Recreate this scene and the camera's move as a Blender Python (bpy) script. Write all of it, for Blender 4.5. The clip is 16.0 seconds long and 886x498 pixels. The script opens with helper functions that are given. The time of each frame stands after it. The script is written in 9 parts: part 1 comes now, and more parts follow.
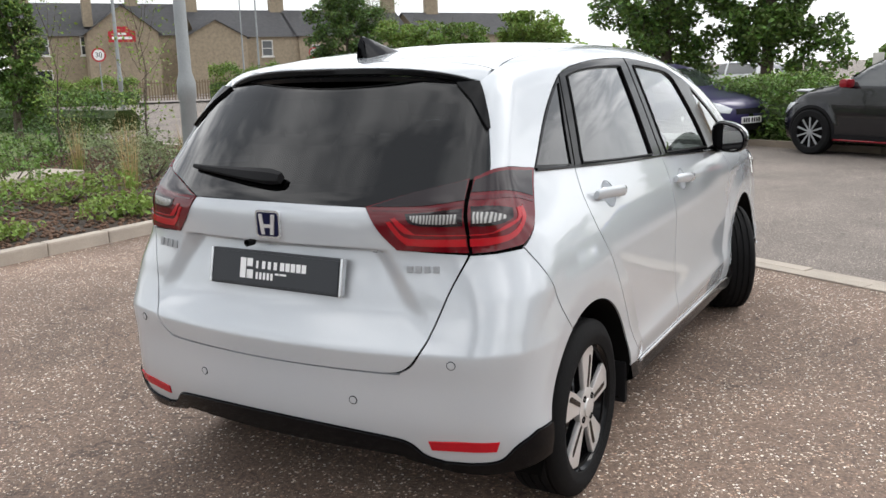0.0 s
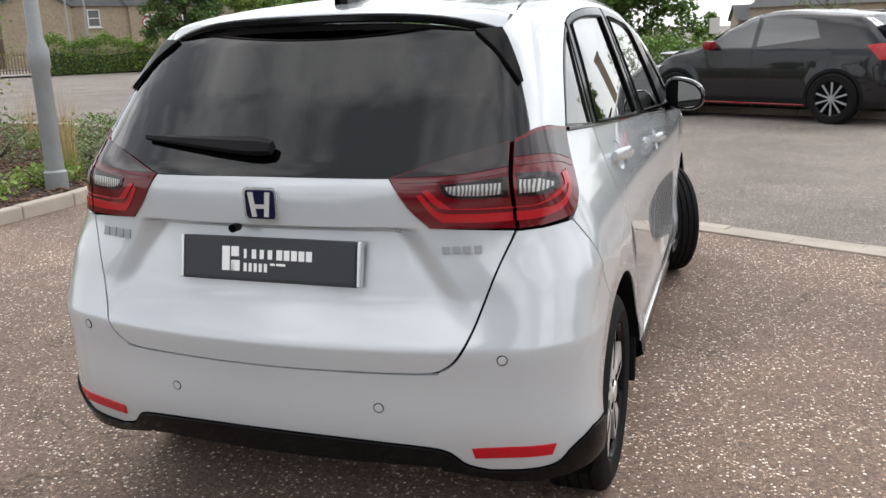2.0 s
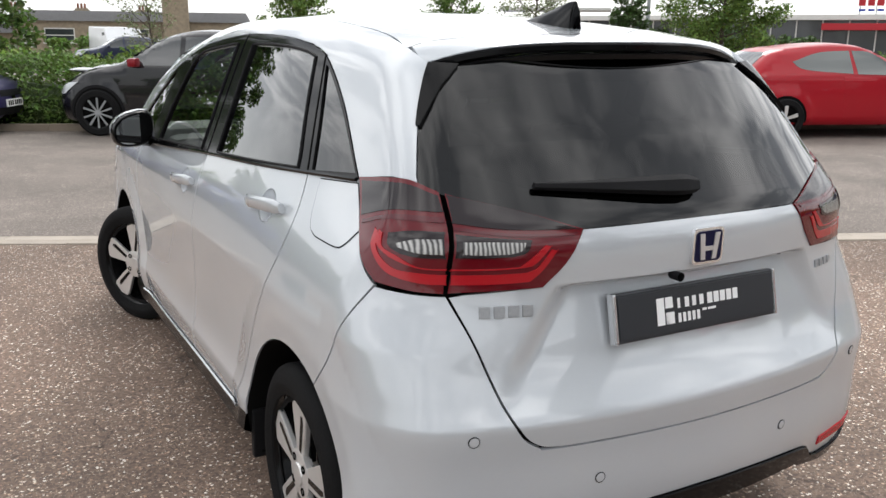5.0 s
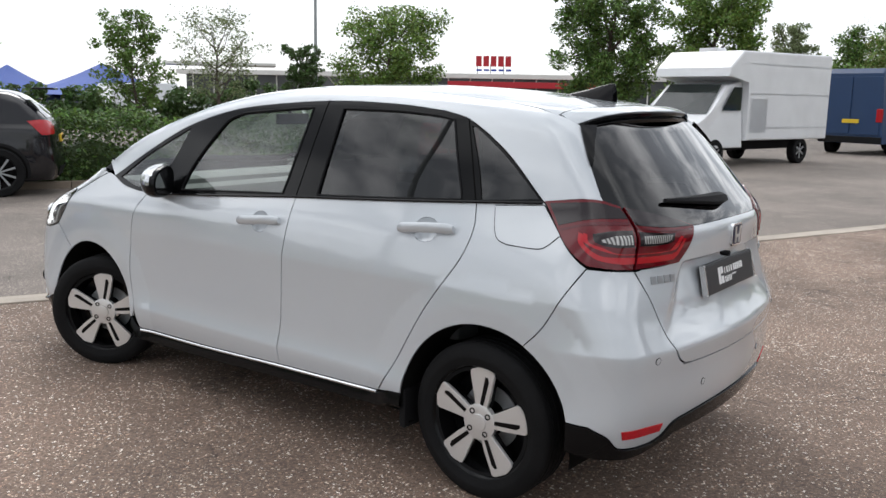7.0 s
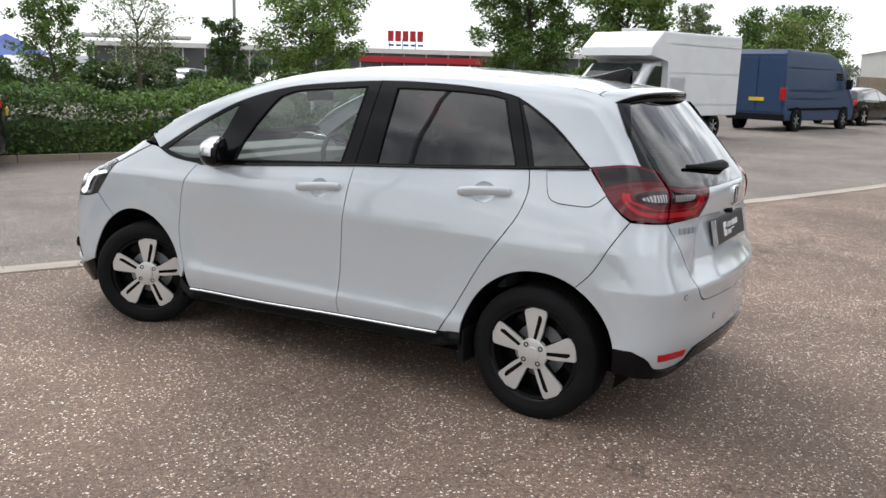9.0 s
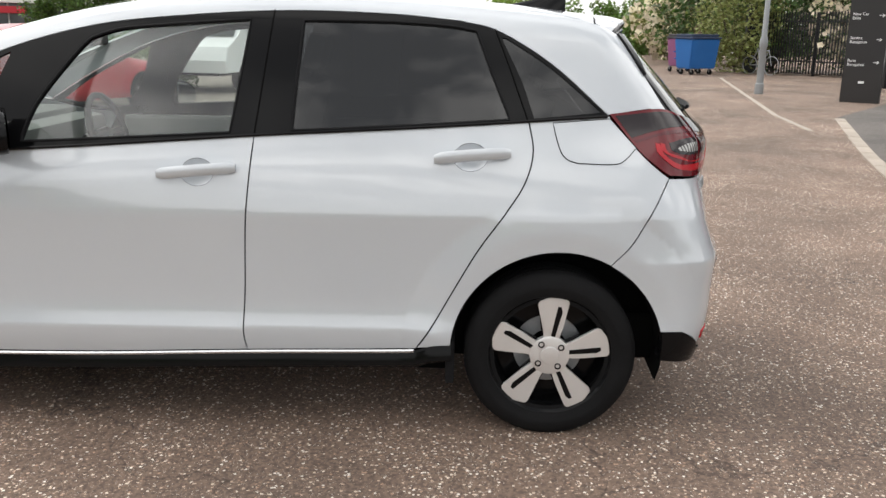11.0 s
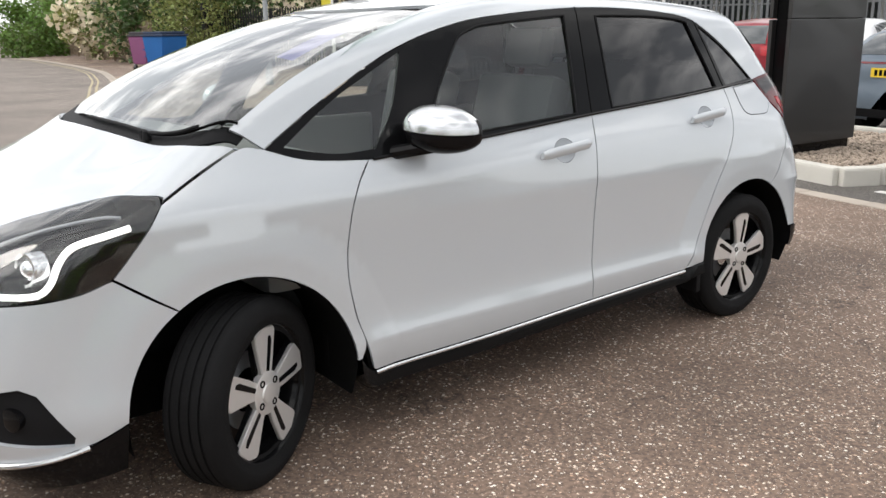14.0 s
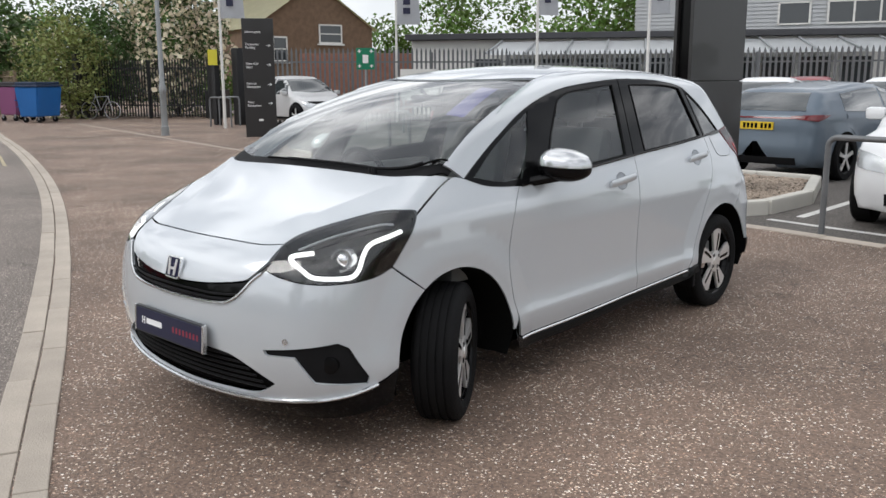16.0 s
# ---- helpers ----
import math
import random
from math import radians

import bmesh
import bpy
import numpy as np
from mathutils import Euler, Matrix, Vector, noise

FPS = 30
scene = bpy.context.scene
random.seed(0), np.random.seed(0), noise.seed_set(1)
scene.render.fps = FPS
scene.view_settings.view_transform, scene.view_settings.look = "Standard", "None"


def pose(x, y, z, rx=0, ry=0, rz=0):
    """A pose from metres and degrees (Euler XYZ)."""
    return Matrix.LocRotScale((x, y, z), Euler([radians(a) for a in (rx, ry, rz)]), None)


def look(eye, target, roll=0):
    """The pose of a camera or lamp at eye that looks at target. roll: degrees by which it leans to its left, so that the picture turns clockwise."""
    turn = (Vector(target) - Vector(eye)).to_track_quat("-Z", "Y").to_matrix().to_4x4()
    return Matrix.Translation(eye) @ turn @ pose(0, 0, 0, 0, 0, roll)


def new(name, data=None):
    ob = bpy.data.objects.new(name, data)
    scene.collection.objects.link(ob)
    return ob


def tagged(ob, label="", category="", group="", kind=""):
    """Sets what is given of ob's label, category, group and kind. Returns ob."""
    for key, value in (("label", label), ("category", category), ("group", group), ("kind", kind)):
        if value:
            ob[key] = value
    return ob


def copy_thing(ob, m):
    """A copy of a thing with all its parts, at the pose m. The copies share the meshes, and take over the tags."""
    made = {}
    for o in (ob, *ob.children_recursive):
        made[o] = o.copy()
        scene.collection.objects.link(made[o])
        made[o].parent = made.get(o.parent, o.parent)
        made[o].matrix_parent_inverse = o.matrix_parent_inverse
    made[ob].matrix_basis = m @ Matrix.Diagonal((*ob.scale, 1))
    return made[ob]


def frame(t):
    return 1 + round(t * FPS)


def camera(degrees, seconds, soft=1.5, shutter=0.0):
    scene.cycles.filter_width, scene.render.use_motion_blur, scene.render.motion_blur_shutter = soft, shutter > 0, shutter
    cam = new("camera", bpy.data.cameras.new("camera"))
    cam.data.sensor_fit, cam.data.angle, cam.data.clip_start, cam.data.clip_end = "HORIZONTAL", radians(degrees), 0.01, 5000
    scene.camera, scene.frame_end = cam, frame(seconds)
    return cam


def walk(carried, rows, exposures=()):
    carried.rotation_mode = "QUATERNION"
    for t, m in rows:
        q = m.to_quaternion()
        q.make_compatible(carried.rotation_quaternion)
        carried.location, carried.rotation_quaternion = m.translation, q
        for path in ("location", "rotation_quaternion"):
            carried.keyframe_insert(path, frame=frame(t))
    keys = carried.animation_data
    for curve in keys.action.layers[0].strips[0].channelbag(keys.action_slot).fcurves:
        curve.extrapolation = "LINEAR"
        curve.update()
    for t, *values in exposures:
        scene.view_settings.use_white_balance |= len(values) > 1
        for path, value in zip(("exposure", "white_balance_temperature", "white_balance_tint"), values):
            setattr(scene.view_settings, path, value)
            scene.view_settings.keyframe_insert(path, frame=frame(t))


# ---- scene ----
cam = camera(54.8, 16.0)
PATH = [
    (0, (1.744, -3.894, 1.448), (0.78, -2.191, 1.037), -1.6),
    (0.5, (1.82, -3.698, 1.429), (0.858, -1.999, 0.996), -1.7),
    (1, (1.822, -3.547, 1.407), (0.893, -1.837, 0.947), -1.9),
    (1.5, (1.501, -3.692, 1.414), (0.69, -1.927, 0.937), -2.1),
    (2, (1.132, -3.762, 1.397), (0.494, -1.93, 0.91), -2.1),
    (2.5, (0.677, -3.746, 1.407), (0.271, -1.851, 0.914), -1.9),
    (3, (0.208, -3.773, 1.414), (0.068, -1.834, 0.946), -1.3),
    (3.5, (-0.215, -3.668, 1.438), (-0.088, -1.734, 0.945), -0.9),
    (4, (-0.687, -3.618, 1.467), (-0.268, -1.724, 0.978), -0.4),
    (4.5, (-1.093, -3.517, 1.459), (-0.411, -1.702, 0.97), 0.3),
    (5, (-1.489, -3.319, 1.464), (-0.555, -1.617, 0.987), 0.5),
    (5.2, (-1.701, -3.285, 1.465), (-0.664, -1.639, 1.0), 0.6),
    (7.3, (-3.484, -2.993, 1.512), (-1.901, -1.822, 1.161), 1.1),
    (7.5, (-3.596, -3.006, 1.519), (-2.006, -1.847, 1.162), 1.1),
    (8, (-3.901, -2.96, 1.517), (-2.291, -1.831, 1.151), 1.0),
    (8.5, (-4.091, -2.896, 1.527), (-2.461, -1.802, 1.144), 1.1),
    (9, (-4.125, -2.814, 1.512), (-2.452, -1.793, 1.112), 1.6),
    (9.5, (-3.999, -2.531, 1.464), (-2.257, -1.641, 1.048), 1.9),
    (9.7, (-3.922, -2.361, 1.461), (-2.15, -1.538, 1.034), 1.9),
    (11.8, (-3.533, -0.091, 1.295), (-1.65, -0.527, 0.78), -0.4),
    (12, (-3.487, 0.109, 1.267), (-1.628, -0.419, 0.751), -0.7),
    (12.5, (-3.388, 0.686, 1.285), (-1.609, -0.067, 0.767), -1.3),
    (13, (-3.362, 1.267, 1.328), (-1.664, 0.346, 0.808), -1.5),
    (13.5, (-3.191, 1.776, 1.38), (-1.572, 0.729, 0.848), -1.3),
    (14, (-3.125, 2.324, 1.4), (-1.587, 1.147, 0.9), -0.8),
    (14.5, (-3.008, 2.776, 1.402), (-1.539, 1.497, 0.947), -0.5),
    (15, (-2.949, 3.245, 1.451), (-1.535, 1.892, 1.036), -0.5),
    (15.5, (-3.043, 3.68, 1.498), (-1.677, 2.274, 1.102), -0.3),
    (16, (-3.183, 3.98, 1.478), (-1.86, 2.532, 1.088), -0.2),
]
EXPOSURES = [(0, 0.67, 6500, 10), (5, 0.64, 6550, 10), (7.5, 0.4, 6350, 10), (8, 0.44, 6350, 10), (9.5, 0.54, 6450, 10), (12, 0.8, 6850, 10), (13.5, 0.82, 6800, 10), (14, 0.7, 6650, 10), (15, 0.34, 6400, 10), (16, 0.27, 6400, 10)]
walk(cam, [(t, look(eye, target, roll)) for t, eye, target, roll in PATH], EXPOSURES)

# ---- light ----
world = bpy.data.worlds.new("sky")
scene.world = world
world.use_nodes = True
wn, wl = world.node_tree.nodes, world.node_tree.links
wn.clear()
w_out, w_bg = wn.new("ShaderNodeOutputWorld"), wn.new("ShaderNodeBackground")
sky, w_mix = wn.new("ShaderNodeTexSky"), wn.new("ShaderNodeMix")
sky.sky_type, sky.sun_disc = "NISHITA", False
sky.sun_elevation, sky.sun_rotation = radians(45), radians(37)
w_co, w_map = wn.new("ShaderNodeTexCoord"), wn.new("ShaderNodeMapping")
w_map.inputs["Location"].default_value = (3.1, 1.7, 0)
cloud, cloud_ramp = wn.new("ShaderNodeTexNoise"), wn.new("ShaderNodeValToRGB")
cloud.inputs["Scale"].default_value, cloud.inputs["Detail"].default_value, cloud.inputs["Roughness"].default_value = 1.5, 9, .58
cloud_ramp.color_ramp.elements[0].position, cloud_ramp.color_ramp.elements[0].color = .43, (4.9, 5.1, 5.4, 1)
cloud_ramp.color_ramp.elements[1].position, cloud_ramp.color_ramp.elements[1].color = .60, (16.0, 16.0, 16.0, 1)
# thin bright haze low over the horizon, heavier broken cloud above
w_sep, w_low, w_haze = wn.new("ShaderNodeSeparateXYZ"), wn.new("ShaderNodeMapRange"), wn.new("ShaderNodeMix")
w_low.inputs["From Min"].default_value, w_low.inputs["From Max"].default_value = .06, .34
w_haze.data_type, w_haze.inputs[6].default_value = "RGBA", (8.2, 8.4, 8.6, 1)
w_mix.data_type, w_mix.inputs[0].default_value = "RGBA", .88
# a flat layer of cloud overhead
w_flat, w_div, w_up = wn.new("ShaderNodeVectorMath"), wn.new("ShaderNodeMath"), wn.new("ShaderNodeMath")
w_flat.operation, w_div.operation, w_up.operation = "SCALE", "DIVIDE", "MAXIMUM"
w_up.inputs[1].default_value, w_div.inputs[0].default_value = .16, 1.0
wl.new(w_co.outputs["Generated"], w_sep.inputs[0]), wl.new(w_sep.outputs["Z"], w_up.inputs[0]), wl.new(w_up.outputs[0], w_div.inputs[1])
wl.new(w_co.outputs["Generated"], w_flat.inputs[0]), wl.new(w_div.outputs[0], w_flat.inputs["Scale"])
wl.new(w_flat.outputs["Vector"], w_map.inputs["Vector"])
wl.new(w_map.outputs["Vector"], cloud.inputs["Vector"])
wl.new(cloud.outputs["Fac"], cloud_ramp.inputs["Fac"])
wl.new(sky.outputs["Color"], w_mix.inputs[6])
wl.new(w_sep.outputs["Z"], w_low.inputs["Value"])
wl.new(w_low.outputs["Result"], w_haze.inputs[0]), wl.new(cloud_ramp.outputs["Color"], w_haze.inputs[7])
# the cloud is thinner, so brighter, round the hidden sun
w_dot, w_side, w_mul = wn.new("ShaderNodeVectorMath"), wn.new("ShaderNodeMapRange"), wn.new("ShaderNodeVectorMath")
w_dot.operation, w_mul.operation, w_dot.inputs[1].default_value = "DOT_PRODUCT", "SCALE", (.42, .57, .71)
w_side.inputs["From Min"].default_value, w_side.inputs["From Max"].default_value = -.7, .9
w_side.inputs["To Min"].default_value, w_side.inputs["To Max"].default_value = .84, 1.06
wl.new(w_co.outputs["Generated"], w_dot.inputs[0]), wl.new(w_dot.outputs["Value"], w_side.inputs["Value"])
wl.new(w_haze.outputs[2], w_mul.inputs[0]), wl.new(w_side.outputs["Result"], w_mul.inputs["Scale"])
wl.new(w_mul.outputs["Vector"], w_mix.inputs[7])
wl.new(w_mix.outputs[2], w_bg.inputs["Color"])
w_bg.inputs["Strength"].default_value = .105
wl.new(w_bg.outputs["Background"], w_out.inputs["Surface"])
sun = new("sun", bpy.data.lights.new("sun", "SUN"))
sun.data.energy, sun.data.angle, sun.data.color = .8, radians(24), (1, .97, .93)
sun.matrix_world = look((9, 12, 15), (0, 0, 0))

# ---- materials ----
def nodes_of(name):
    m = bpy.data.materials.new(name)
    m.use_nodes = True
    return m, m.node_tree.nodes, m.node_tree.links, m.node_tree.nodes["Principled BSDF"]


def plain(name, color, rough=.5, metal=0.0, coat=0.0, vary=.0, scale=8.0, bump=0.0, emit=0.0, alpha_glass=0.0, ior=1.5, island=0.0, spec=.5):
    """A painted, plastic or metal surface, with slow and fine variation of tone and relief."""
    m, n, l, p = nodes_of(name)
    p.inputs["Base Color"].default_value = (*color, 1)
    p.inputs["Specular IOR Level"].default_value = spec
    p.inputs["Roughness"].default_value, p.inputs["Metallic"].default_value = rough, metal
    p.inputs["Coat Weight"].default_value, p.inputs["Coat Roughness"].default_value = coat, .03
    p.inputs["IOR"].default_value, p.inputs["Transmission Weight"].default_value = ior, alpha_glass
    if emit:
        p.inputs["Emission Color"].default_value, p.inputs["Emission Strength"].default_value = (*color, 1), emit
    if vary or bump or island:
        co = n.new("ShaderNodeTexCoord")
        big, fine = n.new("ShaderNodeTexNoise"), n.new("ShaderNodeTexNoise")
        big.inputs["Scale"].default_value, fine.inputs["Scale"].default_value = scale * .18, scale * 6
        big.inputs["Detail"].default_value, fine.inputs["Detail"].default_value = 3, 4
        l.new(co.outputs["Object"], big.inputs["Vector"]), l.new(co.outputs["Object"], fine.inputs["Vector"])
        s = n.new("ShaderNodeMath")
        s.operation = "ADD"
        l.new(big.outputs["Fac"], s.inputs[0]), l.new(fine.outputs["Fac"], s.inputs[1])
        last = s.outputs[0]
        if island:
            for node, out in (("ShaderNodeNewGeometry", "Random Per Island"), ("ShaderNodeObjectInfo", "Random")):
                r, a = n.new(node), n.new("ShaderNodeMath")
                a.operation, a.inputs[1].default_value = "MULTIPLY_ADD", island
                l.new(r.outputs[out], a.inputs[0]), l.new(last, a.inputs[2])
                last = a.outputs[0]
        k = n.new("ShaderNodeMapRange")
        k.inputs["From Min"].default_value, k.inputs["From Max"].default_value = .6, 1.4 + 2 * island
        k.inputs["To Min"].default_value, k.inputs["To Max"].default_value = 1 - vary, 1 + vary
        l.new(last, k.inputs["Value"])
        v = n.new("ShaderNodeVectorMath")
        v.operation, v.inputs[0].default_value = "SCALE", color
        l.new(k.outputs["Result"], v.inputs["Scale"])
        l.new(v.outputs["Vector"], p.inputs["Base Color"])
        if bump:
            b = n.new("ShaderNodeBump")
            b.inputs["Strength"].default_value, b.inputs["Distance"].default_value = bump, .02
            l.new(fine.outputs["Fac"], b.inputs["Height"]), l.new(b.outputs["Normal"], p.inputs["Normal"])
    return m


def clear_glass(name, tint, mirror=1.0, rough=0.0, ior=1.6):
    """A pane: sees through, tinted, and mirrors as glass does."""
    m, n, l, p = nodes_of(name)
    n.remove(p)
    out = n["Material Output"]
    tr, gl, mx, lw = n.new("ShaderNodeBsdfTransparent"), n.new("ShaderNodeBsdfGlossy"), n.new("ShaderNodeMixShader"), n.new("ShaderNodeLayerWeight")
    tr.inputs["Color"].default_value = (*tint, 1)
    gl.inputs["Roughness"].default_value, gl.inputs["Color"].default_value = rough, (mirror, mirror, mirror, 1)
    r0 = ((ior - 1) / (ior + 1)) ** 2
    p5, ma = n.new("ShaderNodeMath"), n.new("ShaderNodeMath")
    p5.operation, p5.inputs[1].default_value = "POWER", 5
    ma.operation, ma.inputs[1].default_value, ma.inputs[2].default_value = "MULTIPLY_ADD", 1 - r0, r0
    lw.inputs["Blend"].default_value = .5
    twice, once, both_ = n.new("ShaderNodeMath"), n.new("ShaderNodeMath"), n.new("ShaderNodeMath")
    twice.operation, once.operation, both_.operation = "MULTIPLY", "ADD", "DIVIDE"
    twice.inputs[1].default_value, once.inputs[1].default_value = 2.0, 1.0
    l.new(lw.outputs["Facing"], p5.inputs[0]), l.new(p5.outputs[0], ma.inputs[0]), l.new(ma.outputs[0], twice.inputs[0]), l.new(ma.outputs[0], once.inputs[0]), l.new(twice.outputs[0], both_.inputs[0]), l.new(once.outputs[0], both_.inputs[1]), l.new(both_.outputs[0], mx.inputs["Fac"])
    l.new(tr.outputs[0], mx.inputs[1]), l.new(gl.outputs[0], mx.inputs[2])
    l.new(mx.outputs[0], out.inputs["Surface"])
    return m


PAINT = plain("pearl_white_paint", (.52, .55, .58), .27, .12, 1.0, .012, 30)
PAINT.node_tree.nodes["Principled BSDF"].inputs["Coat IOR"].default_value = 1.75
BLACK_GLOSS = plain("gloss_black", (.005, .005, .0055), .09, 0, 0, spec=.15)
BLACK_MATT = plain("black_plastic", (.010, .010, .011), .6, 0, 0, .2, 60, .12, spec=.12)
SEAM = plain("seam_black", (.003, .003, .003), .9, spec=.1)
CHROME = plain("chrome", (.84, .85, .86), .14, .85, 0, .02)
SILVER = plain("machined_silver", (.70, .69, .68), .34, .55, .2, .05, 60)
SATIN = plain("satin_silver", (.66, .67, .68), .22, .85, .3)
RUBBER = plain("tyre_rubber", (.010, .010, .0105), .74, 0, 0, .3, 40, .25, spec=.10)
GLASS_DARK = clear_glass("privacy_glass", (.055, .058, .062), ior=1.42)
GLASS_REAR = clear_glass("dark_rear_glass", (.032, .034, .037), ior=1.36)
GLASS_CLEAR = clear_glass("green_tinted_glass", (.88, .93, .90), ior=1.5)
GLASS_SCREEN = clear_glass("laminated_glass", (.72, .78, .75), ior=1.62)
GLASS_LENS = clear_glass("lamp_lens", (.90, .91, .92), ior=1.45)
RED_DARK = plain("dark_red_lens", (.115, .003, .007), .10, 0, .12)
RED_LIT = plain("red_light_bar", (.40, .005, .011), .2, 0, .2)
RED_MID = plain("red_lens_edge", (.085, .004, .009), .15, 0, .2)
SMOKE = plain("smoked_lens", (.016, .010, .011), .08, 0, .12)
LENS_CLEAR, _n, _l, _p = nodes_of("ribbed_clear_lens")
_co, _wave, _ramp = _n.new("ShaderNodeTexCoord"), _n.new("ShaderNodeTexWave"), _n.new("ShaderNodeValToRGB")
_wave.inputs["Scale"].default_value, _wave.inputs["Distortion"].default_value, _wave.inputs["Detail"].default_value = 34, 3.2, 4
_ramp.color_ramp.elements[0].color, _ramp.color_ramp.elements[1].color = (.05, .05, .05, 1), (.50, .49, .47, 1)
_l.new(_co.outputs["Object"], _wave.inputs["Vector"]), _l.new(_wave.outputs["Fac"], _ramp.inputs["Fac"]), _l.new(_ramp.outputs["Color"], _p.inputs["Base Color"])
_p.inputs["Roughness"].default_value, _p.inputs["Metallic"].default_value, _p.inputs["Coat Weight"].default_value = .22, .4, .3
RED_REFLECT = plain("red_reflector", (.50, .006, .016), .25, 0, .1, .15, 90, .3, spec=.3)
CLOTH = plain("seat_cloth", (.075, .077, .08), .9, 0, 0, .08, 60, .03)
DASH = plain("dashboard_grey", (.20, .20, .195), .7, 0, 0, .1, 40, .1)
IVORY = plain("pale_trim", (.55, .54, .50), .7, 0, 0, .06, 30)
PLATE_DARK = plain("dark_grey_plate", (.018, .021, .026), .4)
NAVY = plain("navy_plate", (.012, .014, .045), .35)
BLUE_BADGE = plain("blue_badge", (.005, .006, .035), .3, 0, .1, spec=.15)
WHITE_INK = plain("white_ink", (.85, .85, .85), .5)
RED_INK = plain("red_ink", (.24, .025, .045), .5)
PURPLE = plain("violet_sash", (.07, .05, .30), .5)
MIRROR = plain("mirror_glass", (.8, .8, .8), .01, 1.0)
GREY_METAL = plain("galvanised_steel", (.33, .34, .35), .5, .6, 0, .12, 25, .05)

# ---- the shape of the white hatchback: one smooth surface, g < 0 inside ----
class Curve:
    """A natural cubic curve through a few knots."""

    def __init__(self, *knots):
        k = sorted(knots)
        self.x, self.y = np.array([p[0] for p in k], float), np.array([p[1] for p in k], float)
        n, h = len(k), np.diff(self.x)
        a, b = np.eye(n), np.zeros(n)
        for i in range(1, n - 1):
            a[i, i - 1], a[i, i], a[i, i + 1] = h[i - 1], 2 * (h[i - 1] + h[i]), h[i]
            b[i] = 6 * ((self.y[i + 1] - self.y[i]) / h[i] - (self.y[i] - self.y[i - 1]) / h[i - 1])
        self.m, self.h = np.linalg.solve(a, b), h

    def __call__(self, q):
        q = np.clip(q, self.x[0], self.x[-1])
        i = np.clip(np.searchsorted(self.x, q) - 1, 0, len(self.h) - 1)
        h, a, b = self.h[i], self.x[i + 1] - q, q - self.x[i]
        return (self.m[i] * a**3 + self.m[i + 1] * b**3) / (6 * h) + (self.y[i] / h - self.m[i] * h / 6) * a + (self.y[i + 1] / h - self.m[i + 1] * h / 6) * b


FLANK = Curve((.18, .80), (.27, .824), (.355, .839), (.395, .837), (.44, .831), (.55, .826), (.66, .826), (.80, .830), (.895, .826), (.93, .816), (.97, .800), (1.06, .764), (1.25, .695), (1.44, .622), (1.56, .575))
TAIL = Curve((.20, -1.86), (.30, -1.90), (.42, -1.933), (.55, -1.938), (.644, -1.936), (.69, -1.923), (.76, -1.906), (.80, -1.903), (.93, -1.892), (1.0, -1.896), (1.055, -1.885), (1.10, -1.848), (1.25, -1.715), (1.40, -1.575), (1.46, -1.525), (1.56, -1.44))
NOSE = Curve((.15, 2.06), (.22, 2.13), (.30, 2.165), (.42, 2.185), (.55, 2.185), (.68, 2.165), (.78, 2.125), (.86, 2.06), (.95, 1.93), (1.2, 1.5))
SPINE = Curve((2.2, .70), (2.1, .80), (2.0, .855), (1.95, .880), (1.75, .958), (1.58, 1.022), (1.48, 1.070), (1.4, 1.120), (1.24, 1.222), (.9, 1.372), (.55, 1.474), (.25, 1.530), (0, 1.551), (-.35, 1.557), (-.7, 1.550), (-1.0, 1.530), (-1.32, 1.498), (-1.5, 1.469), (-1.7, 1.43))


def smax(a, b, k):
    h = np.maximum(k - np.abs(a - b), 0) / k
    return np.maximum(a, b) + h * h * k / 4


def step(a, b, q):
    q = np.clip((q - a) / (b - a), 0, 1)
    return q * q * (3 - 2 * q)


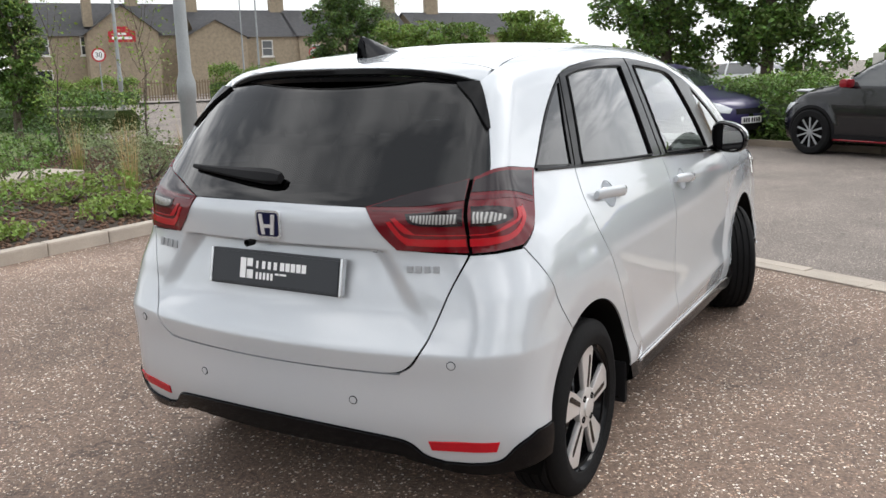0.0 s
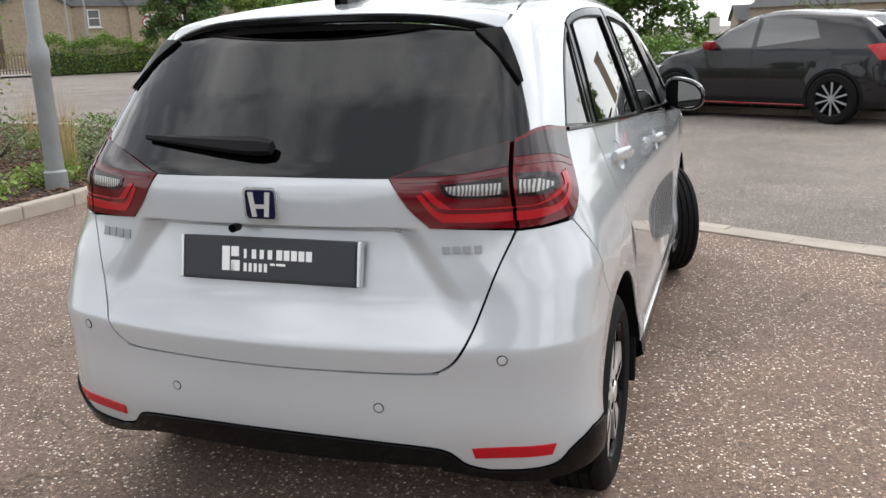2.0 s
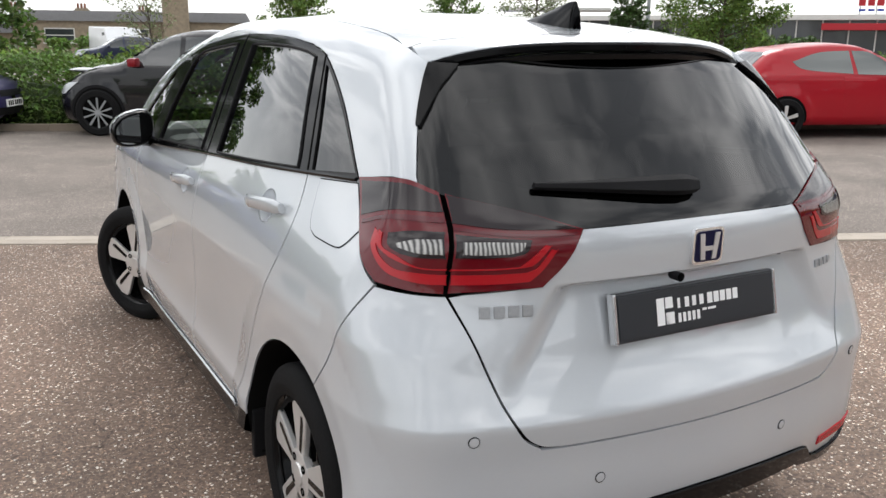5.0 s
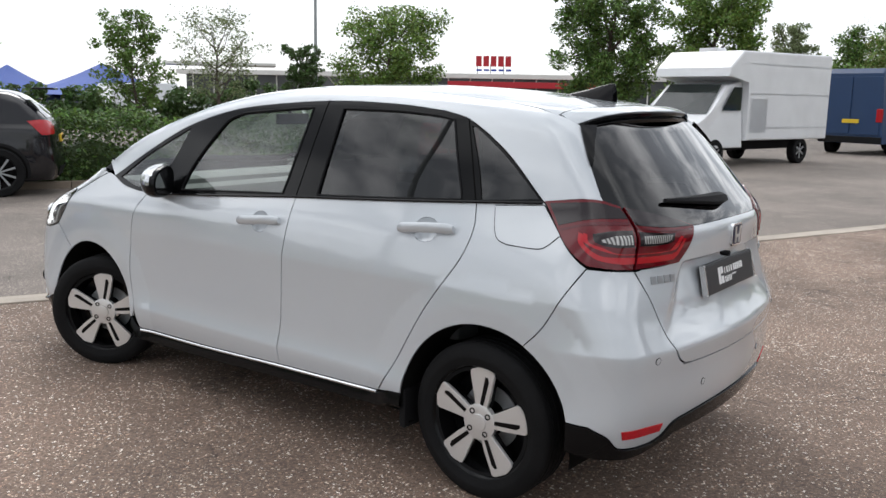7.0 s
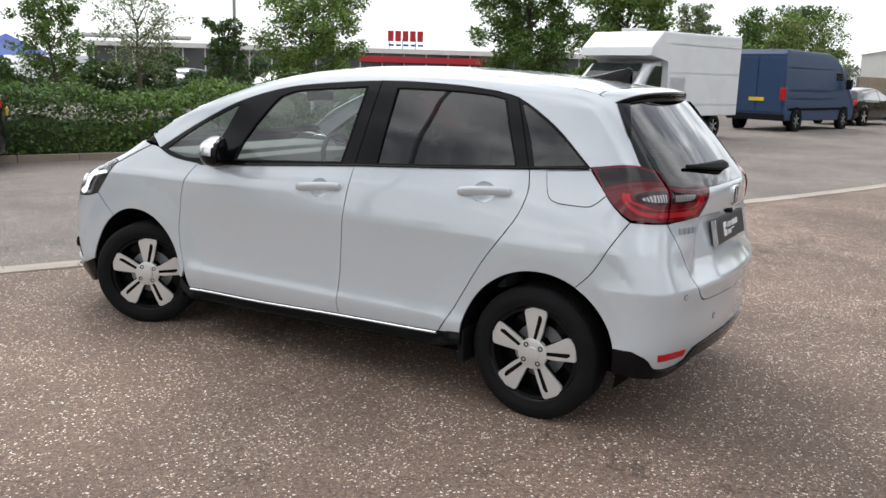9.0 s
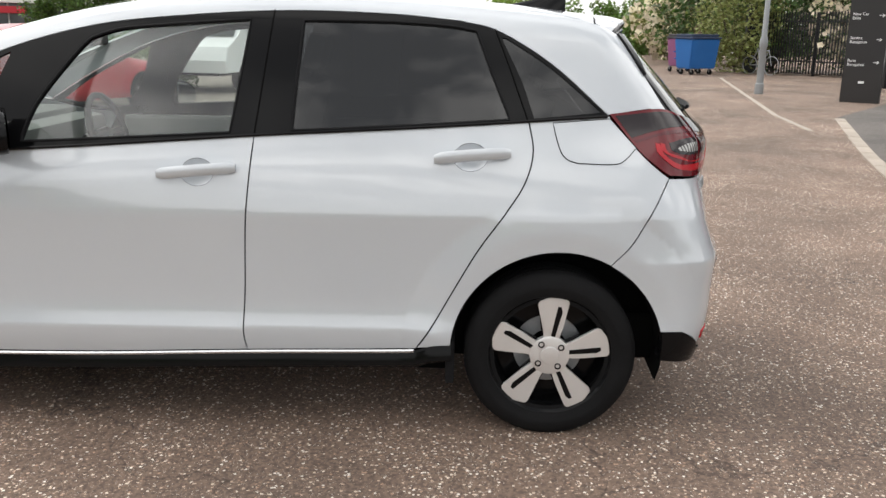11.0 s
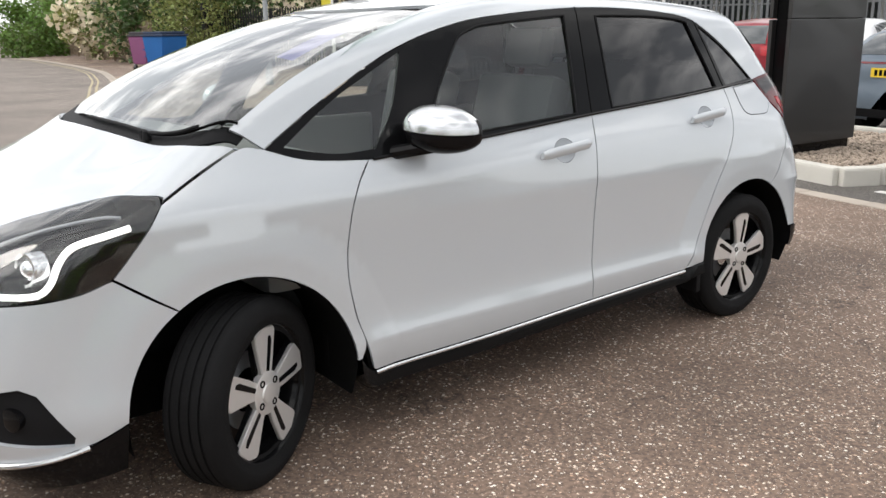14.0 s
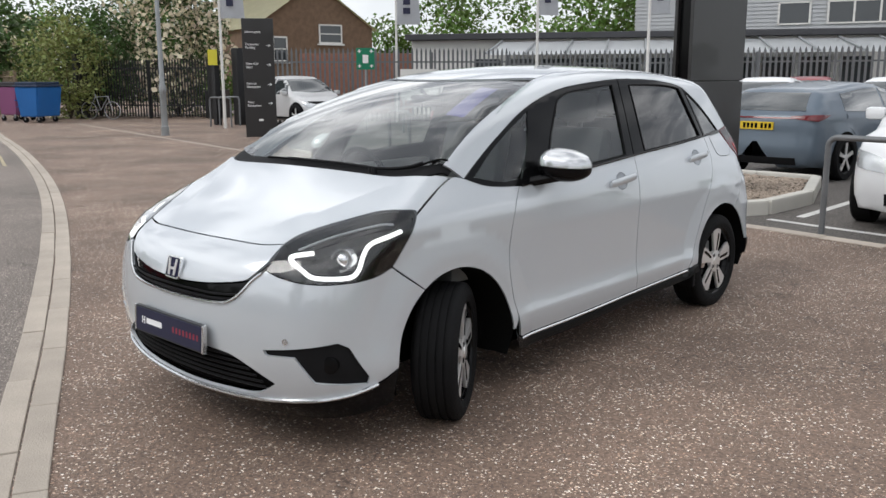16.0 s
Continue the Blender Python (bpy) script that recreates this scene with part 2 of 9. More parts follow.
def g(p):
    x, y, z = np.abs(p[..., 0]), p[..., 1], p[..., 2]
    up = step(.85, 1.15, z)
    back = np.clip(-y - .5, 0, 2)
    front = np.clip(y - .55, 0, 2)
    # the shoulder line climbs towards the tail
    zl = .954 - .0766 * np.clip(y, -1.5, .75)
    upper = FLANK(np.maximum(z, .97)) + .40 * np.maximum(.97 - z, 0)
    lower = FLANK(np.minimum(z, .80)) - (.830 - FLANK(np.maximum(zl, .97)) - .40 * np.maximum(.97 - zl, 0)) * np.clip((z - .80) / (zl - .80), 0, 3) ** 1.25
    flank = -smax(-upper, -lower, .012)
    # a crease low on the doors
    flank = flank + .009 * np.exp(-np.sqrt((z - .395) ** 2 + 2e-5) / .045) * step(-1.0, -.8, y) * (1 - step(.80, .95, y))
    flank = flank - (.014 + .034 * up) * back**2 - (.012 + .03 * up) * front**2 * step(.4, .9, z)
    for c in (-1.287, 1.318):
        r = np.hypot(y - c, z - .312)
        flank = flank + .014 * -smax(-np.ones_like(r), -np.maximum((.545 - r) / .105, 0), .12) * (1 - up)
    pocket = .044 * (1 - step(.33, .415, x - .70 * (.93 - z))) * np.clip((z - .66) / .27, 0, 1) * (1 - step(.928, .938, z))
    tail = TAIL(z) + .19 * x**2 + .30 * x**4 * step(.7, 1.0, z) + pocket
    nose = NOSE(z) - .22 * x**2 - .12 * x**4
    top = SPINE(y) - .085 * x**2 - .10 * x**4 * step(1.0, .4, y)
    top = top + .007 * np.exp(-np.abs(x - .391 - .627 * (1.843 - y)) / .10) * step(1.36, 1.5, y) * (1 - step(1.8, 1.95, y))
    side = x - flank
    d = smax(side, tail - y, .16 - .07 * up)
    d = smax(d, y - nose, .20)
    # one crease runs round the tail from arch to arch
    d = d - (.021 - .013 * step(.45, .78, x)) * np.exp(-np.sqrt((z - .645) ** 2 + 1.6e-5) / .062) * step(1.45, 1.72, -y)
    return smax(d, z - top, .07)


SURF = [g]


def grad(p):
    e = 2e-3
    n = np.stack([SURF[0](p + np.eye(3)[i] * e) - SURF[0](p - np.eye(3)[i] * e) for i in range(3)], -1)
    return n / (np.linalg.norm(n, axis=-1, keepdims=True) + 1e-9)


def meet(origin, way, far=2.6, n=260):
    """The first points of the surface along rays."""
    o, w = np.broadcast_arrays(np.asarray(origin, float), np.asarray(way, float))
    d = np.linspace(0, far, n)
    v = np.stack([SURF[0](o + w * s) for s in d], -1)
    inside = v < 0
    i = np.where(inside.any(-1), inside.argmax(-1), n - 1)
    hi, lo = d[i], d[np.maximum(i - 1, 0)]
    for _ in range(22):
        mid = (lo + hi) / 2
        q = SURF[0](o + w * mid[..., None]) < 0
        hi, lo = np.where(q, mid, hi), np.where(q, lo, mid)
    return o + w * hi[..., None]

# ---- mesh kit ----
from mathutils.geometry import delaunay_2d_cdt


def mesh_ob(name, verts, faces, material, parent=None, label="", normals=None, smooth=True):
    me = bpy.data.meshes.new(name)
    me.from_pydata([tuple(v) for v in verts], [], [tuple(int(i) for i in q) for q in faces])
    me.update()
    for m in (material if isinstance(material, (list, tuple)) else [material]):
        me.materials.append(m)
    if smooth:
        me.polygons.foreach_set("use_smooth", [True] * len(me.polygons))
    if normals is not None:
        me.normals_split_custom_set_from_vertices([tuple(v) for v in normals])
    ob = new(name, me)
    if parent:
        ob.parent = parent
    return tagged(ob, label)


def part(name, bm, material, parent=None, label="", smooth=False):
    """Links a bmesh as one mesh object under a thing or a part."""
    me = bpy.data.meshes.new(name)
    bmesh.ops.recalc_face_normals(bm, faces=bm.faces)
    bm.to_mesh(me)
    bm.free()
    for m in (material if isinstance(material, (list, tuple)) else [material]):
        me.materials.append(m)
    if smooth:
        me.polygons.foreach_set("use_smooth", [True] * len(me.polygons))
        me.set_sharp_from_angle(angle=radians(35))
    ob = new(name, me)
    if parent:
        ob.parent = parent
    return tagged(ob, label)


def thing(name, at, turn=0.0, label="", category="", group="", kind=""):
    e = new(name)
    e.empty_display_size = .1
    e.matrix_basis = pose(*at, 0, 0, turn)
    return tagged(e, label, category, group, kind)


def box(bm, x0, x1, y0, y1, z0, z1, bevel=0.0, m=None):
    v = bmesh.ops.create_cube(bm, size=1, matrix=Matrix.Translation(((x0 + x1) / 2, (y0 + y1) / 2, (z0 + z1) / 2)) @ Matrix.Diagonal((x1 - x0, y1 - y0, z1 - z0, 1)))["verts"]
    if bevel:
        e = list({e for q in v for e in q.link_edges})
        v = bmesh.ops.bevel(bm, geom=e, offset=bevel, segments=2, profile=.6, affect="EDGES")["verts"]
    if m is not None:
        bmesh.ops.transform(bm, matrix=m, verts=v)
    return v


def rod(bm, a, b, r0, r1=None, seg=10):
    a, b = Vector(a), Vector(b)
    m = Matrix.Translation((a + b) / 2) @ (b - a).to_track_quat("Z", "Y").to_matrix().to_4x4()
    return bmesh.ops.create_cone(bm, cap_ends=True, segments=seg, radius1=r0, radius2=r0 if r1 is None else r1, depth=(b - a).length, matrix=m)["verts"]


def tube(bm, pts, r, seg=8):
    """A pipe along a line of points."""
    pts = [Vector(q) for q in pts]
    rings = []
    for i, q in enumerate(pts):
        d = (pts[min(i + 1, len(pts) - 1)] - pts[max(i - 1, 0)]).normalized()
        a = d.orthogonal().normalized() if not rings else (rings[-1][1] - d * rings[-1][1].dot(d)).normalized()
        b = d.cross(a)
        rings.append(([bm.verts.new(q + r * (math.cos(2 * math.pi * k / seg) * a + math.sin(2 * math.pi * k / seg) * b)) for k in range(seg)], a))
    for (u, _), (v, _) in zip(rings, rings[1:]):
        for k in range(seg):
            bm.faces.new((u[k], u[(k + 1) % seg], v[(k + 1) % seg], v[k]))
    bm.faces.new(rings[0][0][::-1]), bm.faces.new(rings[-1][0])


def spin(bm, profile, seg=48, axis="x", centre=(0, 0, 0)):
    """A turned solid: profile of (along the axis, radius)."""
    rings = []
    for a, r in profile:
        ring = []
        for k in range(seg):
            c, s = r * math.cos(2 * math.pi * k / seg), r * math.sin(2 * math.pi * k / seg)
            q = {"x": (a, c, s), "y": (c, a, s), "z": (c, s, a)}[axis]
            ring.append(bm.verts.new(Vector(q) + Vector(centre)))
        rings.append(ring)
    for u, v in zip(rings, rings[1:]):
        for k in range(seg):
            bm.faces.new((u[k], u[(k + 1) % seg], v[(k + 1) % seg], v[k]))
    return rings


def slab(bm, outline, z0, z1, m=None):
    """A flat outline (x, y) raised from z0 to z1."""
    lo, hi = [bm.verts.new((x, y, z0)) for x, y in outline], [bm.verts.new((x, y, z1)) for x, y in outline]
    bm.faces.new(lo[::-1]), bm.faces.new(hi)
    for i in range(len(lo)):
        j = (i + 1) % len(lo)
        bm.faces.new((lo[i], lo[j], hi[j], hi[i]))
    if m is not None:
        bmesh.ops.transform(bm, matrix=m, verts=lo + hi)
    return lo + hi


# ---- panels cut from a smooth surface ----
def bend(points, n=7):
    """A smooth line through points (Catmull-Rom)."""
    p = [np.array(q, float) for q in points]
    if len(p) < 3:
        return [p[0] + (p[1] - p[0]) * s for s in np.linspace(0, 1, n)]
    p = [2 * p[0] - p[1]] + p + [2 * p[-1] - p[-2]]
    out = []
    for a, b, c, d in zip(p, p[1:], p[2:], p[3:]):
        for s in np.linspace(0, 1, n, endpoint=False):
            out.append(.5 * (2 * b + (c - a) * s + (2 * a - 5 * b + 4 * c - d) * s**2 + (3 * b - a - 3 * c + d) * s**3))
    return out + [p[-2]]


def loop(*runs):
    """A closed outline from runs of points: each run is smooth, and corners lie where runs meet."""
    out = []
    for run in runs:
        out += bend(run)[:-1]
    return np.array(out)


class Ortho:
    """Rays that come along one direction."""

    def __init__(self, d, e1, e2):
        self.d, self.e1, self.e2 = (np.array(v, float) / np.linalg.norm(v) for v in (d, e1, e2))

    def flat(self, p):
        return np.stack([p @ self.e1, p @ self.e2], -1)

    def rays(self, q):
        return q[:, :1] * self.e1 + q[:, 1:] * self.e2 - self.d * 3.2, np.broadcast_to(self.d, (len(q), 3))


class Round:
    """Rays that come level towards an upright axis; flat coordinates are an arc in metres and the height."""

    def __init__(self, yc, sign, r=.9):
        self.yc, self.s, self.r = yc, sign, r

    def flat(self, p):
        return np.stack([np.arctan2(p[:, 0], self.s * (p[:, 1] - self.yc)) * self.r, p[:, 2]], -1)

    def rays(self, q):
        a = q[:, 0] / self.r
        w = np.stack([np.sin(a), self.s * np.cos(a), 0 * a], -1)
        o = 2.2 * w + np.stack([0 * a, 0 * a + self.yc, q[:, 1]], -1)
        return o, -w


SIDE = Ortho((1, 0, 0), (0, 1, 0), (0, 0, 1))
REAR = Ortho((0, 1, 0), (1, 0, 0), (0, 0, 1))
FRONT = Ortho((0, -1, 0), (1, 0, 0), (0, 0, 1))
TOP = Ortho((0, 0, -1), (1, 0, 0), (0, 1, 0))
RAIL = Ortho((1, 0, -1), (0, 1, 0), (1, 0, 1))
SCREEN = Ortho((0, -1, -.8), (1, 0, 0), (0, -.8, 1))
LAMP = Ortho((1, 1, 0), (1, -1, 0), (0, 0, 1))
BOW = Ortho((1, -1, -.2), (1, 1, 0), (.1, -.1, 1))
TAILWRAP, NOSEWRAP = Round(-1.2, -1), Round(1.3, 1)


def lift(view, q):
    return meet(*view.rays(np.asarray(q, float).reshape(-1, 2)), far=6.0, n=170)


def within(q, poly):
    x, y = q[:, 0][:, None], q[:, 1][:, None]
    a, b = poly, np.roll(poly, -1, 0)
    cond = (a[:, 1] > y) != (b[:, 1] > y)
    xi = (b[:, 0] - a[:, 0]) * (y - a[:, 1]) / (b[:, 1] - a[:, 1] + 1e-12) + a[:, 0]
    return ((x < xi) & cond).sum(1) % 2 == 1


def area(poly):
    a, b = poly, np.roll(poly, -1, 0)
    return .5 * (a[:, 0] * b[:, 1] - b[:, 0] * a[:, 1]).sum()


def even(poly, h):
    out = []
    for a, b in zip(poly, np.roll(poly, -1, 0)):
        k = max(1, int(round(np.linalg.norm(b - a) / h)))
        out += [a + (b - a) * s / k for s in range(k)]
    return np.array(out)


def inset(poly, d):
    p = poly if area(poly) > 0 else poly[::-1]
    t = np.roll(p, -1, 0) - np.roll(p, 1, 0)
    t /= np.linalg.norm(t, axis=1, keepdims=True) + 1e-9
    return p + d * np.stack([-t[:, 1], t[:, 0]], -1)


def panel(view, outline, source=None, h=.035, gap=.0026, out=0.0, thick=.012, holes=()):
    """A sheet cut out of the surface: outline and holes are flat coordinates of source, the sheet is laid by view. Gives verts, faces, normals."""
    def brought(poly, d):
        poly = inset(np.asarray(poly, float), 0)
        if source is not None and source is not view:
            poly = view.flat(lift(source, poly))
        return inset(poly, d)

    edge = even(brought(outline, gap), h)
    inner = [even(brought(q, -gap), h) for q in holes]
    lo, hi = edge.min(0), edge.max(0)
    gx, gy = np.meshgrid(np.arange(lo[0], hi[0], h), np.arange(lo[1], hi[1], h))
    gx[1::2] += h / 2
    q = np.stack([gx.ravel(), gy.ravel()], -1)
    q = q[within(q, edge)]
    for hole in inner:
        q = q[~within(q, hole)]
    ring = np.concatenate([edge] + inner)
    if len(q):
        near = [((q[i:i + 400, None] - ring[None]) ** 2).sum(-1).min(1) for i in range(0, len(q), 400)]
        q = q[np.concatenate(near) > (.55 * h) ** 2]
    pts = np.concatenate([ring, q]) if len(q) else ring
    edges, base = [], 0
    for r in [edge] + inner:
        edges += [(base + i, base + (i + 1) % len(r)) for i in range(len(r))]
        base += len(r)
    v, _, faces, *_ = delaunay_2d_cdt([Vector(s) for s in pts], edges, [], 1, 1e-7)
    v = np.array([tuple(s) for s in v])
    faces = np.array([tuple(s) for s in faces if len(s) == 3])
    mid = v[faces].mean(1)
    keep = within(mid, edge)
    for hole in inner:
        keep &= ~within(mid, hole)
    faces = faces[keep]
    p = lift(view, v)
    n = grad(p)
    p = p + n * out
    f = np.cross(p[faces[:, 1]] - p[faces[:, 0]], p[faces[:, 2]] - p[faces[:, 0]])
    flip = (f * n[faces[:, 0]]).sum(-1) < 0
    faces[flip] = faces[flip][:, ::-1]
    faces = [tuple(s) for s in faces]
    if thick:
        count = {}
        for s in faces:
            for a, b in zip(s, s[1:] + s[:1]):
                count[(a, b)] = 1
        rim = [e for e in count if (e[1], e[0]) not in count]
        verts, norms = list(p), list(n)
        for a, b in rim:
            across = np.cross(p[b] - p[a], n[a])
            across /= np.linalg.norm(across) + 1e-9
            k = len(verts)
            for i, dd in ((a, 0), (b, 0), (b, thick), (a, thick)):
                verts.append(p[i] - n[i] * dd), norms.append(across)
            faces.append((k + 3, k + 2, k + 1, k))
        p, n = np.array(verts), np.array(norms)
    return p, faces, n


def mirrored(geo):
    p, f, n = geo
    s = np.array([-1, 1, 1])
    return p * s, [q[::-1] for q in f], n * s


def sheet(name, geo, material, parent, label=""):
    p, f, n = geo
    return mesh_ob(name, p, f, material, parent, label, n)


def both(name, geo, material, parent, label=""):
    return sheet(name, geo, material, parent, label), sheet(name, mirrored(geo), material, parent, label)


def joined(*geos):
    vs, fs, ns, k = [], [], [], 0
    for p, f, n in geos:
        vs.append(p), ns.append(n)
        fs += [tuple(i + k for i in q) for q in f]
        k += len(p)
    return np.concatenate(vs), fs, np.concatenate(ns)

# ---- ground and kerbs ----
def aggregate(name, matrix_col, chips, share, scale, stain, rough=.82, bump=.5, uneven=.3):
    """Worn asphalt: light stone chips in a dark matrix, with wide stains and cracks."""
    m, n, l, p = nodes_of(name)
    co = n.new("ShaderNodeTexCoord")
    vo, vo2 = n.new("ShaderNodeTexVoronoi"), n.new("ShaderNodeTexVoronoi")
    vo.inputs["Scale"].default_value, vo2.inputs["Scale"].default_value = scale, scale * 2.3
    jag, jag_by, jagged = n.new("ShaderNodeTexNoise"), n.new("ShaderNodeVectorMath"), n.new("ShaderNodeVectorMath")
    jag.inputs["Scale"].default_value, jag.inputs["Detail"].default_value = scale * 1.6, 2
    jag_by.operation, jag_by.inputs["Scale"].default_value, jagged.operation = "SCALE", .9 / scale, "ADD"
    l.new(co.outputs["Object"], jag.inputs["Vector"]), l.new(jag.outputs["Color"], jag_by.inputs[0])
    l.new(co.outputs["Object"], jagged.inputs[0]), l.new(jag_by.outputs["Vector"], jagged.inputs[1])
    for v in (vo, vo2):
        l.new(jagged.outputs["Vector"], v.inputs["Vector"])
    sep = n.new("ShaderNodeSeparateColor")
    l.new(vo.outputs["Color"], sep.inputs["Color"])
    sep2 = n.new("ShaderNodeSeparateColor")
    l.new(vo2.outputs["Color"], sep2.inputs["Color"])

    def math_node(op, a, b):
        q = n.new("ShaderNodeMath")
        q.operation = op
        for i, v in enumerate((a, b)):
            if isinstance(v, (int, float)):
                q.inputs[i].default_value = v
            else:
                l.new(v, q.inputs[i])
        return q.outputs[0]

    # chips lie thicker in some patches, and are of uneven size
    patch = n.new("ShaderNodeTexNoise")
    patch.inputs["Scale"].default_value, patch.inputs["Detail"].default_value = 2.6, 5
    l.new(co.outputs["Object"], patch.inputs["Vector"])
    rich = n.new("ShaderNodeMapRange")
    rich.inputs["From Min"].default_value, rich.inputs["From Max"].default_value = .35, .65
    rich.inputs["To Min"].default_value, rich.inputs["To Max"].default_value = 1 - share * .45, 1 - share * 1.35
    l.new(patch.outputs["Fac"], rich.inputs["Value"])
    is_chip = math_node("MULTIPLY", math_node("GREATER_THAN", sep.outputs["Red"], rich.outputs["Result"]), math_node("LESS_THAN", vo.outputs["Distance"], math_node("ADD", math_node("MULTIPLY", sep.outputs["Blue"], .42), .16)))
    is_grit = math_node("MULTIPLY", math_node("GREATER_THAN", sep2.outputs["Red"], rich.outputs["Result"]), math_node("LESS_THAN", vo2.outputs["Distance"], math_node("ADD", math_node("MULTIPLY", sep2.outputs["Blue"], .35), .15)))
    ramp = n.new("ShaderNodeValToRGB")
    ramp.color_ramp.interpolation = "CONSTANT"
    while len(ramp.color_ramp.elements) < len(chips):
        ramp.color_ramp.elements.new(.5)
    for i, c in enumerate(chips):
        ramp.color_ramp.elements[i].position, ramp.color_ramp.elements[i].color = i / len(chips), (*c, 1)
    l.new(sep.outputs["Green"], ramp.inputs["Fac"])
    big, mid = n.new("ShaderNodeTexNoise"), n.new("ShaderNodeTexNoise")
    big.inputs["Scale"].default_value, big.inputs["Detail"].default_value = .55, 5
    mid.inputs["Scale"].default_value, mid.inputs["Detail"].default_value = 65, 9
    for v in (big, mid):
        l.new(co.outputs["Object"], v.inputs["Vector"])
    base = n.new("ShaderNodeValToRGB")
    base.color_ramp.elements[0].position, base.color_ramp.elements[0].color = .36, (*[c * (1 - uneven * 1.7) for c in matrix_col], 1)
    base.color_ramp.elements[1].position, base.color_ramp.elements[1].color = .64, (*[c * (1 + uneven * 1.7) for c in matrix_col], 1)
    l.new(mid.outputs["Fac"], base.inputs["Fac"])
    mx = n.new("ShaderNodeMix")
    mx.data_type = "RGBA"
    l.new(math_node("MAXIMUM", is_chip, math_node("MULTIPLY", is_grit, .7)), mx.inputs[0])
    l.new(base.outputs["Color"], mx.inputs[6]), l.new(ramp.outputs["Color"], mx.inputs[7])
    st = n.new("ShaderNodeMapRange")
    st.inputs["From Min"].default_value, st.inputs["From Max"].default_value = .30, .70
    st.inputs["To Min"].default_value, st.inputs["To Max"].default_value = 1 - stain, 1 + stain * .6
    l.new(big.outputs["Fac"], st.inputs["Value"])
    crack = n.new("ShaderNodeTexVoronoi")
    crack.feature = "DISTANCE_TO_EDGE"
    crack.inputs["Scale"].default_value = .42
    warp = n.new("ShaderNodeVectorMath")
    warp.operation = "ADD"
    wob = n.new("ShaderNodeTexNoise")
    wob.inputs["Scale"].default_value, wob.inputs["Detail"].default_value = 2.2, 6
    l.new(co.outputs["Object"], wob.inputs["Vector"])
    l.new(co.outputs["Object"], warp.inputs[0]), l.new(wob.outputs["Color"], warp.inputs[1])
    l.new(warp.outputs["Vector"], crack.inputs["Vector"])
    cm = n.new("ShaderNodeMapRange")
    cm.inputs["From Min"].default_value, cm.inputs["From Max"].default_value = .0008, .0045
    cm.inputs["To Min"].default_value, cm.inputs["To Max"].default_value = .55, 1.0
    l.new(crack.outputs["Distance"], cm.inputs["Value"])
    sc = n.new("ShaderNodeVectorMath")
    sc.operation = "SCALE"
    l.new(mx.outputs[2], sc.inputs[0]), l.new(math_node("MULTIPLY", st.outputs["Result"], cm.outputs["Result"]), sc.inputs["Scale"])
    l.new(sc.outputs["Vector"], p.inputs["Base Color"])
    p.inputs["Roughness"].default_value = rough
    b = n.new("ShaderNodeBump")
    b.inputs["Strength"].default_value, b.inputs["Distance"].default_value = bump, .004
    l.new(math_node("ADD", math_node("MULTIPLY", vo.outputs["Distance"], -1.0), mid.outputs["Fac"]), b.inputs["Height"])
    l.new(b.outputs["Normal"], p.inputs["Normal"])
    return m


FORECOURT = aggregate("brown_chipped_asphalt", (.176, .121, .091), [(.70, .57, .45), (.82, .72, .60), (.46, .30, .21), (.60, .44, .33), (.90, .84, .75)], .25, 100, .40, uneven=.20)
ROAD = aggregate("grey_road_asphalt", (.170, .143, .124), [(.45, .385, .33), (.27, .235, .205), (.56, .49, .42), (.19, .16, .14)], .5, 85, .26, uneven=.28)
LOT = aggregate("dark_tarmac", (.112, .100, .090), [(.20, .18, .16), (.15, .14, .13), (.27, .25, .23)], .4, 120, .35)
CONCRETE = plain("kerb_concrete", (.40, .35, .295), .85, 0, 0, .34, 22, .35, island=.4)
PALE_CONCRETE = plain("pale_kerb_concrete", (.56, .54, .49), .85, 0, 0, .14, 20, .3, island=.3)
SOIL = plain("dark_soil", (.055, .042, .032), .95, 0, 0, .45, 20, .8)
LINE_WHITE = plain("road_paint_white", (.62, .61, .58), .75, 0, 0, .22, 14, .2)
LINE_YELLOW = plain("road_paint_yellow", (.40, .34, .22), .8, 0, 0, .3, 14, .2)


def flat(name, outline, z, material, label, kind="structure", category=""):
    bm = bmesh.new()
    f = bm.faces.new([bm.verts.new((x, y, z)) for x, y in outline])
    if f.normal.z < 0:
        f.normal_flip()
    bmesh.ops.triangulate(bm, faces=bm.faces)
    return tagged(part(name, bm, material), label, category or name, "", kind)


KERB = np.array(bend([(-5.6, 6.2), (-4.4, 5.47), (-3.3, 4.74), (-2.2, 3.98), (-1.4, 3.55), (-.6, 3.17), (.53, 2.62), (1.9, 1.95), (3.6, 1.16), (5.63, .26), (7.82, -.65), (10.4, -1.62), (13.3, -2.62), (16.5, -3.65), (20.2, -4.75), (25, -6.15), (32.5, -7.75), (46, -9.2), (62, -10.2)], 14))
EDGE = [(-14, -1.9), (-1.07, -4.16), (.3, -4.42), (.84, -4.52), (2.58, -4.78), (5.88, -5.56), (12, -7.6)]
BEDK = bend([(-4.60, -3.0), (-4.60, .15), (-4.54, 1.7), (-4.56, 2.6), (-4.90, 4.24), (-5.82, 5.88), (-7.3, 7.3), (-9.5, 8.3), (-13, 8.9)], 9)


def beside(line, d):
    line = np.asarray(line, float)
    t = np.gradient(line, axis=0)
    t /= np.linalg.norm(t, axis=1, keepdims=True)
    return line + d * np.stack([-t[:, 1], t[:, 0]], -1)


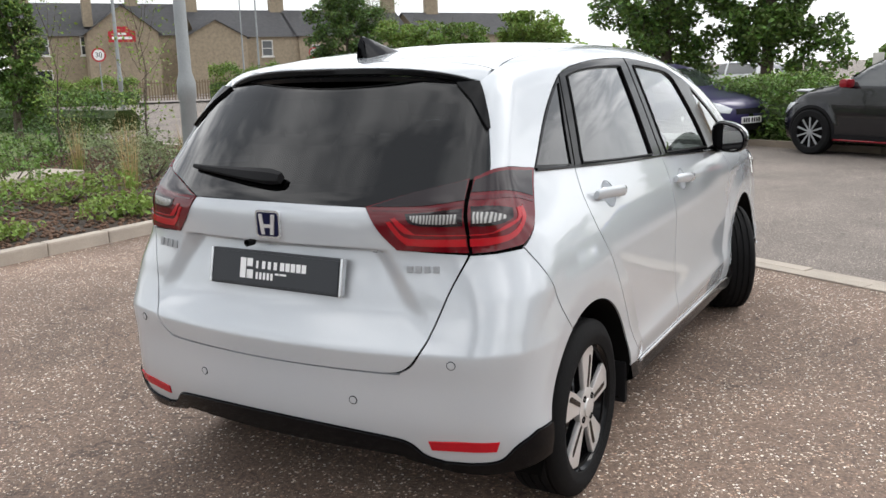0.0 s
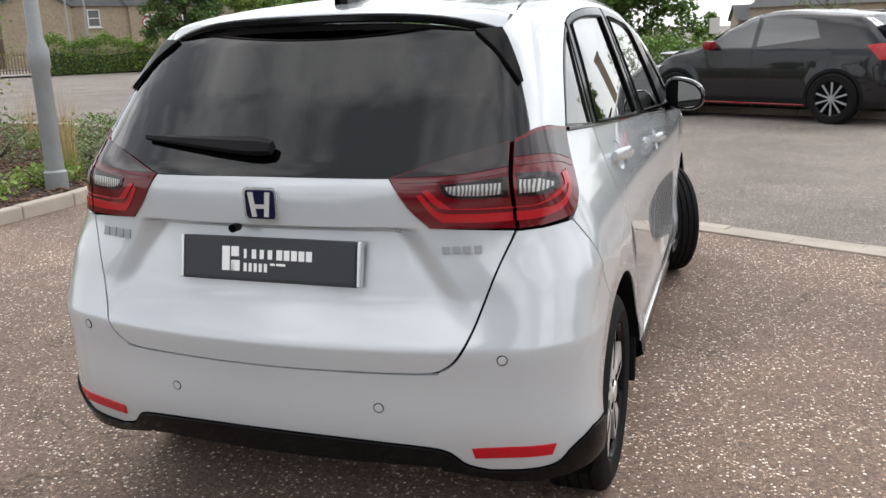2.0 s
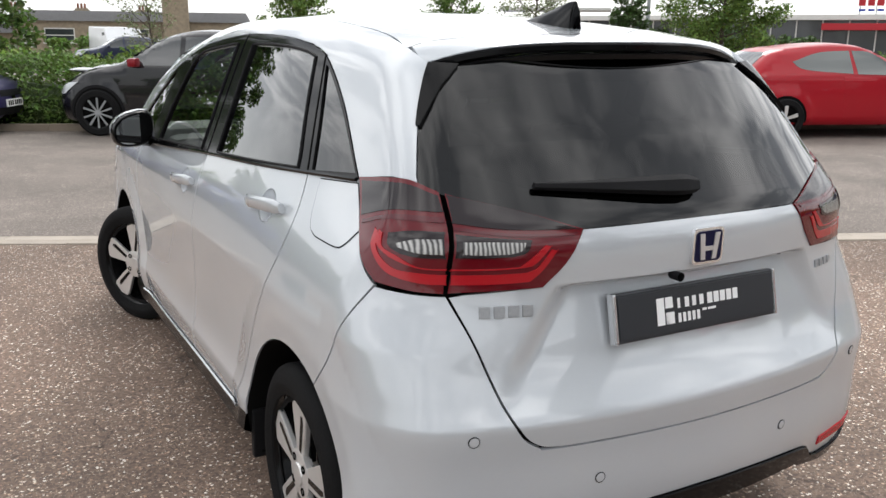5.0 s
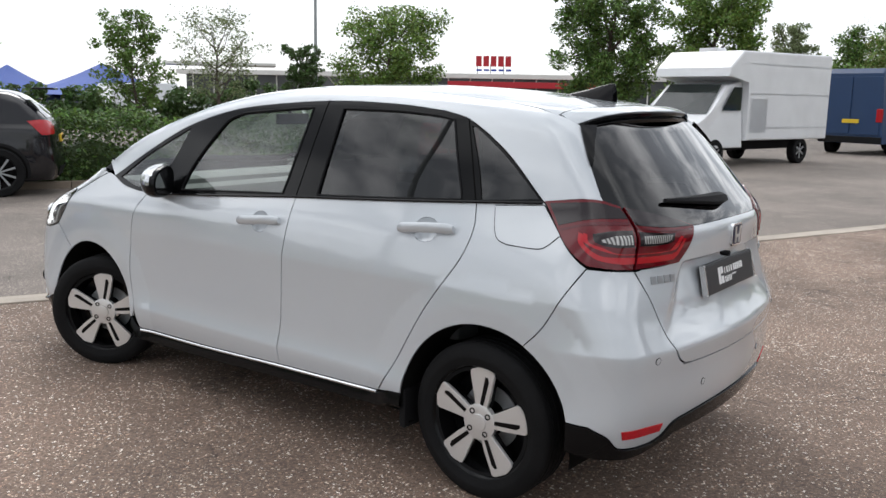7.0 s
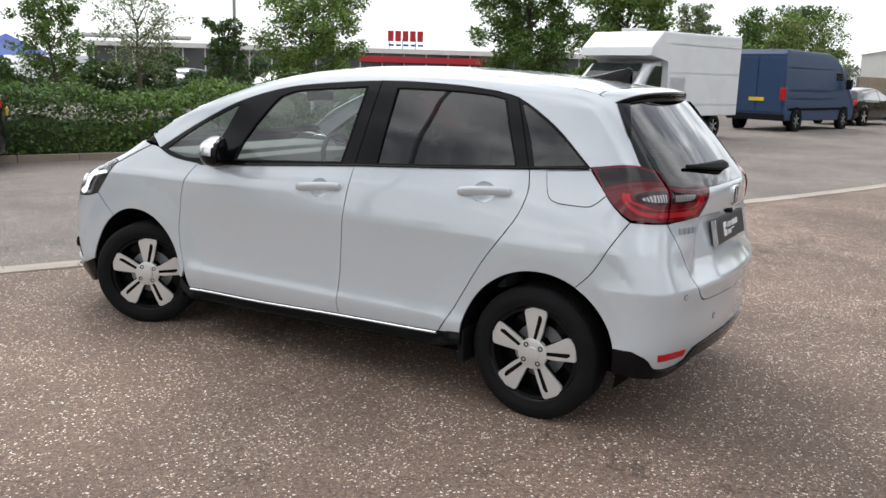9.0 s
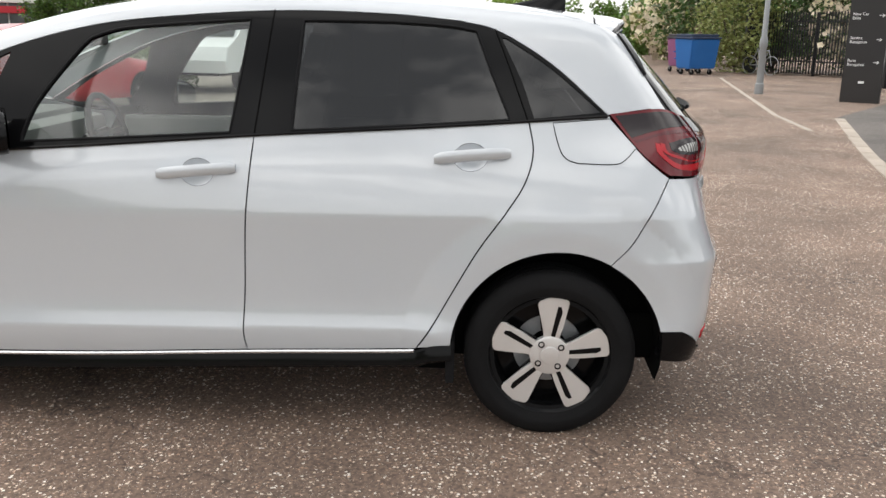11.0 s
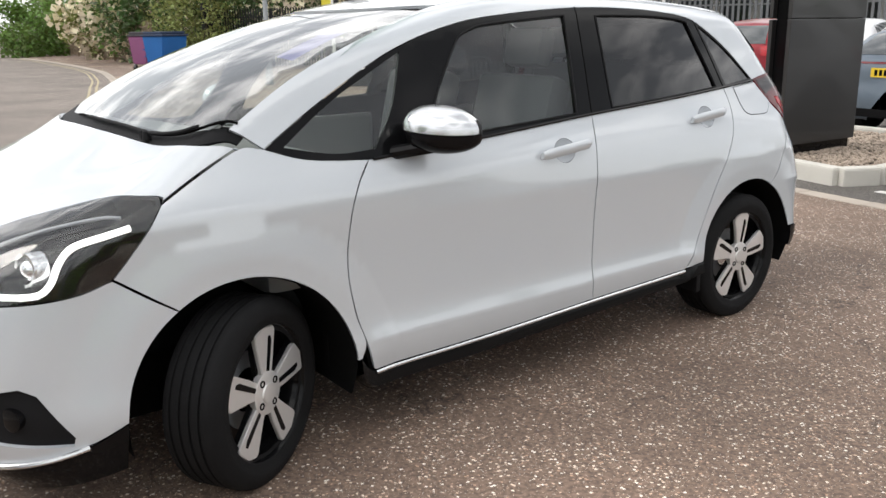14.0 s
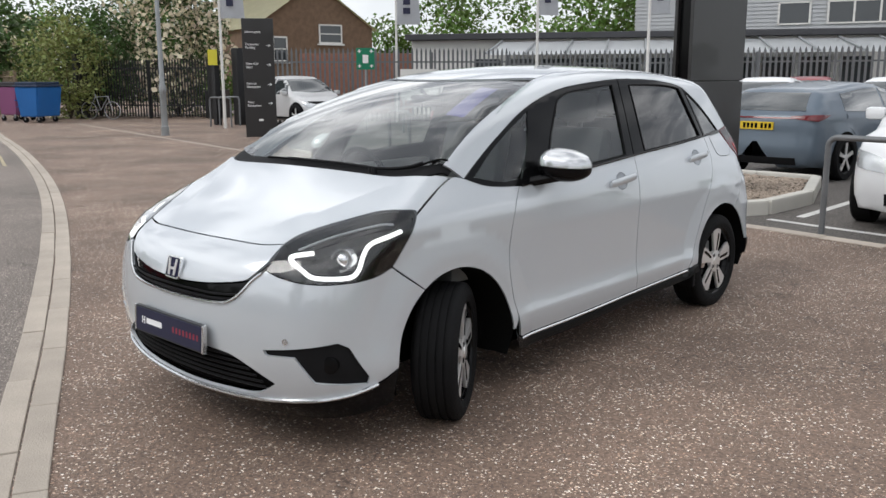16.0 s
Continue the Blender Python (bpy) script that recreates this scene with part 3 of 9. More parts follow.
bm = bmesh.new()
bmesh.ops.create_grid(bm, x_segments=8, y_segments=8, size=700)
tagged(part("ground", bm, ROAD), "worn grey asphalt roadway reaching into the distance", "ground", "", "structure")
flat("forecourt", [tuple(q) for q in KERB] + [(62, -30), (24, -16), (16, -10.5), (12, -7.6)] + EDGE[::-1][1:] + [(-14, 6.2)], .004, FORECOURT, "brown asphalt forecourt with pale stone chips", category="pavement")
flat("sales_lot", EDGE[1:] + [(16, -10.5), (24, -16), (30, -60), (-40, -60), (-40, -3), (-14, -1.9)], .006, LOT, "dark tarmac sales car park", category="car park")


def run_blocks(line, length, width, z0, z1, material, parent, name, first=0.0, joint=.006, bev=.008):
    """Stones laid end to end along a line."""
    line = np.asarray(line, float)
    s = np.r_[0, np.cumsum(np.linalg.norm(np.diff(line, axis=0), axis=1))]
    k, me = first, None
    while k + length < s[-1]:
        a, b = (np.array([np.interp(q, s, line[:, i]) for i in range(2)]) for q in (k, k + length))
        d = b - a
        if me is None:
            bm = bmesh.new()
            box(bm, 0, length - joint, -width / 2 + .002, width / 2 - .002, z0, z1, bev)
            ob = part(name, bm, material, parent)
            me = ob.data
        else:
            ob = new(name, me)
            ob.parent = parent
        ob.matrix_basis = pose(a[0], a[1], random.uniform(-.003, .003), random.uniform(-.5, .5), 0, math.degrees(math.atan2(d[1], d[0])) + random.uniform(-.25, .25))
        k += length


kerb = thing("kerb", (0, 0, 0), 0, "two rows of flush concrete kerb stones beside the road", "kerb", "", "structure")
run_blocks(beside(KERB, -.065), .915, .125, -.10, .016, CONCRETE, kerb, "kerb_stone")
run_blocks(beside(KERB, .065), .915, .125, -.10, .011, CONCRETE, kerb, "kerb_stone", .4)
for near_, far_ in ((.42, .48), (.58, .64)):
    bm = bmesh.new()
    rows_ = [[bm.verts.new((x, y, .0085)) for x, y in beside(KERB[164:], d)] for d in (near_, far_)]
    for a, b, c, d in zip(rows_[0], rows_[0][1:], rows_[1][1:], rows_[1]):
        bm.faces.new((a, b, c, d))
    tagged(part("yellow_line", bm, LINE_YELLOW), "faded yellow kerbside line", "road marking", "", "structure")
edging = thing("edging_kerb", (0, 0, 0), 0, "flush tan concrete edging along the sales lot", "kerb", "", "structure")
run_blocks(np.array(bend(EDGE[1:], 8)), .6, .17, -.1, .014, CONCRETE, edging, "edging_stone")
bed_kerb = thing("bed_kerb", (0, 0, 0), 0, "raised concrete kerb round the planting bed", "kerb", "", "structure")
run_blocks(beside(BEDK, .07), .60, .13, -.1, .12, CONCRETE, bed_kerb, "kerb_stone", 0, .006, .02)
bed_in = beside(BEDK, .12)
flat("planting_bed", [tuple(q) for q in bed_in] + [(-13, 7.0), (-12.6, 3.2), (-12.5, -3)], .09, SOIL, "dark soil of the planting bed", category="planting bed")
# raised gravel bed with the tall sign
RB = [(3.60, -5.72), (1.60, -5.24), (.66, -4.98), (.48, -5.3), (.42, -6.4), (.90, -8.05), (3.4, -8.25)]
rbed_kerb = thing("gravel_bed_kerb", (0, 0, 0), 0, "pale raised concrete kerb round the gravel bed", "kerb", "", "structure")
for a, b in zip(RB, RB[1:] + RB[:1]):
    run_blocks([a, tuple(np.array(a) + (np.array(b) - a) * (1 + .02))], max(.3, np.linalg.norm(np.subtract(b, a)) / max(1, round(np.linalg.norm(np.subtract(b, a)) / .9))) - .001, .14, -.1, .17, PALE_CONCRETE, rbed_kerb, "kerb_stone", 0, .006, .025)
flat("gravel_base", RB, .11, SOIL, "soil under the gravel", category="gravel bed")
GRAVEL = plain("river_gravel", (.42, .34, .27), .8, 0, 0, .5, 20, .2, island=1.2)
rng = np.random.default_rng(5)


def scatter_stones(name, poly, count, size, z, material, label, category):
    poly = np.array(poly)
    lo, hi = poly.min(0), poly.max(0)
    q = rng.uniform(lo, hi, (count * 3, 2))
    q = q[within(q, poly)][:count]
    base = np.array([(1, 0, 0), (-1, 0, 0), (0, 1, 0), (0, -1, 0), (0, 0, 1), (0, 0, -1)], float)
    tri = np.array([(0, 2, 4), (2, 1, 4), (1, 3, 4), (3, 0, 4), (2, 0, 5), (1, 2, 5), (3, 1, 5), (0, 3, 5)])
    s = rng.uniform(.5, 1.4, (len(q), 1, 1)) * size * (base * (1, .8, .55))[None] + 0
    a = rng.uniform(0, 6.3, len(q))
    c, d = np.cos(a)[:, None], np.sin(a)[:, None]
    x, y = s[..., 0] * c - s[..., 1] * d, s[..., 0] * d + s[..., 1] * c
    v = np.stack([x + q[:, :1], y + q[:, 1:], s[..., 2] + z + rng.uniform(0, size * .6, (len(q), 1))], -1).reshape(-1, 3)
    f = (tri[None] + 6 * np.arange(len(q))[:, None, None]).reshape(-1, 3)
    return tagged(mesh_ob(name, v, f, material, None, "", None, True), label, category, "", "stuff")


scatter_stones("gravel", [(3.45, -5.80), (1.60, -5.36), (.74, -5.12), (.58, -5.4), (.52, -6.4), (.97, -7.95), (3.2, -8.12)], 9000, .021, .115, GRAVEL, "loose tan gravel filling the raised bed", "gravel")
MULCH = plain("bark_mulch", (.13, .075, .048), .9, 0, 0, .5, 20, .3, island=1.2)
scatter_stones("bark_mulch", [tuple(q) for q in beside(BEDK, .16)] + [(-12.5, 7.0), (-12, 3.2), (-12, -3)], 14000, .030, .092, MULCH, "brown bark mulch over the bed", "mulch")
# white bay lines of the sales lot
for a, b in (((.30, -4.95), (-1.5, -4.62)), ((.10, -5.3), (.02, -9.0)), ((-2.4, -4.6), (-2.6, -9.2)), ((3.9, -6.0), (9.0, -7.6)), ((4.4, -6.9), (3.6, -11)), ((7.2, -7.4), (6.4, -11.5)), ((5.0, -6.55), (7.0, -7.1))):
    d = np.subtract(b, a)
    nrm = np.array([-d[1], d[0]]) / np.linalg.norm(d) * .05
    flat("bay_line", [tuple(a + nrm), tuple(a - nrm), tuple(b - nrm), tuple(b + nrm)], .0105, LINE_WHITE, "white painted parking bay line")
for a, b in (((26, -9.45), (12.2, -6.55)), ((12.2, -6.55), (9.6, -6.2))):
    d = np.subtract(b, a)
    nrm = np.array([-d[1], d[0]]) / np.linalg.norm(d) * .05
    flat("boundary_edging", [tuple(a + nrm), tuple(a - nrm), tuple(b - nrm), tuple(b + nrm)], .0105, CONCRETE, "pale edging line across the pavement")

# ---- the white hatchback ----
car = thing("hatchback_car", (0, 0, 0), 0, "pearl white five-door hatchback parked on the forecourt, front wheels turned", "car")

# outlines, left flank (y, z)
A_GAP = [(.835, .992), (.905, .90), (.940, .78), (.955, .63), (.937, .50), (.908, .40), (.880, .30), (.865, .285)]
B_GAP = [(-.200, .313), (-.191, .39), (-.200, .55), (-.210, .76), (-.238, 1.065)]
C_GAP = [(-.796, .333), (-.868, .444), (-.998, .674), (-1.10, .82), (-1.162, .92), (-1.187, 1.02), (-1.170, 1.122)]
BELT_F, BELT_R = [(-.238, 1.065), (.379, 1.021), (.835, .992)], [(-1.170, 1.122), (-.787, 1.097), (-.238, 1.065)]
DLO_TOP = [(1.185, 1.052), (.938, 1.192), (.649, 1.330), (.350, 1.415), (.052, 1.452), (-.325, 1.474), (-.684, 1.467), (-.930, 1.446)]
DLO_BACK = [(-.930, 1.446), (-1.065, 1.412), (-1.254, 1.300), (-1.442, 1.138)]
DLO_LOW = [(-1.442, 1.138), (-1.170, 1.121), (-.787, 1.096), (-.238, 1.064), (.379, 1.021), (.835, .993), (1.05, 1.012), (1.185, 1.052)]


def arch(c, z, r, a0, a1, n=13):
    return [(c + r * math.cos(radians(a)), z + r * math.sin(radians(a))) for a in np.linspace(a0, a1, n)]


CUPS = ((-.048, .938, .054, .044), (-.975, .999, .056, .044))


def cup(c):
    return np.array([(c[0] + c[2] * math.cos(a), c[1] + c[3] * math.sin(a)) for a in np.linspace(0, 2 * math.pi, 36, endpoint=False)])


R_ARCH, F_ARCH = (-1.287, .312, .372), (1.318, .312, .376)
front_door = panel(SIDE, loop(A_GAP, [(.865, .285), (.344, .292), (-.200, .313)], B_GAP, BELT_F), h=.019, holes=[cup(CUPS[0])])
rear_door = panel(SIDE, loop(B_GAP[::-1], [(-.200, .313), (-.70, .327), (-.796, .333)], C_GAP, BELT_R), h=.019, holes=[cup(CUPS[1])])
doors = []
for nm, geo in (("front_door", front_door), ("rear_door", rear_door)):
    doors.append(both(nm, geo, PAINT, car))
fender = panel(SIDE, loop([(.835, .992), (.905, .90), (.940, .78), (.955, .63), (.937, .50), (.908, .40), (.925, .34)], [(.925, .34), arch(*F_ARCH, 176, 60)[0]],
                          arch(*F_ARCH, 176, 58), [arch(*F_ARCH, 176, 58)[-1], (1.60, .69), (1.684, .752)],
                          [(1.684, .752), (1.640, .80), (1.585, .862), (1.527, .936)], [(1.527, .936), (1.405, .998), (1.262, 1.062), (1.19, 1.056)],
                          [(1.19, 1.056), (1.05, 1.012), (.835, .992)]), h=.03)
both("front_wing", fender, PAINT, car)
quarter = panel(SIDE, loop([(-1.170, 1.122), (-1.187, 1.02), (-1.162, .92), (-1.10, .82), (-.998, .674), (-.868, .444), (-.80, .336)], [(-.80, .336), (-.917, .345)],
                           arch(*R_ARCH, 5, 118), [arch(*R_ARCH, 5, 118)[-1], (-1.53, .715), (-1.588, .815), (-1.655, .935)],
                           [(-1.655, .935), (-1.612, .966), (-1.543, 1.028), (-1.446, 1.138)], [(-1.446, 1.138), (-1.170, 1.122)]), h=.03)
both("rear_wing", quarter, PAINT, car)
flap_geo = panel(SIDE, loop([(-1.252, 1.113), (-1.275, 1.03), (-1.30, .995), (-1.34, .981)], [(-1.34, .981), (-1.46, .979), (-1.50, .993), (-1.54, 1.033)],
                            [(-1.54, 1.033), (-1.45, 1.128)], [(-1.45, 1.128), (-1.252, 1.113)]), h=.03, out=.0022, thick=.004)
sheet("fuel_flap", flap_geo, PAINT, car)
seam = panel(SIDE, inset(loop([(-1.252, 1.113), (-1.275, 1.03), (-1.30, .995), (-1.34, .981)], [(-1.34, .981), (-1.46, .979), (-1.50, .993), (-1.54, 1.033)],
                              [(-1.54, 1.033), (-1.45, 1.128)], [(-1.45, 1.128), (-1.252, 1.113)]), -.0005), h=.03, out=.0010, thick=0, gap=0)
sheet("flap_seam", seam, SEAM, car)

# pillars and roof sides above the side windows
ROOF_EDGE = [(-.545, -1.40), (-.520, -1.2), (-.500, -.8), (-.492, -.3), (-.500, .1), (-.530, .36)]
top3 = lift(TOP, bend(ROOF_EDGE))
rail_low = lift(SIDE, bend(DLO_TOP) + bend(DLO_BACK)[1:])
d_pillar = np.concatenate([lift(SIDE, [(-1.446, 1.138)]), lift(REAR, [(-.641, 1.152), (-.616, 1.225), (-.589, 1.29), (-.553, 1.345), (-.515, 1.394)])])
a_out = lift(SCREEN, SCREEN.flat(np.array([[-.540, .43, 1.468], [-.622, .74, 1.362], [-.672, 1.0, 1.225], [-.715, 1.235, 1.085]])))
rail_loop = [RAIL.flat(np.array(q)) for q in (d_pillar[1:], [d_pillar[-1], *top3[3:]], [top3[-1], *a_out], [a_out[-1], rail_low[0]], rail_low, [rail_low[-1], d_pillar[1]])]
rail_outline = np.concatenate([np.array(bend(q, 4))[:-1] for q in rail_loop])
both("roof_side_frame", panel(RAIL, rail_outline, h=.03), PAINT, car)

roof = panel(TOP, loop(ROOF_EDGE, [(-.530, .36), (-.30, .50), (0, .545), (.30, .50), (.530, .36)], [(-x, y) for x, y in ROOF_EDGE[::-1]],
                       [(.545, -1.40), (.3, -1.425), (0, -1.43), (-.3, -1.425), (-.545, -1.40)]), h=.06)
sheet("roof_panel", roof, PAINT, car)
HOOD_SIDE = TOP.flat(lift(SIDE, bend([(1.262, 1.064), (1.405, 1.000), (1.527, .938)])))
hood = panel(TOP, loop([(.745, 1.262), (.712, 1.372), (.62, 1.422), (.45, 1.448), (0, 1.462), (-.45, 1.448), (-.62, 1.422), (-.712, 1.372), (-.745, 1.262)], [tuple(q) for q in HOOD_SIDE[::3]] + [tuple(HOOD_SIDE[-1])],
                       [(-.786, 1.517), (-.757, 1.578), (-.672, 1.67), (-.585, 1.80), (-.525, 1.90), (-.503, 1.972)],
                       [(-.503, 1.972), (-.35, 2.012), (0, 2.034), (.35, 2.012), (.503, 1.972)],
                       [(.503, 1.972), (.525, 1.90), (.585, 1.80), (.672, 1.67), (.757, 1.578), (.786, 1.517)], [(-q[0], q[1]) for q in HOOD_SIDE[::-1][::3]] + [(-HOOD_SIDE[0][0], HOOD_SIDE[0][1])]), h=.035)
sheet("bonnet", hood, PAINT, car)
cowl = panel(TOP, loop([(.742, 1.258), (.708, 1.368), (.62, 1.418), (.45, 1.444), (0, 1.458), (-.45, 1.444), (-.62, 1.418), (-.708, 1.368), (-.742, 1.258)], [(-.742, 1.258), (-.728, 1.205)],
                       [(-.728, 1.205), (-.685, 1.31), (-.59, 1.365), (-.42, 1.393), (0, 1.405), (.42, 1.393), (.59, 1.365), (.685, 1.31), (.728, 1.205)], [(.728, 1.205), (.742, 1.258)]), h=.03, out=-.010)
sheet("windscreen_cowl", cowl, BLACK_MATT, car)

# glass
ws_side = np.array([[-.565, .43, 1.462], [-.645, .74, 1.352], [-.692, 1.0, 1.21], [-.722, 1.208, 1.082]])
ws = [SCREEN.flat(lift(SCREEN, SCREEN.flat(ws_side)))]
ws_top, ws_base = SCREEN.flat(lift(TOP, [(-.30, .515), (0, .555), (.30, .515)])), SCREEN.flat(lift(TOP, [(.69, 1.315), (.60, 1.372), (.42, 1.402), (0, 1.414), (-.42, 1.402), (-.60, 1.372), (-.69, 1.315)]))
w_r = ws[0] * (-1, 1)
ws_loop = np.concatenate([np.array(bend(q))[:-1] for q in ([ws[0][-1], *ws[0][::-1][1:]], [ws[0][0], *ws_top, w_r[0]], w_r, [w_r[-1], *ws_base, ws[0][-1]])])


def flat_screen(p):
    """The same body with tighter corners beside the windscreen."""
    x, y, z = np.abs(p[..., 0]), p[..., 1], p[..., 2]
    up = step(.85, 1.15, z)
    flank = FLANK(z) - (.012 + .03 * up) * np.clip(y - .55, 0, 2)**2 * step(.4, .9, z)
    return smax(x - flank, z - SPINE(y) + .085 * x**2 + .04 * x**4, .022)


SURF[0] = flat_screen
screen_geo = panel(SCREEN, ws_loop, h=.06, gap=-.002, out=-.007, thick=0)
SURF[0] = g
sheet("windscreen", screen_geo, GLASS_SCREEN, car, "clear laminated windscreen")

P_F = loop([(.560, 1.034), (.508, 1.160), (.365, 1.345), (.300, 1.385)], [(.300, 1.385), (.19, 1.407), (-.205, 1.438)], [(-.205, 1.438), (-.150, 1.073)], [(-.150, 1.073), (.560, 1.034)])
P_Q = loop([(1.120, 1.052), (.915, 1.182), (.62, 1.325)], [(.62, 1.325), (.700, 1.15), (.800, 1.022)], [(.800, 1.022), (.95, 1.020), (1.120, 1.052)])
P_R = loop([(-.370, 1.083), (-.398, 1.437)], [(-.398, 1.437), (-.70, 1.434), (-.895, 1.422), (-.985, 1.408)], [(-.985, 1.408), (-1.035, 1.28), (-1.100, 1.126)], [(-1.100, 1.126), (-.80, 1.107), (-.370, 1.083)])
P_D = loop([(-1.190, 1.127), (-1.145, 1.25), (-1.075, 1.392)], [(-1.075, 1.392), (-1.11, 1.378), (-1.257, 1.283), (-1.420, 1.148)], [(-1.420, 1.148), (-1.190, 1.127)])
both("side_window_frame", panel(SIDE, loop(DLO_TOP, DLO_BACK, DLO_LOW), h=.03, gap=.001, out=.0015, thick=.012, holes=[P_F, P_Q, P_R, P_D]), BLACK_GLOSS, car, "gloss black window surround")
both("front_door_glass", panel(SIDE, P_F, h=.05, gap=-.002, out=-.004, thick=0), GLASS_CLEAR, car, "lightly tinted front side window")
both("front_quarter_glass", panel(SIDE, P_Q, h=.05, gap=-.002, out=-.004, thick=0), GLASS_CLEAR, car)
both("rear_door_glass", panel(SIDE, P_R, h=.05, gap=-.002, out=-.004, thick=0), GLASS_DARK, car, "dark privacy glass")
both("rear_quarter_glass", panel(SIDE, P_D, h=.05, gap=-.002, out=-.004, thick=0), GLASS_DARK, car)
for outline in (P_F, P_R):
    for x in (1, -1):
        rim = lift(SIDE, inset(outline, -.006))
        rim = rim + grad(rim) * .003
        bm = bmesh.new()
        tube(bm, [Vector(q * (x, 1, 1)) for q in (*rim, rim[0])], .0042, 6)
        part("window_seal", bm, BLACK_MATT, car, "", True)
for run in ([(-.238, 1.062), (-.262, 1.25), (-.290, 1.476)], [(-1.168, 1.118), (-1.108, 1.28), (-1.052, 1.420)]):
    for x in (1, -1):
        rim = lift(SIDE, bend(run))
        bm = bmesh.new()
        tube(bm, [Vector(q * (x, 1, 1)) for q in rim + grad(rim) * .0008], .0032, 6)
        part("pillar_gap", bm, SEAM, car, "", True)
for x in (-1, 1):
    bm = bmesh.new()
    strip = lift(SIDE, bend([(.82, .990), (.379, 1.0165), (-.238, 1.060), (-.787, 1.092), (-1.44, 1.134)]))
    nn = grad(strip)
    tube(bm, [Vector((q * (1, 1, 1) + m * .004) * ((1 if x < 0 else -1), 1, 1)) for q, m in zip(strip, nn)], .006, 6)
    part("belt_moulding", bm, BLACK_GLOSS, car, "", True)

# tail: window, hatch, lamps, bumper
RW = [(-.600, 1.135), (-.627, 1.16), (-.575, 1.30), (-.500, 1.385), (-.455, 1.412)]
rw_loop = loop([(-.335, 1.063), (-.47, 1.105), (-.605, 1.135), (-.640, 1.152)], [(-.640, 1.152), (-.588, 1.29), (-.512, 1.398)], [(-.512, 1.398), (-.25, 1.417), (0, 1.421), (.25, 1.417), (.512, 1.398)],
               [(.512, 1.398), (.588, 1.29), (.640, 1.152)], [(.640, 1.152), (.605, 1.135), (.47, 1.105), (.335, 1.063)], [(.335, 1.063), (0, 1.065), (-.335, 1.063)])
sheet("rear_window", panel(REAR, rw_loop, h=.04, gap=-.001, out=-.002, thick=0), GLASS_REAR, car, "dark tinted heated rear window")
rw_in = inset(rw_loop, .055)
sheet("rear_window_border", panel(REAR, rw_loop, h=.05, gap=.002, out=-.006, thick=0, holes=[rw_in]), BLACK_MATT, car)
HATCH_SIDE = [(-.628, .922), (-.589, .828), (-.540, .69), (-.505, .625), (-.462, .592), (-.41, .583)]
hatch_loop = loop([(-.335, 1.060), (-.385, .990), (-.432, .938)], [(-.432, .938), (-.628, .925)], HATCH_SIDE, [(-.41, .583), (0, .580), (.41, .583)], [(-x, z) for x, z in HATCH_SIDE[::-1]],
                  [(.628, .925), (.432, .938)], [(.432, .938), (.385, .990), (.335, 1.060)], [(.335, 1.060), (0, 1.063), (-.335, 1.060)])
hatch = sheet("tailgate", panel(REAR, hatch_loop, h=.011, gap=.0002), PAINT, car)
H_LAMP = loop([(-.335, 1.062), (-.47, 1.104), (-.603, 1.136)], [(-.603, 1.136), (-.632, .930)], [(-.632, .930), (-.432, .936)], [(-.432, .936), (-.38, .99), (-.335, 1.062)])
both("tailgate_lamp", panel(REAR, H_LAMP, h=.025, out=.004), RED_DARK, car, "red and clear rear lamp section")
Hsm = loop([(-.345, 1.062), (-.47, 1.103), (-.600, 1.134)], [(-.600, 1.134), (-.611, 1.076)], [(-.611, 1.076), (-.50, 1.062), (-.345, 1.058)], [(-.345, 1.058), (-.345, 1.062)])
both("smoked_edge", panel(REAR, Hsm, h=.02, out=.0055, thick=.002), SMOKE, car)
Hrl = loop([(-.611, 1.074), (-.50, 1.060), (-.352, 1.056)], [(-.352, 1.056), (-.362, 1.046)], [(-.362, 1.046), (-.50, 1.049), (-.611, 1.062)], [(-.611, 1.062), (-.611, 1.074)])
both("red_top_line", panel(REAR, Hrl, h=.02, out=.0055, thick=.002), RED_MID, car)
Hdk = loop([(-.611, 1.060), (-.53, 1.052), (-.455, 1.046)], [(-.455, 1.046), (-.468, 1.018), (-.50, 1.008)], [(-.50, 1.008), (-.56, 1.006), (-.617, 1.008)], [(-.617, 1.008), (-.611, 1.060)])
both("reversing_lamp_frame", panel(REAR, Hdk, h=.015, out=.0054, thick=.002), SMOKE, car)
Hcl = loop([(-.600, 1.045), (-.53, 1.044), (-.468, 1.041)], [(-.468, 1.041), (-.478, 1.022), (-.505, 1.014)], [(-.505, 1.014), (-.56, 1.013), (-.603, 1.015)], [(-.603, 1.015), (-.600, 1.045)])
both("clear_section", panel(REAR, Hcl, h=.015, out=.0062, thick=.002), LENS_CLEAR, car, "clear reversing lamp section")
for z0, z1 in ((.948, .975), (.980, .988)):
    k = z0 - .948
    Hbar = loop([(-.400 - k * .4, 1.022 + k * .3), (-.435 - k * .5, .975 + k * .5), (-.462 - k * .5, z0 + .003)], [(-.462 - k * .5, z0 + .003), (-.54, z0), (-.626, z0)], [(-.626, z0), (-.624, z1)], [(-.624, z1), (-.54, z1), (-.470 - k * .5, z1 + .002)],
                [(-.470 - k * .5, z1 + .002), (-.448 - k * .5, .988 + k * .6), (-.418 - k * .4, 1.026 + k * .3)], [(-.418 - k * .4, 1.026 + k * .3), (-.400 - k * .4, 1.022 + k * .3)])
    both("red_light_bar", panel(REAR, Hbar, h=.012, out=.0058, thick=.002), RED_LIT, car)
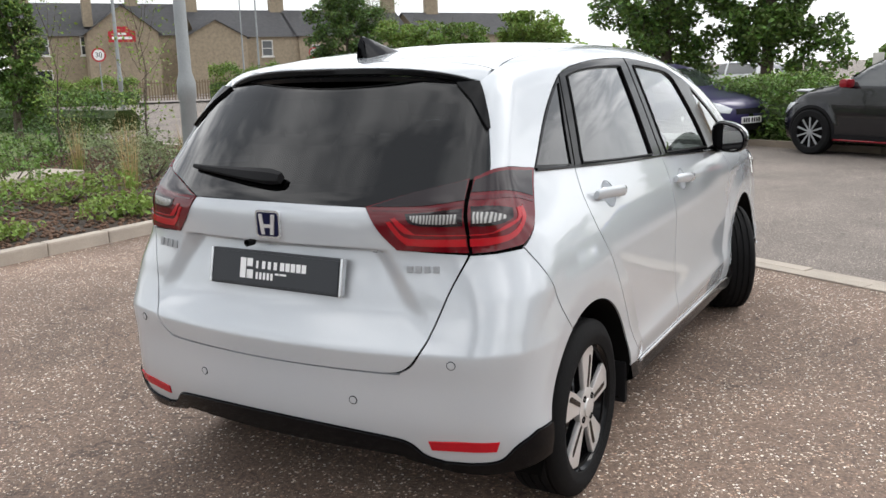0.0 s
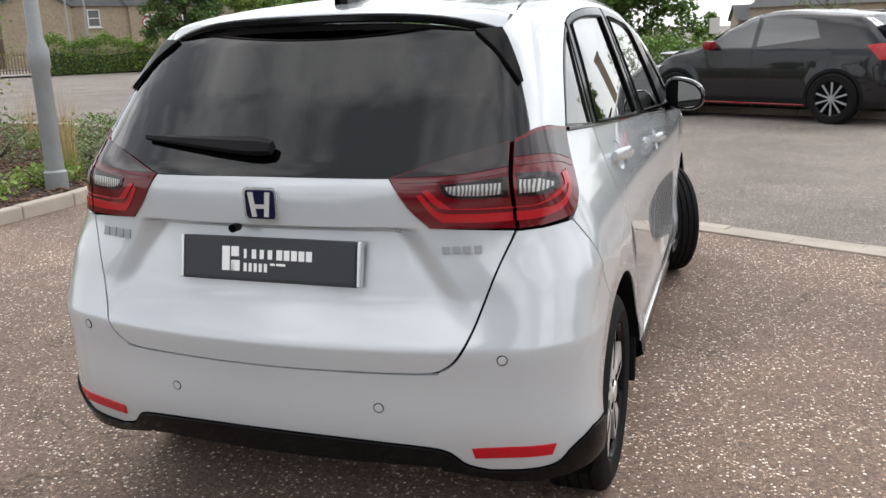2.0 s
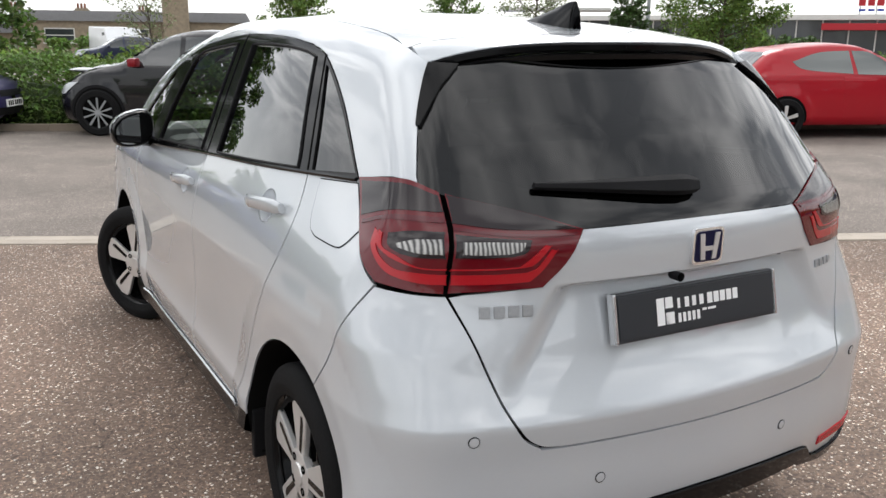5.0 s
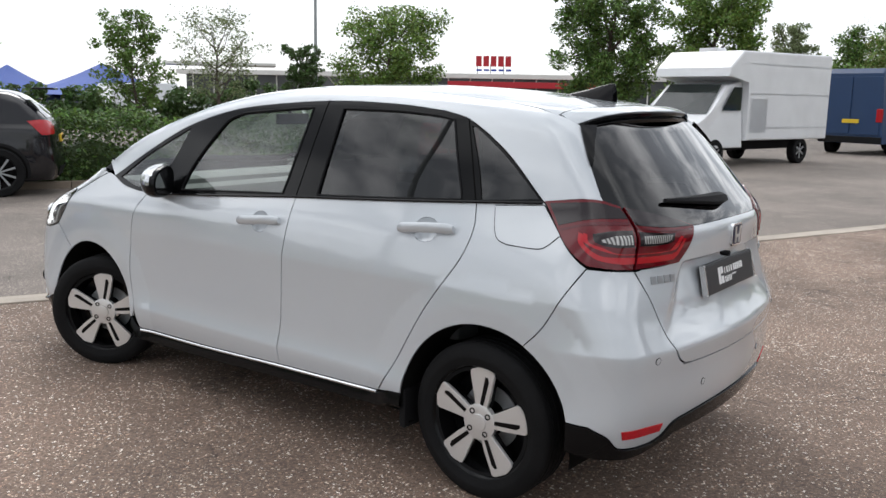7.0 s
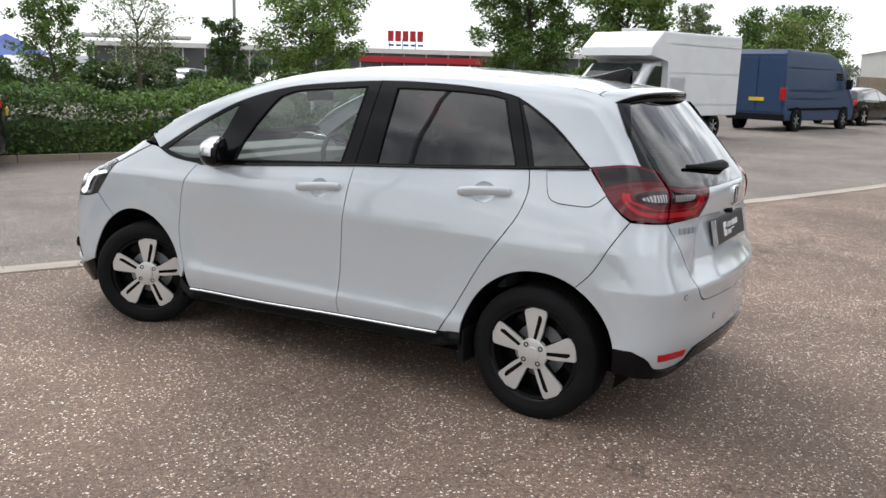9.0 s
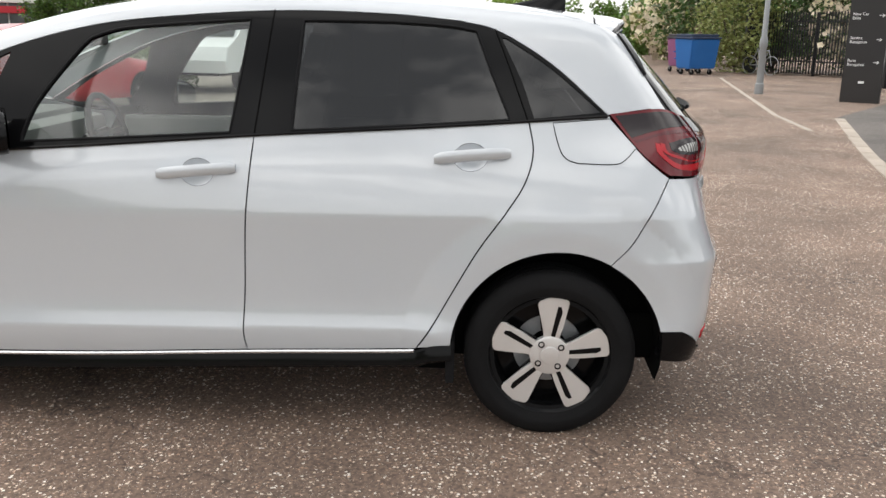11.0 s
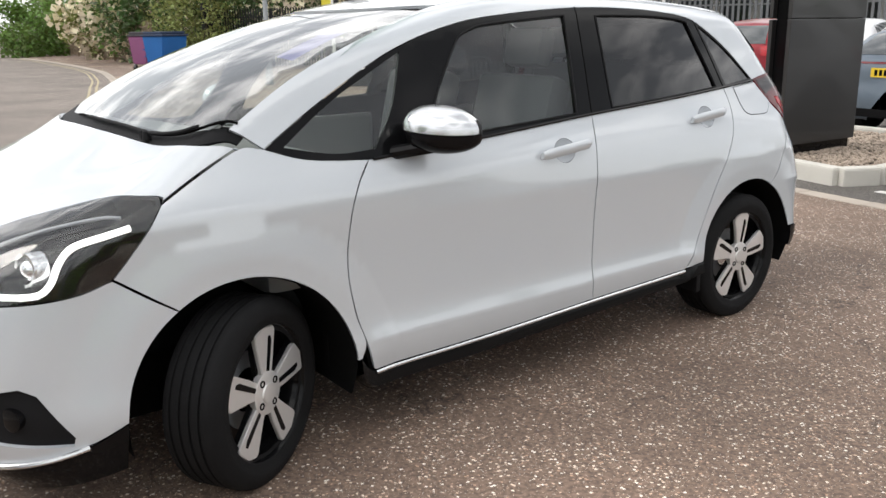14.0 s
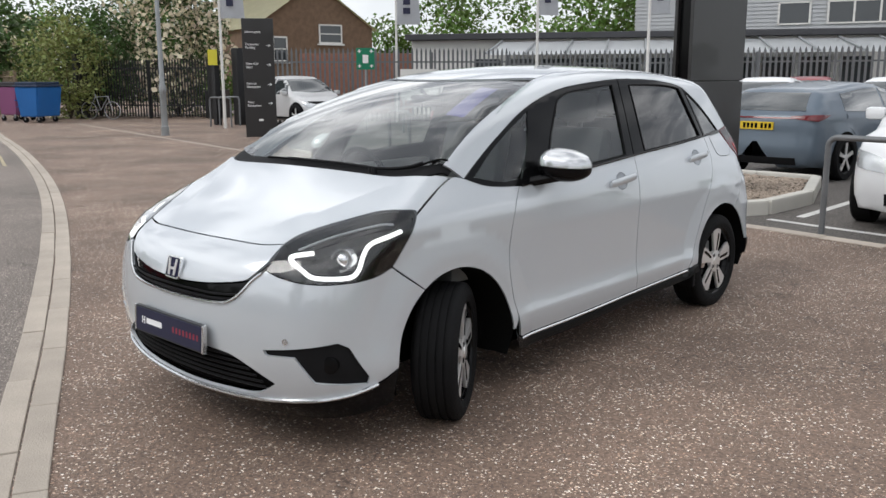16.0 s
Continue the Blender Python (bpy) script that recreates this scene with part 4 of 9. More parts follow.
S_LAMP3 = np.concatenate([lift(SIDE, bend([(-1.446, 1.140), (-1.543, 1.026), (-1.612, .968), (-1.655, .940)])), lift(REAR, bend([(-.69, .930), (-.638, .928)])), lift(REAR, bend([(-.636, .935), (-.622, 1.04), (-.608, 1.138)])),
                          lift(TAILWRAP, bend(TAILWRAP.flat(np.array([[-.61, -1.69, 1.142], [-.635, -1.60, 1.162], [-.690, -1.45, 1.145]]))))])
S_OUT = LAMP.flat(S_LAMP3)
both("body_lamp", panel(LAMP, S_OUT, h=.025, out=.004), RED_DARK, car, "red and clear rear lamp section")
lpt = lambda x, y: (x - y) / math.sqrt(2)
S_SMOKE = loop([(lpt(-.612, -1.70), 1.132), (lpt(-.64, -1.6), 1.152), (lpt(-.685, -1.46), 1.138)], [(lpt(-.685, -1.46), 1.138), (lpt(-.715, -1.52), 1.062)], [(lpt(-.715, -1.52), 1.062), (lpt(-.68, -1.63), 1.092), (lpt(-.615, -1.735), 1.096)], [(lpt(-.615, -1.735), 1.096), (lpt(-.612, -1.70), 1.132)])
both("smoked_edge", panel(LAMP, S_SMOKE, h=.02, out=.0055, thick=.002), SMOKE, car)
S_RED = loop([(lpt(-.616, -1.74), 1.092), (lpt(-.68, -1.63), 1.088), (lpt(-.715, -1.525), 1.058)], [(lpt(-.715, -1.525), 1.058), (lpt(-.72, -1.535), 1.046)], [(lpt(-.72, -1.535), 1.046), (lpt(-.69, -1.63), 1.072), (lpt(-.618, -1.745), 1.076)], [(lpt(-.618, -1.745), 1.076), (lpt(-.616, -1.74), 1.092)])
both("red_top_line", panel(LAMP, S_RED, h=.02, out=.0055, thick=.002), RED_MID, car)
S_DARK = loop([(lpt(-.620, -1.752), 1.064), (lpt(-.66, -1.69), 1.062), (lpt(-.695, -1.635), 1.050)], [(lpt(-.695, -1.635), 1.050), (lpt(-.705, -1.65), 1.022), (lpt(-.69, -1.68), 1.008)], [(lpt(-.69, -1.68), 1.008), (lpt(-.66, -1.72), 1.004), (lpt(-.626, -1.768), 1.006)], [(lpt(-.626, -1.768), 1.006), (lpt(-.620, -1.752), 1.064)])
both("indicator_frame", panel(LAMP, S_DARK, h=.012, out=.0054, thick=.002), SMOKE, car)
S_CLEAR = loop([(lpt(-.625, -1.755), 1.050), (lpt(-.66, -1.70), 1.046)], [(lpt(-.66, -1.70), 1.046), (lpt(-.688, -1.665), 1.032), (lpt(-.688, -1.67), 1.020)], [(lpt(-.688, -1.67), 1.020), (lpt(-.66, -1.715), 1.013), (lpt(-.629, -1.765), 1.014)], [(lpt(-.629, -1.765), 1.014), (lpt(-.625, -1.755), 1.050)])
both("clear_section", panel(LAMP, S_CLEAR, h=.012, out=.0062, thick=.002), LENS_CLEAR, car)
for k, w in ((-.003, .027), (.029, .008)):
    o3 = [(-.632, -1.775, .951 + k), (-.68, -1.735, .952 + k), (-.729 + k * .4, -1.675, .968 + k), (-.735 + k * .6, -1.615, 1.012 + k * .3), (-.715 + k * .6, -1.60, 1.052)]
    i3 = [(-.708 + k * .6, -1.615, 1.047), (-.724 + k * .6, -1.635, 1.012 + k * .3), (-.718 + k * .4, -1.690, .976 + k + w * .3), (-.68, -1.735, .952 + k + w), (-.630, -1.775, .951 + k + w)]
    o2, i2 = [(lpt(x, y), z) for x, y, z in o3], [(lpt(x, y), z) for x, y, z in i3]
    both("red_light_bar", panel(LAMP, loop(o2, [o2[-1], i2[0]], i2, [i2[-1], o2[0]]), h=.012, out=.0058, thick=.002), RED_LIT, car)

tw = lambda q: TAILWRAP.flat(np.atleast_2d(np.asarray(q, float)))
gap_b = lift(SIDE, bend([(-1.655, .932), (-1.588, .813), (-1.53, .713), arch(*R_ARCH, 5, 118)[-1]]))
arch_b = lift(SIDE, bend(arch(*R_ARCH, 118, 165, 6)))
trim_b = np.concatenate([lift(SIDE, [arch(*R_ARCH, 118, 165, 6)[-1]]), lift(TAILWRAP, bend(tw([[-.81, -1.72, .405], [-.778, -1.78, .368], [-.735, -1.80, .322], [-.66, -1.835, .306]]))), lift(REAR, bend([(-.57, .304), (-.515, .320), (-.47, .360), (-.40, .374), (-.2, .386), (0, .390)]))])
hatch_b = lift(REAR, bend([(0, .576), (-.41, .579), (-.466, .588), (-.51, .622), (-.545, .69), (-.593, .828), (-.634, .924)]))
half = np.concatenate([tw(gap_b)[:-1], tw(arch_b)[:-1], tw(trim_b)])
half2 = np.concatenate([tw(hatch_b), tw(lift(REAR, [(-.69, .926)]))])
upper_r = (half2 * (-1, 1))
bumper_outline = np.concatenate([half[:-1], (half * (-1, 1))[::-1], upper_r[::-1], half2[1:]])
rear_bumper = sheet("rear_bumper", panel(TAILWRAP, bumper_outline, h=.014, gap=.0012), PAINT, car)
trim_low = np.concatenate([tw(lift(SIDE, [(-1.645, .305)])), tw(lift(TAILWRAP, tw([[-.78, -1.74, .285], [-.68, -1.80, .268]]))), tw(lift(REAR, bend([(-.6, .268), (-.46, .298), (-.40, .312), (0, .314)])))])
th = tw(trim_b)
trim_outline = np.concatenate([th[:-1], (th * (-1, 1))[::-1], trim_low * (-1, 1), trim_low[::-1][1:]])
sheet("rear_bumper_trim", panel(TAILWRAP, trim_outline, h=.03, out=.008, thick=.05), BLACK_GLOSS, car, "gloss black lower bumper trim")
REFL = tw(lift(TAILWRAP, tw([[-.725, -1.80, .388], [-.63, -1.85, .384], [-.530, -1.87, .375], [-.540, -1.865, .341], [-.63, -1.846, .346], [-.716, -1.80, .352]])))
both("rear_reflector", panel(TAILWRAP, REFL, h=.02, out=.004, thick=.006), RED_REFLECT, car, "red bumper reflector")
for x, z in ((-.617, .622), (-.302, .482), (.302, .482), (.617, .622)):
    c = lift(REAR, [(x, z)])[0]
    n = grad(c)
    bm = bmesh.new()
    rot = Matrix.Translation(Vector(c)) @ Vector(n).to_track_quat("X", "Z").to_matrix().to_4x4()
    spin(bm, [(0, .0135), (.0015, .0135), (.0015, .0118)], 20)
    bmesh.ops.transform(bm, matrix=rot, verts=bm.verts)
    ring = part("parking_sensor", bm, SEAM, rear_bumper)
    bm = bmesh.new()
    rr = spin(bm, [(0, .0112), (.002, .011), (.0026, .008)], 20)
    bm.faces.new(rr[-1])
    bmesh.ops.transform(bm, matrix=rot, verts=bm.verts)
    part("sensor_face", bm, PAINT, ring)

# roof spoiler, fin, wiper
def spoiler_ring(x):
    k = (x / .53) ** 2
    a = lift(TOP, [(x, -1.437 + .032 * k)])[0]
    yb, zt = -1.578 + .125 * k, 1.461 - .006 * k - .050 * k * k
    return a, yb, zt


def ribbon(rings, close):
    bm = bmesh.new()
    rings = [[bm.verts.new(q) for q in r] for r in rings]
    n = len(rings[0])
    for u, v in zip(rings, rings[1:]):
        for i in range(n if close else n - 1):
            j = (i + 1) % n
            bm.faces.new((u[i], u[j], v[j], v[i]))
    bm.faces.new(rings[0]), bm.faces.new(rings[-1][::-1])
    return bm


caps, lips, seals = [], [], []
for x in np.linspace(-.53, .53, 41):
    a, yb, zt = spoiler_ring(x)
    up_z = lambda s: a[2] + (zt - a[2]) * s + .007 * math.sin(math.pi * s)
    caps.append([(x, a[1] + (yb - a[1]) * s, up_z(s) + .0005) for s in (0, .25, .5, .75, .93, 1)] + [(x, yb, zt - .006), (x, yb + .04, zt - .016), (x, a[1] - .02, a[2] - .03)])
    lips.append([(x, yb - .0015, zt - .002), (x, yb - .005, zt - .007), (x, yb - .004, zt - .019), (x, yb + .002, zt - .024), (x, yb + .05, zt - .024), (x, yb + .05, zt - .008)])
    seals.append([(x, yb + .004, zt - .027), (x, yb + .001, zt - .031), (x, yb + .004, zt - .043), (x, yb + .05, zt - .040), (x, yb + .05, zt - .027)])
spoiler = part("roof_spoiler", ribbon(caps, True), PAINT, car, "white roof spoiler with a gloss black lip", True)
part("spoiler_lip", ribbon(lips, True), BLACK_GLOSS, spoiler, "gloss black trailing edge", True)
part("spoiler_underside", ribbon(seals, True), BLACK_GLOSS, spoiler, "gloss black inner edge", True)
fin_side = panel(TAILWRAP, tw(lift(TAILWRAP, tw([[-.522, -1.48, 1.408], [-.556, -1.515, 1.348], [-.586, -1.548, 1.298], [-.603, -1.57, 1.268], [-.596, -1.58, 1.268], [-.564, -1.565, 1.300], [-.520, -1.54, 1.352], [-.468, -1.52, 1.405]]))), h=.02, out=.008, thick=.010)
both("spoiler_side_fin", fin_side, BLACK_GLOSS, car)
bm = bmesh.new()
fin = [(-1.085, 1.514), (-1.15, 1.527), (-1.22, 1.542), (-1.285, 1.558), (-1.330, 1.568), (-1.350, 1.568), (-1.352, 1.560), (-1.338, 1.532), (-1.332, 1.494)]
mid = [bm.verts.new((0, y, z)) for y, z in fin]
for s in (-1, 1):
    low = [bm.verts.new((s * (.034 if i else .006) * (1 - .35 * max(0, -1.2 - y) / .15), y, 1.500 if -1.33 < y else 1.492)) for i, (y, z) in enumerate(fin)]
    half_up = [bm.verts.new((s * .016 if 0 < i else s * .003, y, (z + 1.504) / 2 + .006)) for i, (y, z) in enumerate(fin)]
    top_e = [bm.verts.new((s * .005, y, z - .002)) for y, z in fin]
    for u, v in ((low, half_up), (half_up, top_e), (top_e, mid)):
        for i in range(len(fin) - 1):
            bm.faces.new((u[i], u[i + 1], v[i + 1], v[i]))
part("aerial_fin", bm, BLACK_GLOSS, car, "gloss black shark-fin aerial", True)
wa, wb = lift(REAR, [(-.415, 1.143)])[0], lift(REAR, [(.012, 1.122)])[0]
n = grad((wa + wb) / 2)
up = np.cross(n, (wb - wa) / np.linalg.norm(wb - wa))
bm = bmesh.new()
rings = []
for s in np.linspace(0, 1, 12):
    q = wa + (wb - wa) * s
    q = lift(REAR, [(q[0], q[2])])[0]
    h0, d0 = .007 + .017 * min(1, s * 1.25) ** 1.3, .020 + .018 * s
    if s > .97:
        h0, d0 = h0 * .7, d0 * .8
    rings.append([bm.verts.new(v) for v in (q + n * .004 - up * h0 * .9, q + n * d0 * .8 - up * h0, q + n * d0 + up * h0 * .1, q + n * d0 * .8 + up * h0 * .9, q + n * .004 + up * h0 * .6)])
for u, v in zip(rings, rings[1:]):
    for i in range(5):
        bm.faces.new((u[i], u[(i + 1) % 5], v[(i + 1) % 5], v[i]))
bm.faces.new(rings[0]), bm.faces.new(rings[-1][::-1])
part("rear_wiper", bm, BLACK_MATT, car, "black plastic rear wiper arm", True)
bm = bmesh.new()
tube(bm, [lift(REAR, [(x, 1.140 - .03 * (x + .40))])[0] + n * .006 for x in np.linspace(-.405, -.10, 8)], .0045, 6)
part("wiper_blade", bm, SEAM, car, "", True)

# number plates, badges
def plate(x0, x1, z0, z1, y, tilt, face, parent, frame_mat, sign):
    m = Matrix.Translation((0, y, (z0 + z1) / 2)) @ Matrix.Rotation(radians(tilt), 4, "X")
    h = (z1 - z0) / 2
    bm = bmesh.new()
    box(bm, x0 - .012, x1 + .012, -.010, .010, -h - .008, h + .008, .004, m)
    holder = part("number_plate", bm, PLATE_DARK, parent, "dark plate in a holder with bright ends")
    for x in (x0 - .010, x1 + .010):
        bm = bmesh.new()
        box(bm, x - .005, x + .005, -.011, .011, -h - .008, h + .008, .003, m @ Matrix.Translation((0, sign * .003, 0)))
        part("holder_end", bm, frame_mat, holder, "bright holder end")
    bm = bmesh.new()
    box(bm, x0, x1, -.004, .004, -h, h, .001, Matrix.Translation(m @ Vector((0, sign * .0085, 0))) @ Matrix.Rotation(radians(tilt), 4, "X"))
    part("plate_face", bm, face, holder)
    return m, holder


def marks(m, sign, rects, material, parent, name):
    """Flat raised marks on a plate: rects of x0, x1, z0, z1."""
    for r in rects:
        bm = bmesh.new()
        box(bm, r[0], r[1], sign * .0126 - .0006, sign * .0126 + .0006, r[2], r[3], 0, m)
        part(name, bm, material, parent)


m, hold_r = plate(-.248, .248, .795, .895, -1.880, -12, PLATE_DARK, car, SATIN, -1)
marks(m, -1, [(-.135, -.112, -.032, .032), (-.108, -.098, -.032, -.008), (-.108, -.085, .006, .032), (-.108, -.082, -.032, -.004)], WHITE_INK, hold_r, "logo_mark")
marks(m, -1, [(-.070 + .0235 * i, -.070 + .0235 * i + w, .002, .026) for i, w in enumerate((.008, .013, .012, .013))], WHITE_INK, hold_r, "lettering_bar")
marks(m, -1, [(.026 + .0212 * i, .026 + .0212 * i + .0165, .001, .027) for i in range(5)], WHITE_INK, hold_r, "lettering_bar")
marks(m, -1, [(-.070 + .0150 * i, -.070 + .0150 * i + .009, -.032, -.010) for i in range(5)], WHITE_INK, hold_r, "lettering_bar")
marks(m, -1, [(.008, .022, -.014, -.008), (.026, .052, -.014, -.008)], WHITE_INK, hold_r, "lettering_bar")
m, hold_f = plate(-.255, .255, .408, .508, 2.200, 4, NAVY, car, SATIN, 1)
marks(m, 1, [(.200, .206, -.016, .016), (.182, .188, -.016, .016), (.186, .202, -.002, .003)], WHITE_INK, hold_f, "logo_mark")
marks(m, 1, [(.045, .170, -.012, .012)], WHITE_INK, hold_f, "lettering_bar")
marks(m, 1, [(-.04 - .026 * i - .012, -.04 - .026 * i, -.012, .012) for i in range(8)], RED_INK, hold_f, "lettering_bar")


def emblem(c, n, size, material):
    rot = Matrix.Translation(Vector(c)) @ Vector(n).to_track_quat("Z", "Y").to_matrix().to_4x4()
    def rr(w, h, r, k=6):
        return [(sx * (w - r) + r * math.cos(a), sy * (h - r) + r * math.sin(a)) for sx, sy, a0 in ((1, 1, 0), (-1, 1, 90), (-1, -1, 180), (1, -1, 270)) for a in np.radians(np.linspace(a0, a0 + 90, k))]
    bm = bmesh.new()
    slab(bm, rr(size * .55, size * .5, size * .16), -.004, .008, rot)
    base = part("emblem", bm, CHROME, car, "chrome-framed emblem", True)
    bm = bmesh.new()
    slab(bm, rr(size * .47, size * .42, size * .12), .006, .0095, rot)
    part("emblem_field", bm, material, base)
    for s in (-1, 1):
        bm = bmesh.new()
        slab(bm, [(s * size * .36, size * .36), (s * size * .20, size * .36), (s * size * .12, -size * .36), (s * size * .27, -size * .36)][::s], .008, .0125, rot)
        part("emblem_upright", bm, SILVER, base)
    bm = bmesh.new()
    slab(bm, [(-size * .16, -.0 * size), (size * .16, -.0 * size), (size * .15, -size * .12), (-size * .15, -size * .12)], .008, .012, rot)
    part("emblem_bar", bm, SILVER, base)


c = lift(REAR, [(0, .997)])[0]
emblem(c, (0, -1, -.02), .088, BLUE_BADGE)
c = lift(FRONT, [(0, .712)])[0]
emblem(c + (0, .008, 0), (0, 1, .25), .095, BLUE_BADGE)
for x0, n, z, h in ((-.572, 4, .888, .026), (.462, 4, .884, .020)):
    for i in range(n):
        w = .025 if x0 < 0 else .019
        xx = x0 + i * (w + .006)
        c = lift(REAR, [(xx + w / 2, z)])[0]
        nn = grad(c)
        rot = Matrix.Translation(Vector(c)) @ Vector(nn).to_track_quat("-Y", "Z").to_matrix().to_4x4()
        bm = bmesh.new()
        box(bm, -w / 2, w / 2, -.004, .002, -h / 2, h / 2, .0015, rot)
        part("badge_bar", bm, GREY_METAL, hatch)
bm = bmesh.new()
c = lift(REAR, [(-.085, .952)])[0]
spin(bm, [(-.03, .011), (.0, .011), (.006, .007)], 16, "y", (c[0], c[1] + .012, .932))
part("rear_camera", bm, BLACK_MATT, hatch, "", True)

# front: bumper, grille, lamps
nw = lambda q: NOSEWRAP.flat(np.atleast_2d(np.asarray(q, float)))
gap_f = lift(SIDE, bend([(1.684, .749), (1.60, .687), arch(*F_ARCH, 176, 58)[-1]]))
arch_f = lift(SIDE, bend(arch(*F_ARCH, 58, 5, 6)))
HL_LOW3 = np.concatenate([lift(BOW, BOW.flat(np.array([[-.816, 1.684, .751], [-.812, 1.79, .724], [-.755, 1.94, .716], [-.668, 2.02, .722], [-.575, 2.055, .738], [-.512, 2.066, .757]])))])
GR_TOP = lift(FRONT, bend([(-.512, .757), (-.47, .72), (-.40, .646), (-.30, .612), (0, .604)]))
lip_f = np.concatenate([lift(SIDE, [arch(*F_ARCH, 58, 5, 6)[-1]]), lift(NOSEWRAP, bend(nw([[-.835, 1.78, .31], [-.80, 1.89, .283], [-.70, 2.0, .262]]))), lift(FRONT, bend([(-.62, .252), (-.40, .230), (0, .215)]))])
halff = np.concatenate([nw(gap_f)[:-1], nw(arch_f)[:-1], nw(lip_f)])
upf = np.concatenate([nw(GR_TOP[::-1]), nw(np.array(bend(HL_LOW3[::-1]))[1:-1])])
LOW_G = loop([(-.562, .314), (-.46, .368), (-.36, .408), (-.25, .418)], [(-.25, .418), (.25, .418)], [(.25, .418), (.36, .408), (.46, .368), (.562, .314)], [(.562, .314), (.453, .256), (.3, .243), (0, .231), (-.3, .243), (-.453, .256), (-.562, .314)])
FOG3 = np.array([[-.532, 2.115, .450], [-.784, 1.948, .490], [-.804, 1.912, .468], [-.822, 1.876, .401], [-.835, 1.836, .338], [-.828, 1.838, .314], [-.724, 2.016, .336], [-.663, 2.065, .438], [-.546, 2.11, .434]])
fog2 = nw(lift(NOSEWRAP, nw(FOG3)))
low2 = nw(lift(FRONT, LOW_G))
front_outline = np.concatenate([halff[:-1], (halff * (-1, 1))[::-1], (upf * (-1, 1))[::-1], upf[1:]])
fb = panel(NOSEWRAP, front_outline, h=.03, holes=[low2, fog2, (fog2 * (-1, 1))[::-1]])
front_bumper = sheet("front_bumper", fb, PAINT, car)
both("fog_lamp_surround", panel(NOSEWRAP, fog2, h=.02, gap=-.004, out=-.012, thick=0), BLACK_MATT, car, "matt black corner trim")
for s in (-1, 1):
    c = lift(NOSEWRAP, nw([[-.755, 1.97, .405]]))[0] * ((1 if s < 0 else -1), 1, 1)
    bm = bmesh.new()
    d = Vector((c[0] * .8, 1.0, 0)).normalized()
    rot = Matrix.Translation(Vector(c) - d * .012) @ d.to_track_quat("X", "Z").to_matrix().to_4x4()
    rr = spin(bm, [(-.02, .034), (.004, .034), (.006, .028)], 20)
    bm.faces.new(rr[-1])
    bmesh.ops.transform(bm, matrix=rot, verts=bm.verts)
    part("fog_lamp", bm, BLACK_GLOSS, front_bumper, "", True)
sheet("lower_grille", panel(FRONT, LOW_G, h=.04, gap=-.004, out=-.03, thick=0), SEAM, car)
for z in np.linspace(.285, .400, 6):
    w = .50 - .9 * max(0, z - .30) * 1.2
    pts = lift(FRONT, [(x, z) for x in np.linspace(-w, w, 24)])
    bm = bmesh.new()
    tube(bm, [Vector(q) - Vector((0, .016, 0)) for q in pts], .0055, 6)
    part("grille_slat", bm, BLACK_MATT, front_bumper, "", True)
GR = loop([(-.512, .757), (-.47, .72), (-.40, .648), (-.30, .614), (0, .607), (.30, .614), (.40, .648), (.47, .72), (.512, .757)], [(.512, .757), (.50, .780)],
          [(.50, .780), (.455, .722), (.40, .700), (.20, .672), (0, .664), (-.20, .672), (-.40, .700), (-.455, .722), (-.50, .780)], [(-.50, .780), (-.512, .757)])
sheet("upper_grille", panel(FRONT, GR, h=.025, gap=0, out=-.010, thick=0), BLACK_GLOSS, car)
for dz in (.012, .030):
    pts = lift(FRONT, [(x, .612 + dz + .22 * max(0, abs(x) - .25) ** 1.5) for x in np.linspace(-.40, .40, 24)])
    bm = bmesh.new()
    tube(bm, [Vector(q) - Vector((0, .004, 0)) for q in pts], .005, 6)
    part("grille_slat", bm, BLACK_MATT, front_bumper, "", True)
bm = bmesh.new()
tube(bm, [Vector(q) + Vector((0, .003, 0)) for q in np.concatenate([GR_TOP[2:], (GR_TOP[2:] * (-1, 1, 1))[::-1][1:]])], .0058, 6)
part("grille_strip", bm, SATIN, front_bumper, "satin silver strip under the grille", True)
NP = loop([(-.503, .842), (-.35, .832), (0, .836), (.35, .832), (.503, .842)], [(.503, .842), (.50, .785)], [(.50, .785), (.455, .727), (.40, .706), (.20, .678), (0, .670), (-.20, .678), (-.40, .706), (-.455, .727), (-.50, .785)], [(-.50, .785), (-.503, .842)])
nose_edge = FRONT.flat(lift(TOP, bend([(-.503, 1.972), (-.35, 2.012), (0, 2.034), (.35, 2.012), (.503, 1.972)])))
np_low = np.array(bend([(.503, .785), (.455, .727), (.40, .704), (.20, .676), (0, .668), (-.20, .676), (-.40, .704), (-.455, .727), (-.503, .785)]))
sheet("nose_panel", panel(FRONT, np.concatenate([nose_edge, np_low]), h=.025), PAINT, car)
# lower lip
bm = bmesh.new()
lipc = np.concatenate([lip_f, (lip_f * (-1, 1, 1))[::-1][1:]])
nl = grad(lipc)
tube(bm, [Vector(q + k * .008) for q, k in zip(lipc[2:-2], nl[2:-2])], .008, 8)
part("front_lip_strip", bm, SATIN, front_bumper, "satin silver lower lip", True)
lowf = np.concatenate([nw(lift(SIDE, [(1.70, .20)])), nw(lift(NOSEWRAP, nw([[-.80, 1.86, .17], [-.68, 1.99, .160]]))), nw(lift(FRONT, bend([(-.60, .158), (-.4, .155), (0, .155)])))])
lh = nw(lip_f)
sheet("front_splitter", panel(NOSEWRAP, np.concatenate([lh[:-1], (lh * (-1, 1))[::-1], lowf * (-1, 1), lowf[::-1][1:]]), h=.03, out=.004, thick=.05), BLACK_GLOSS, car)
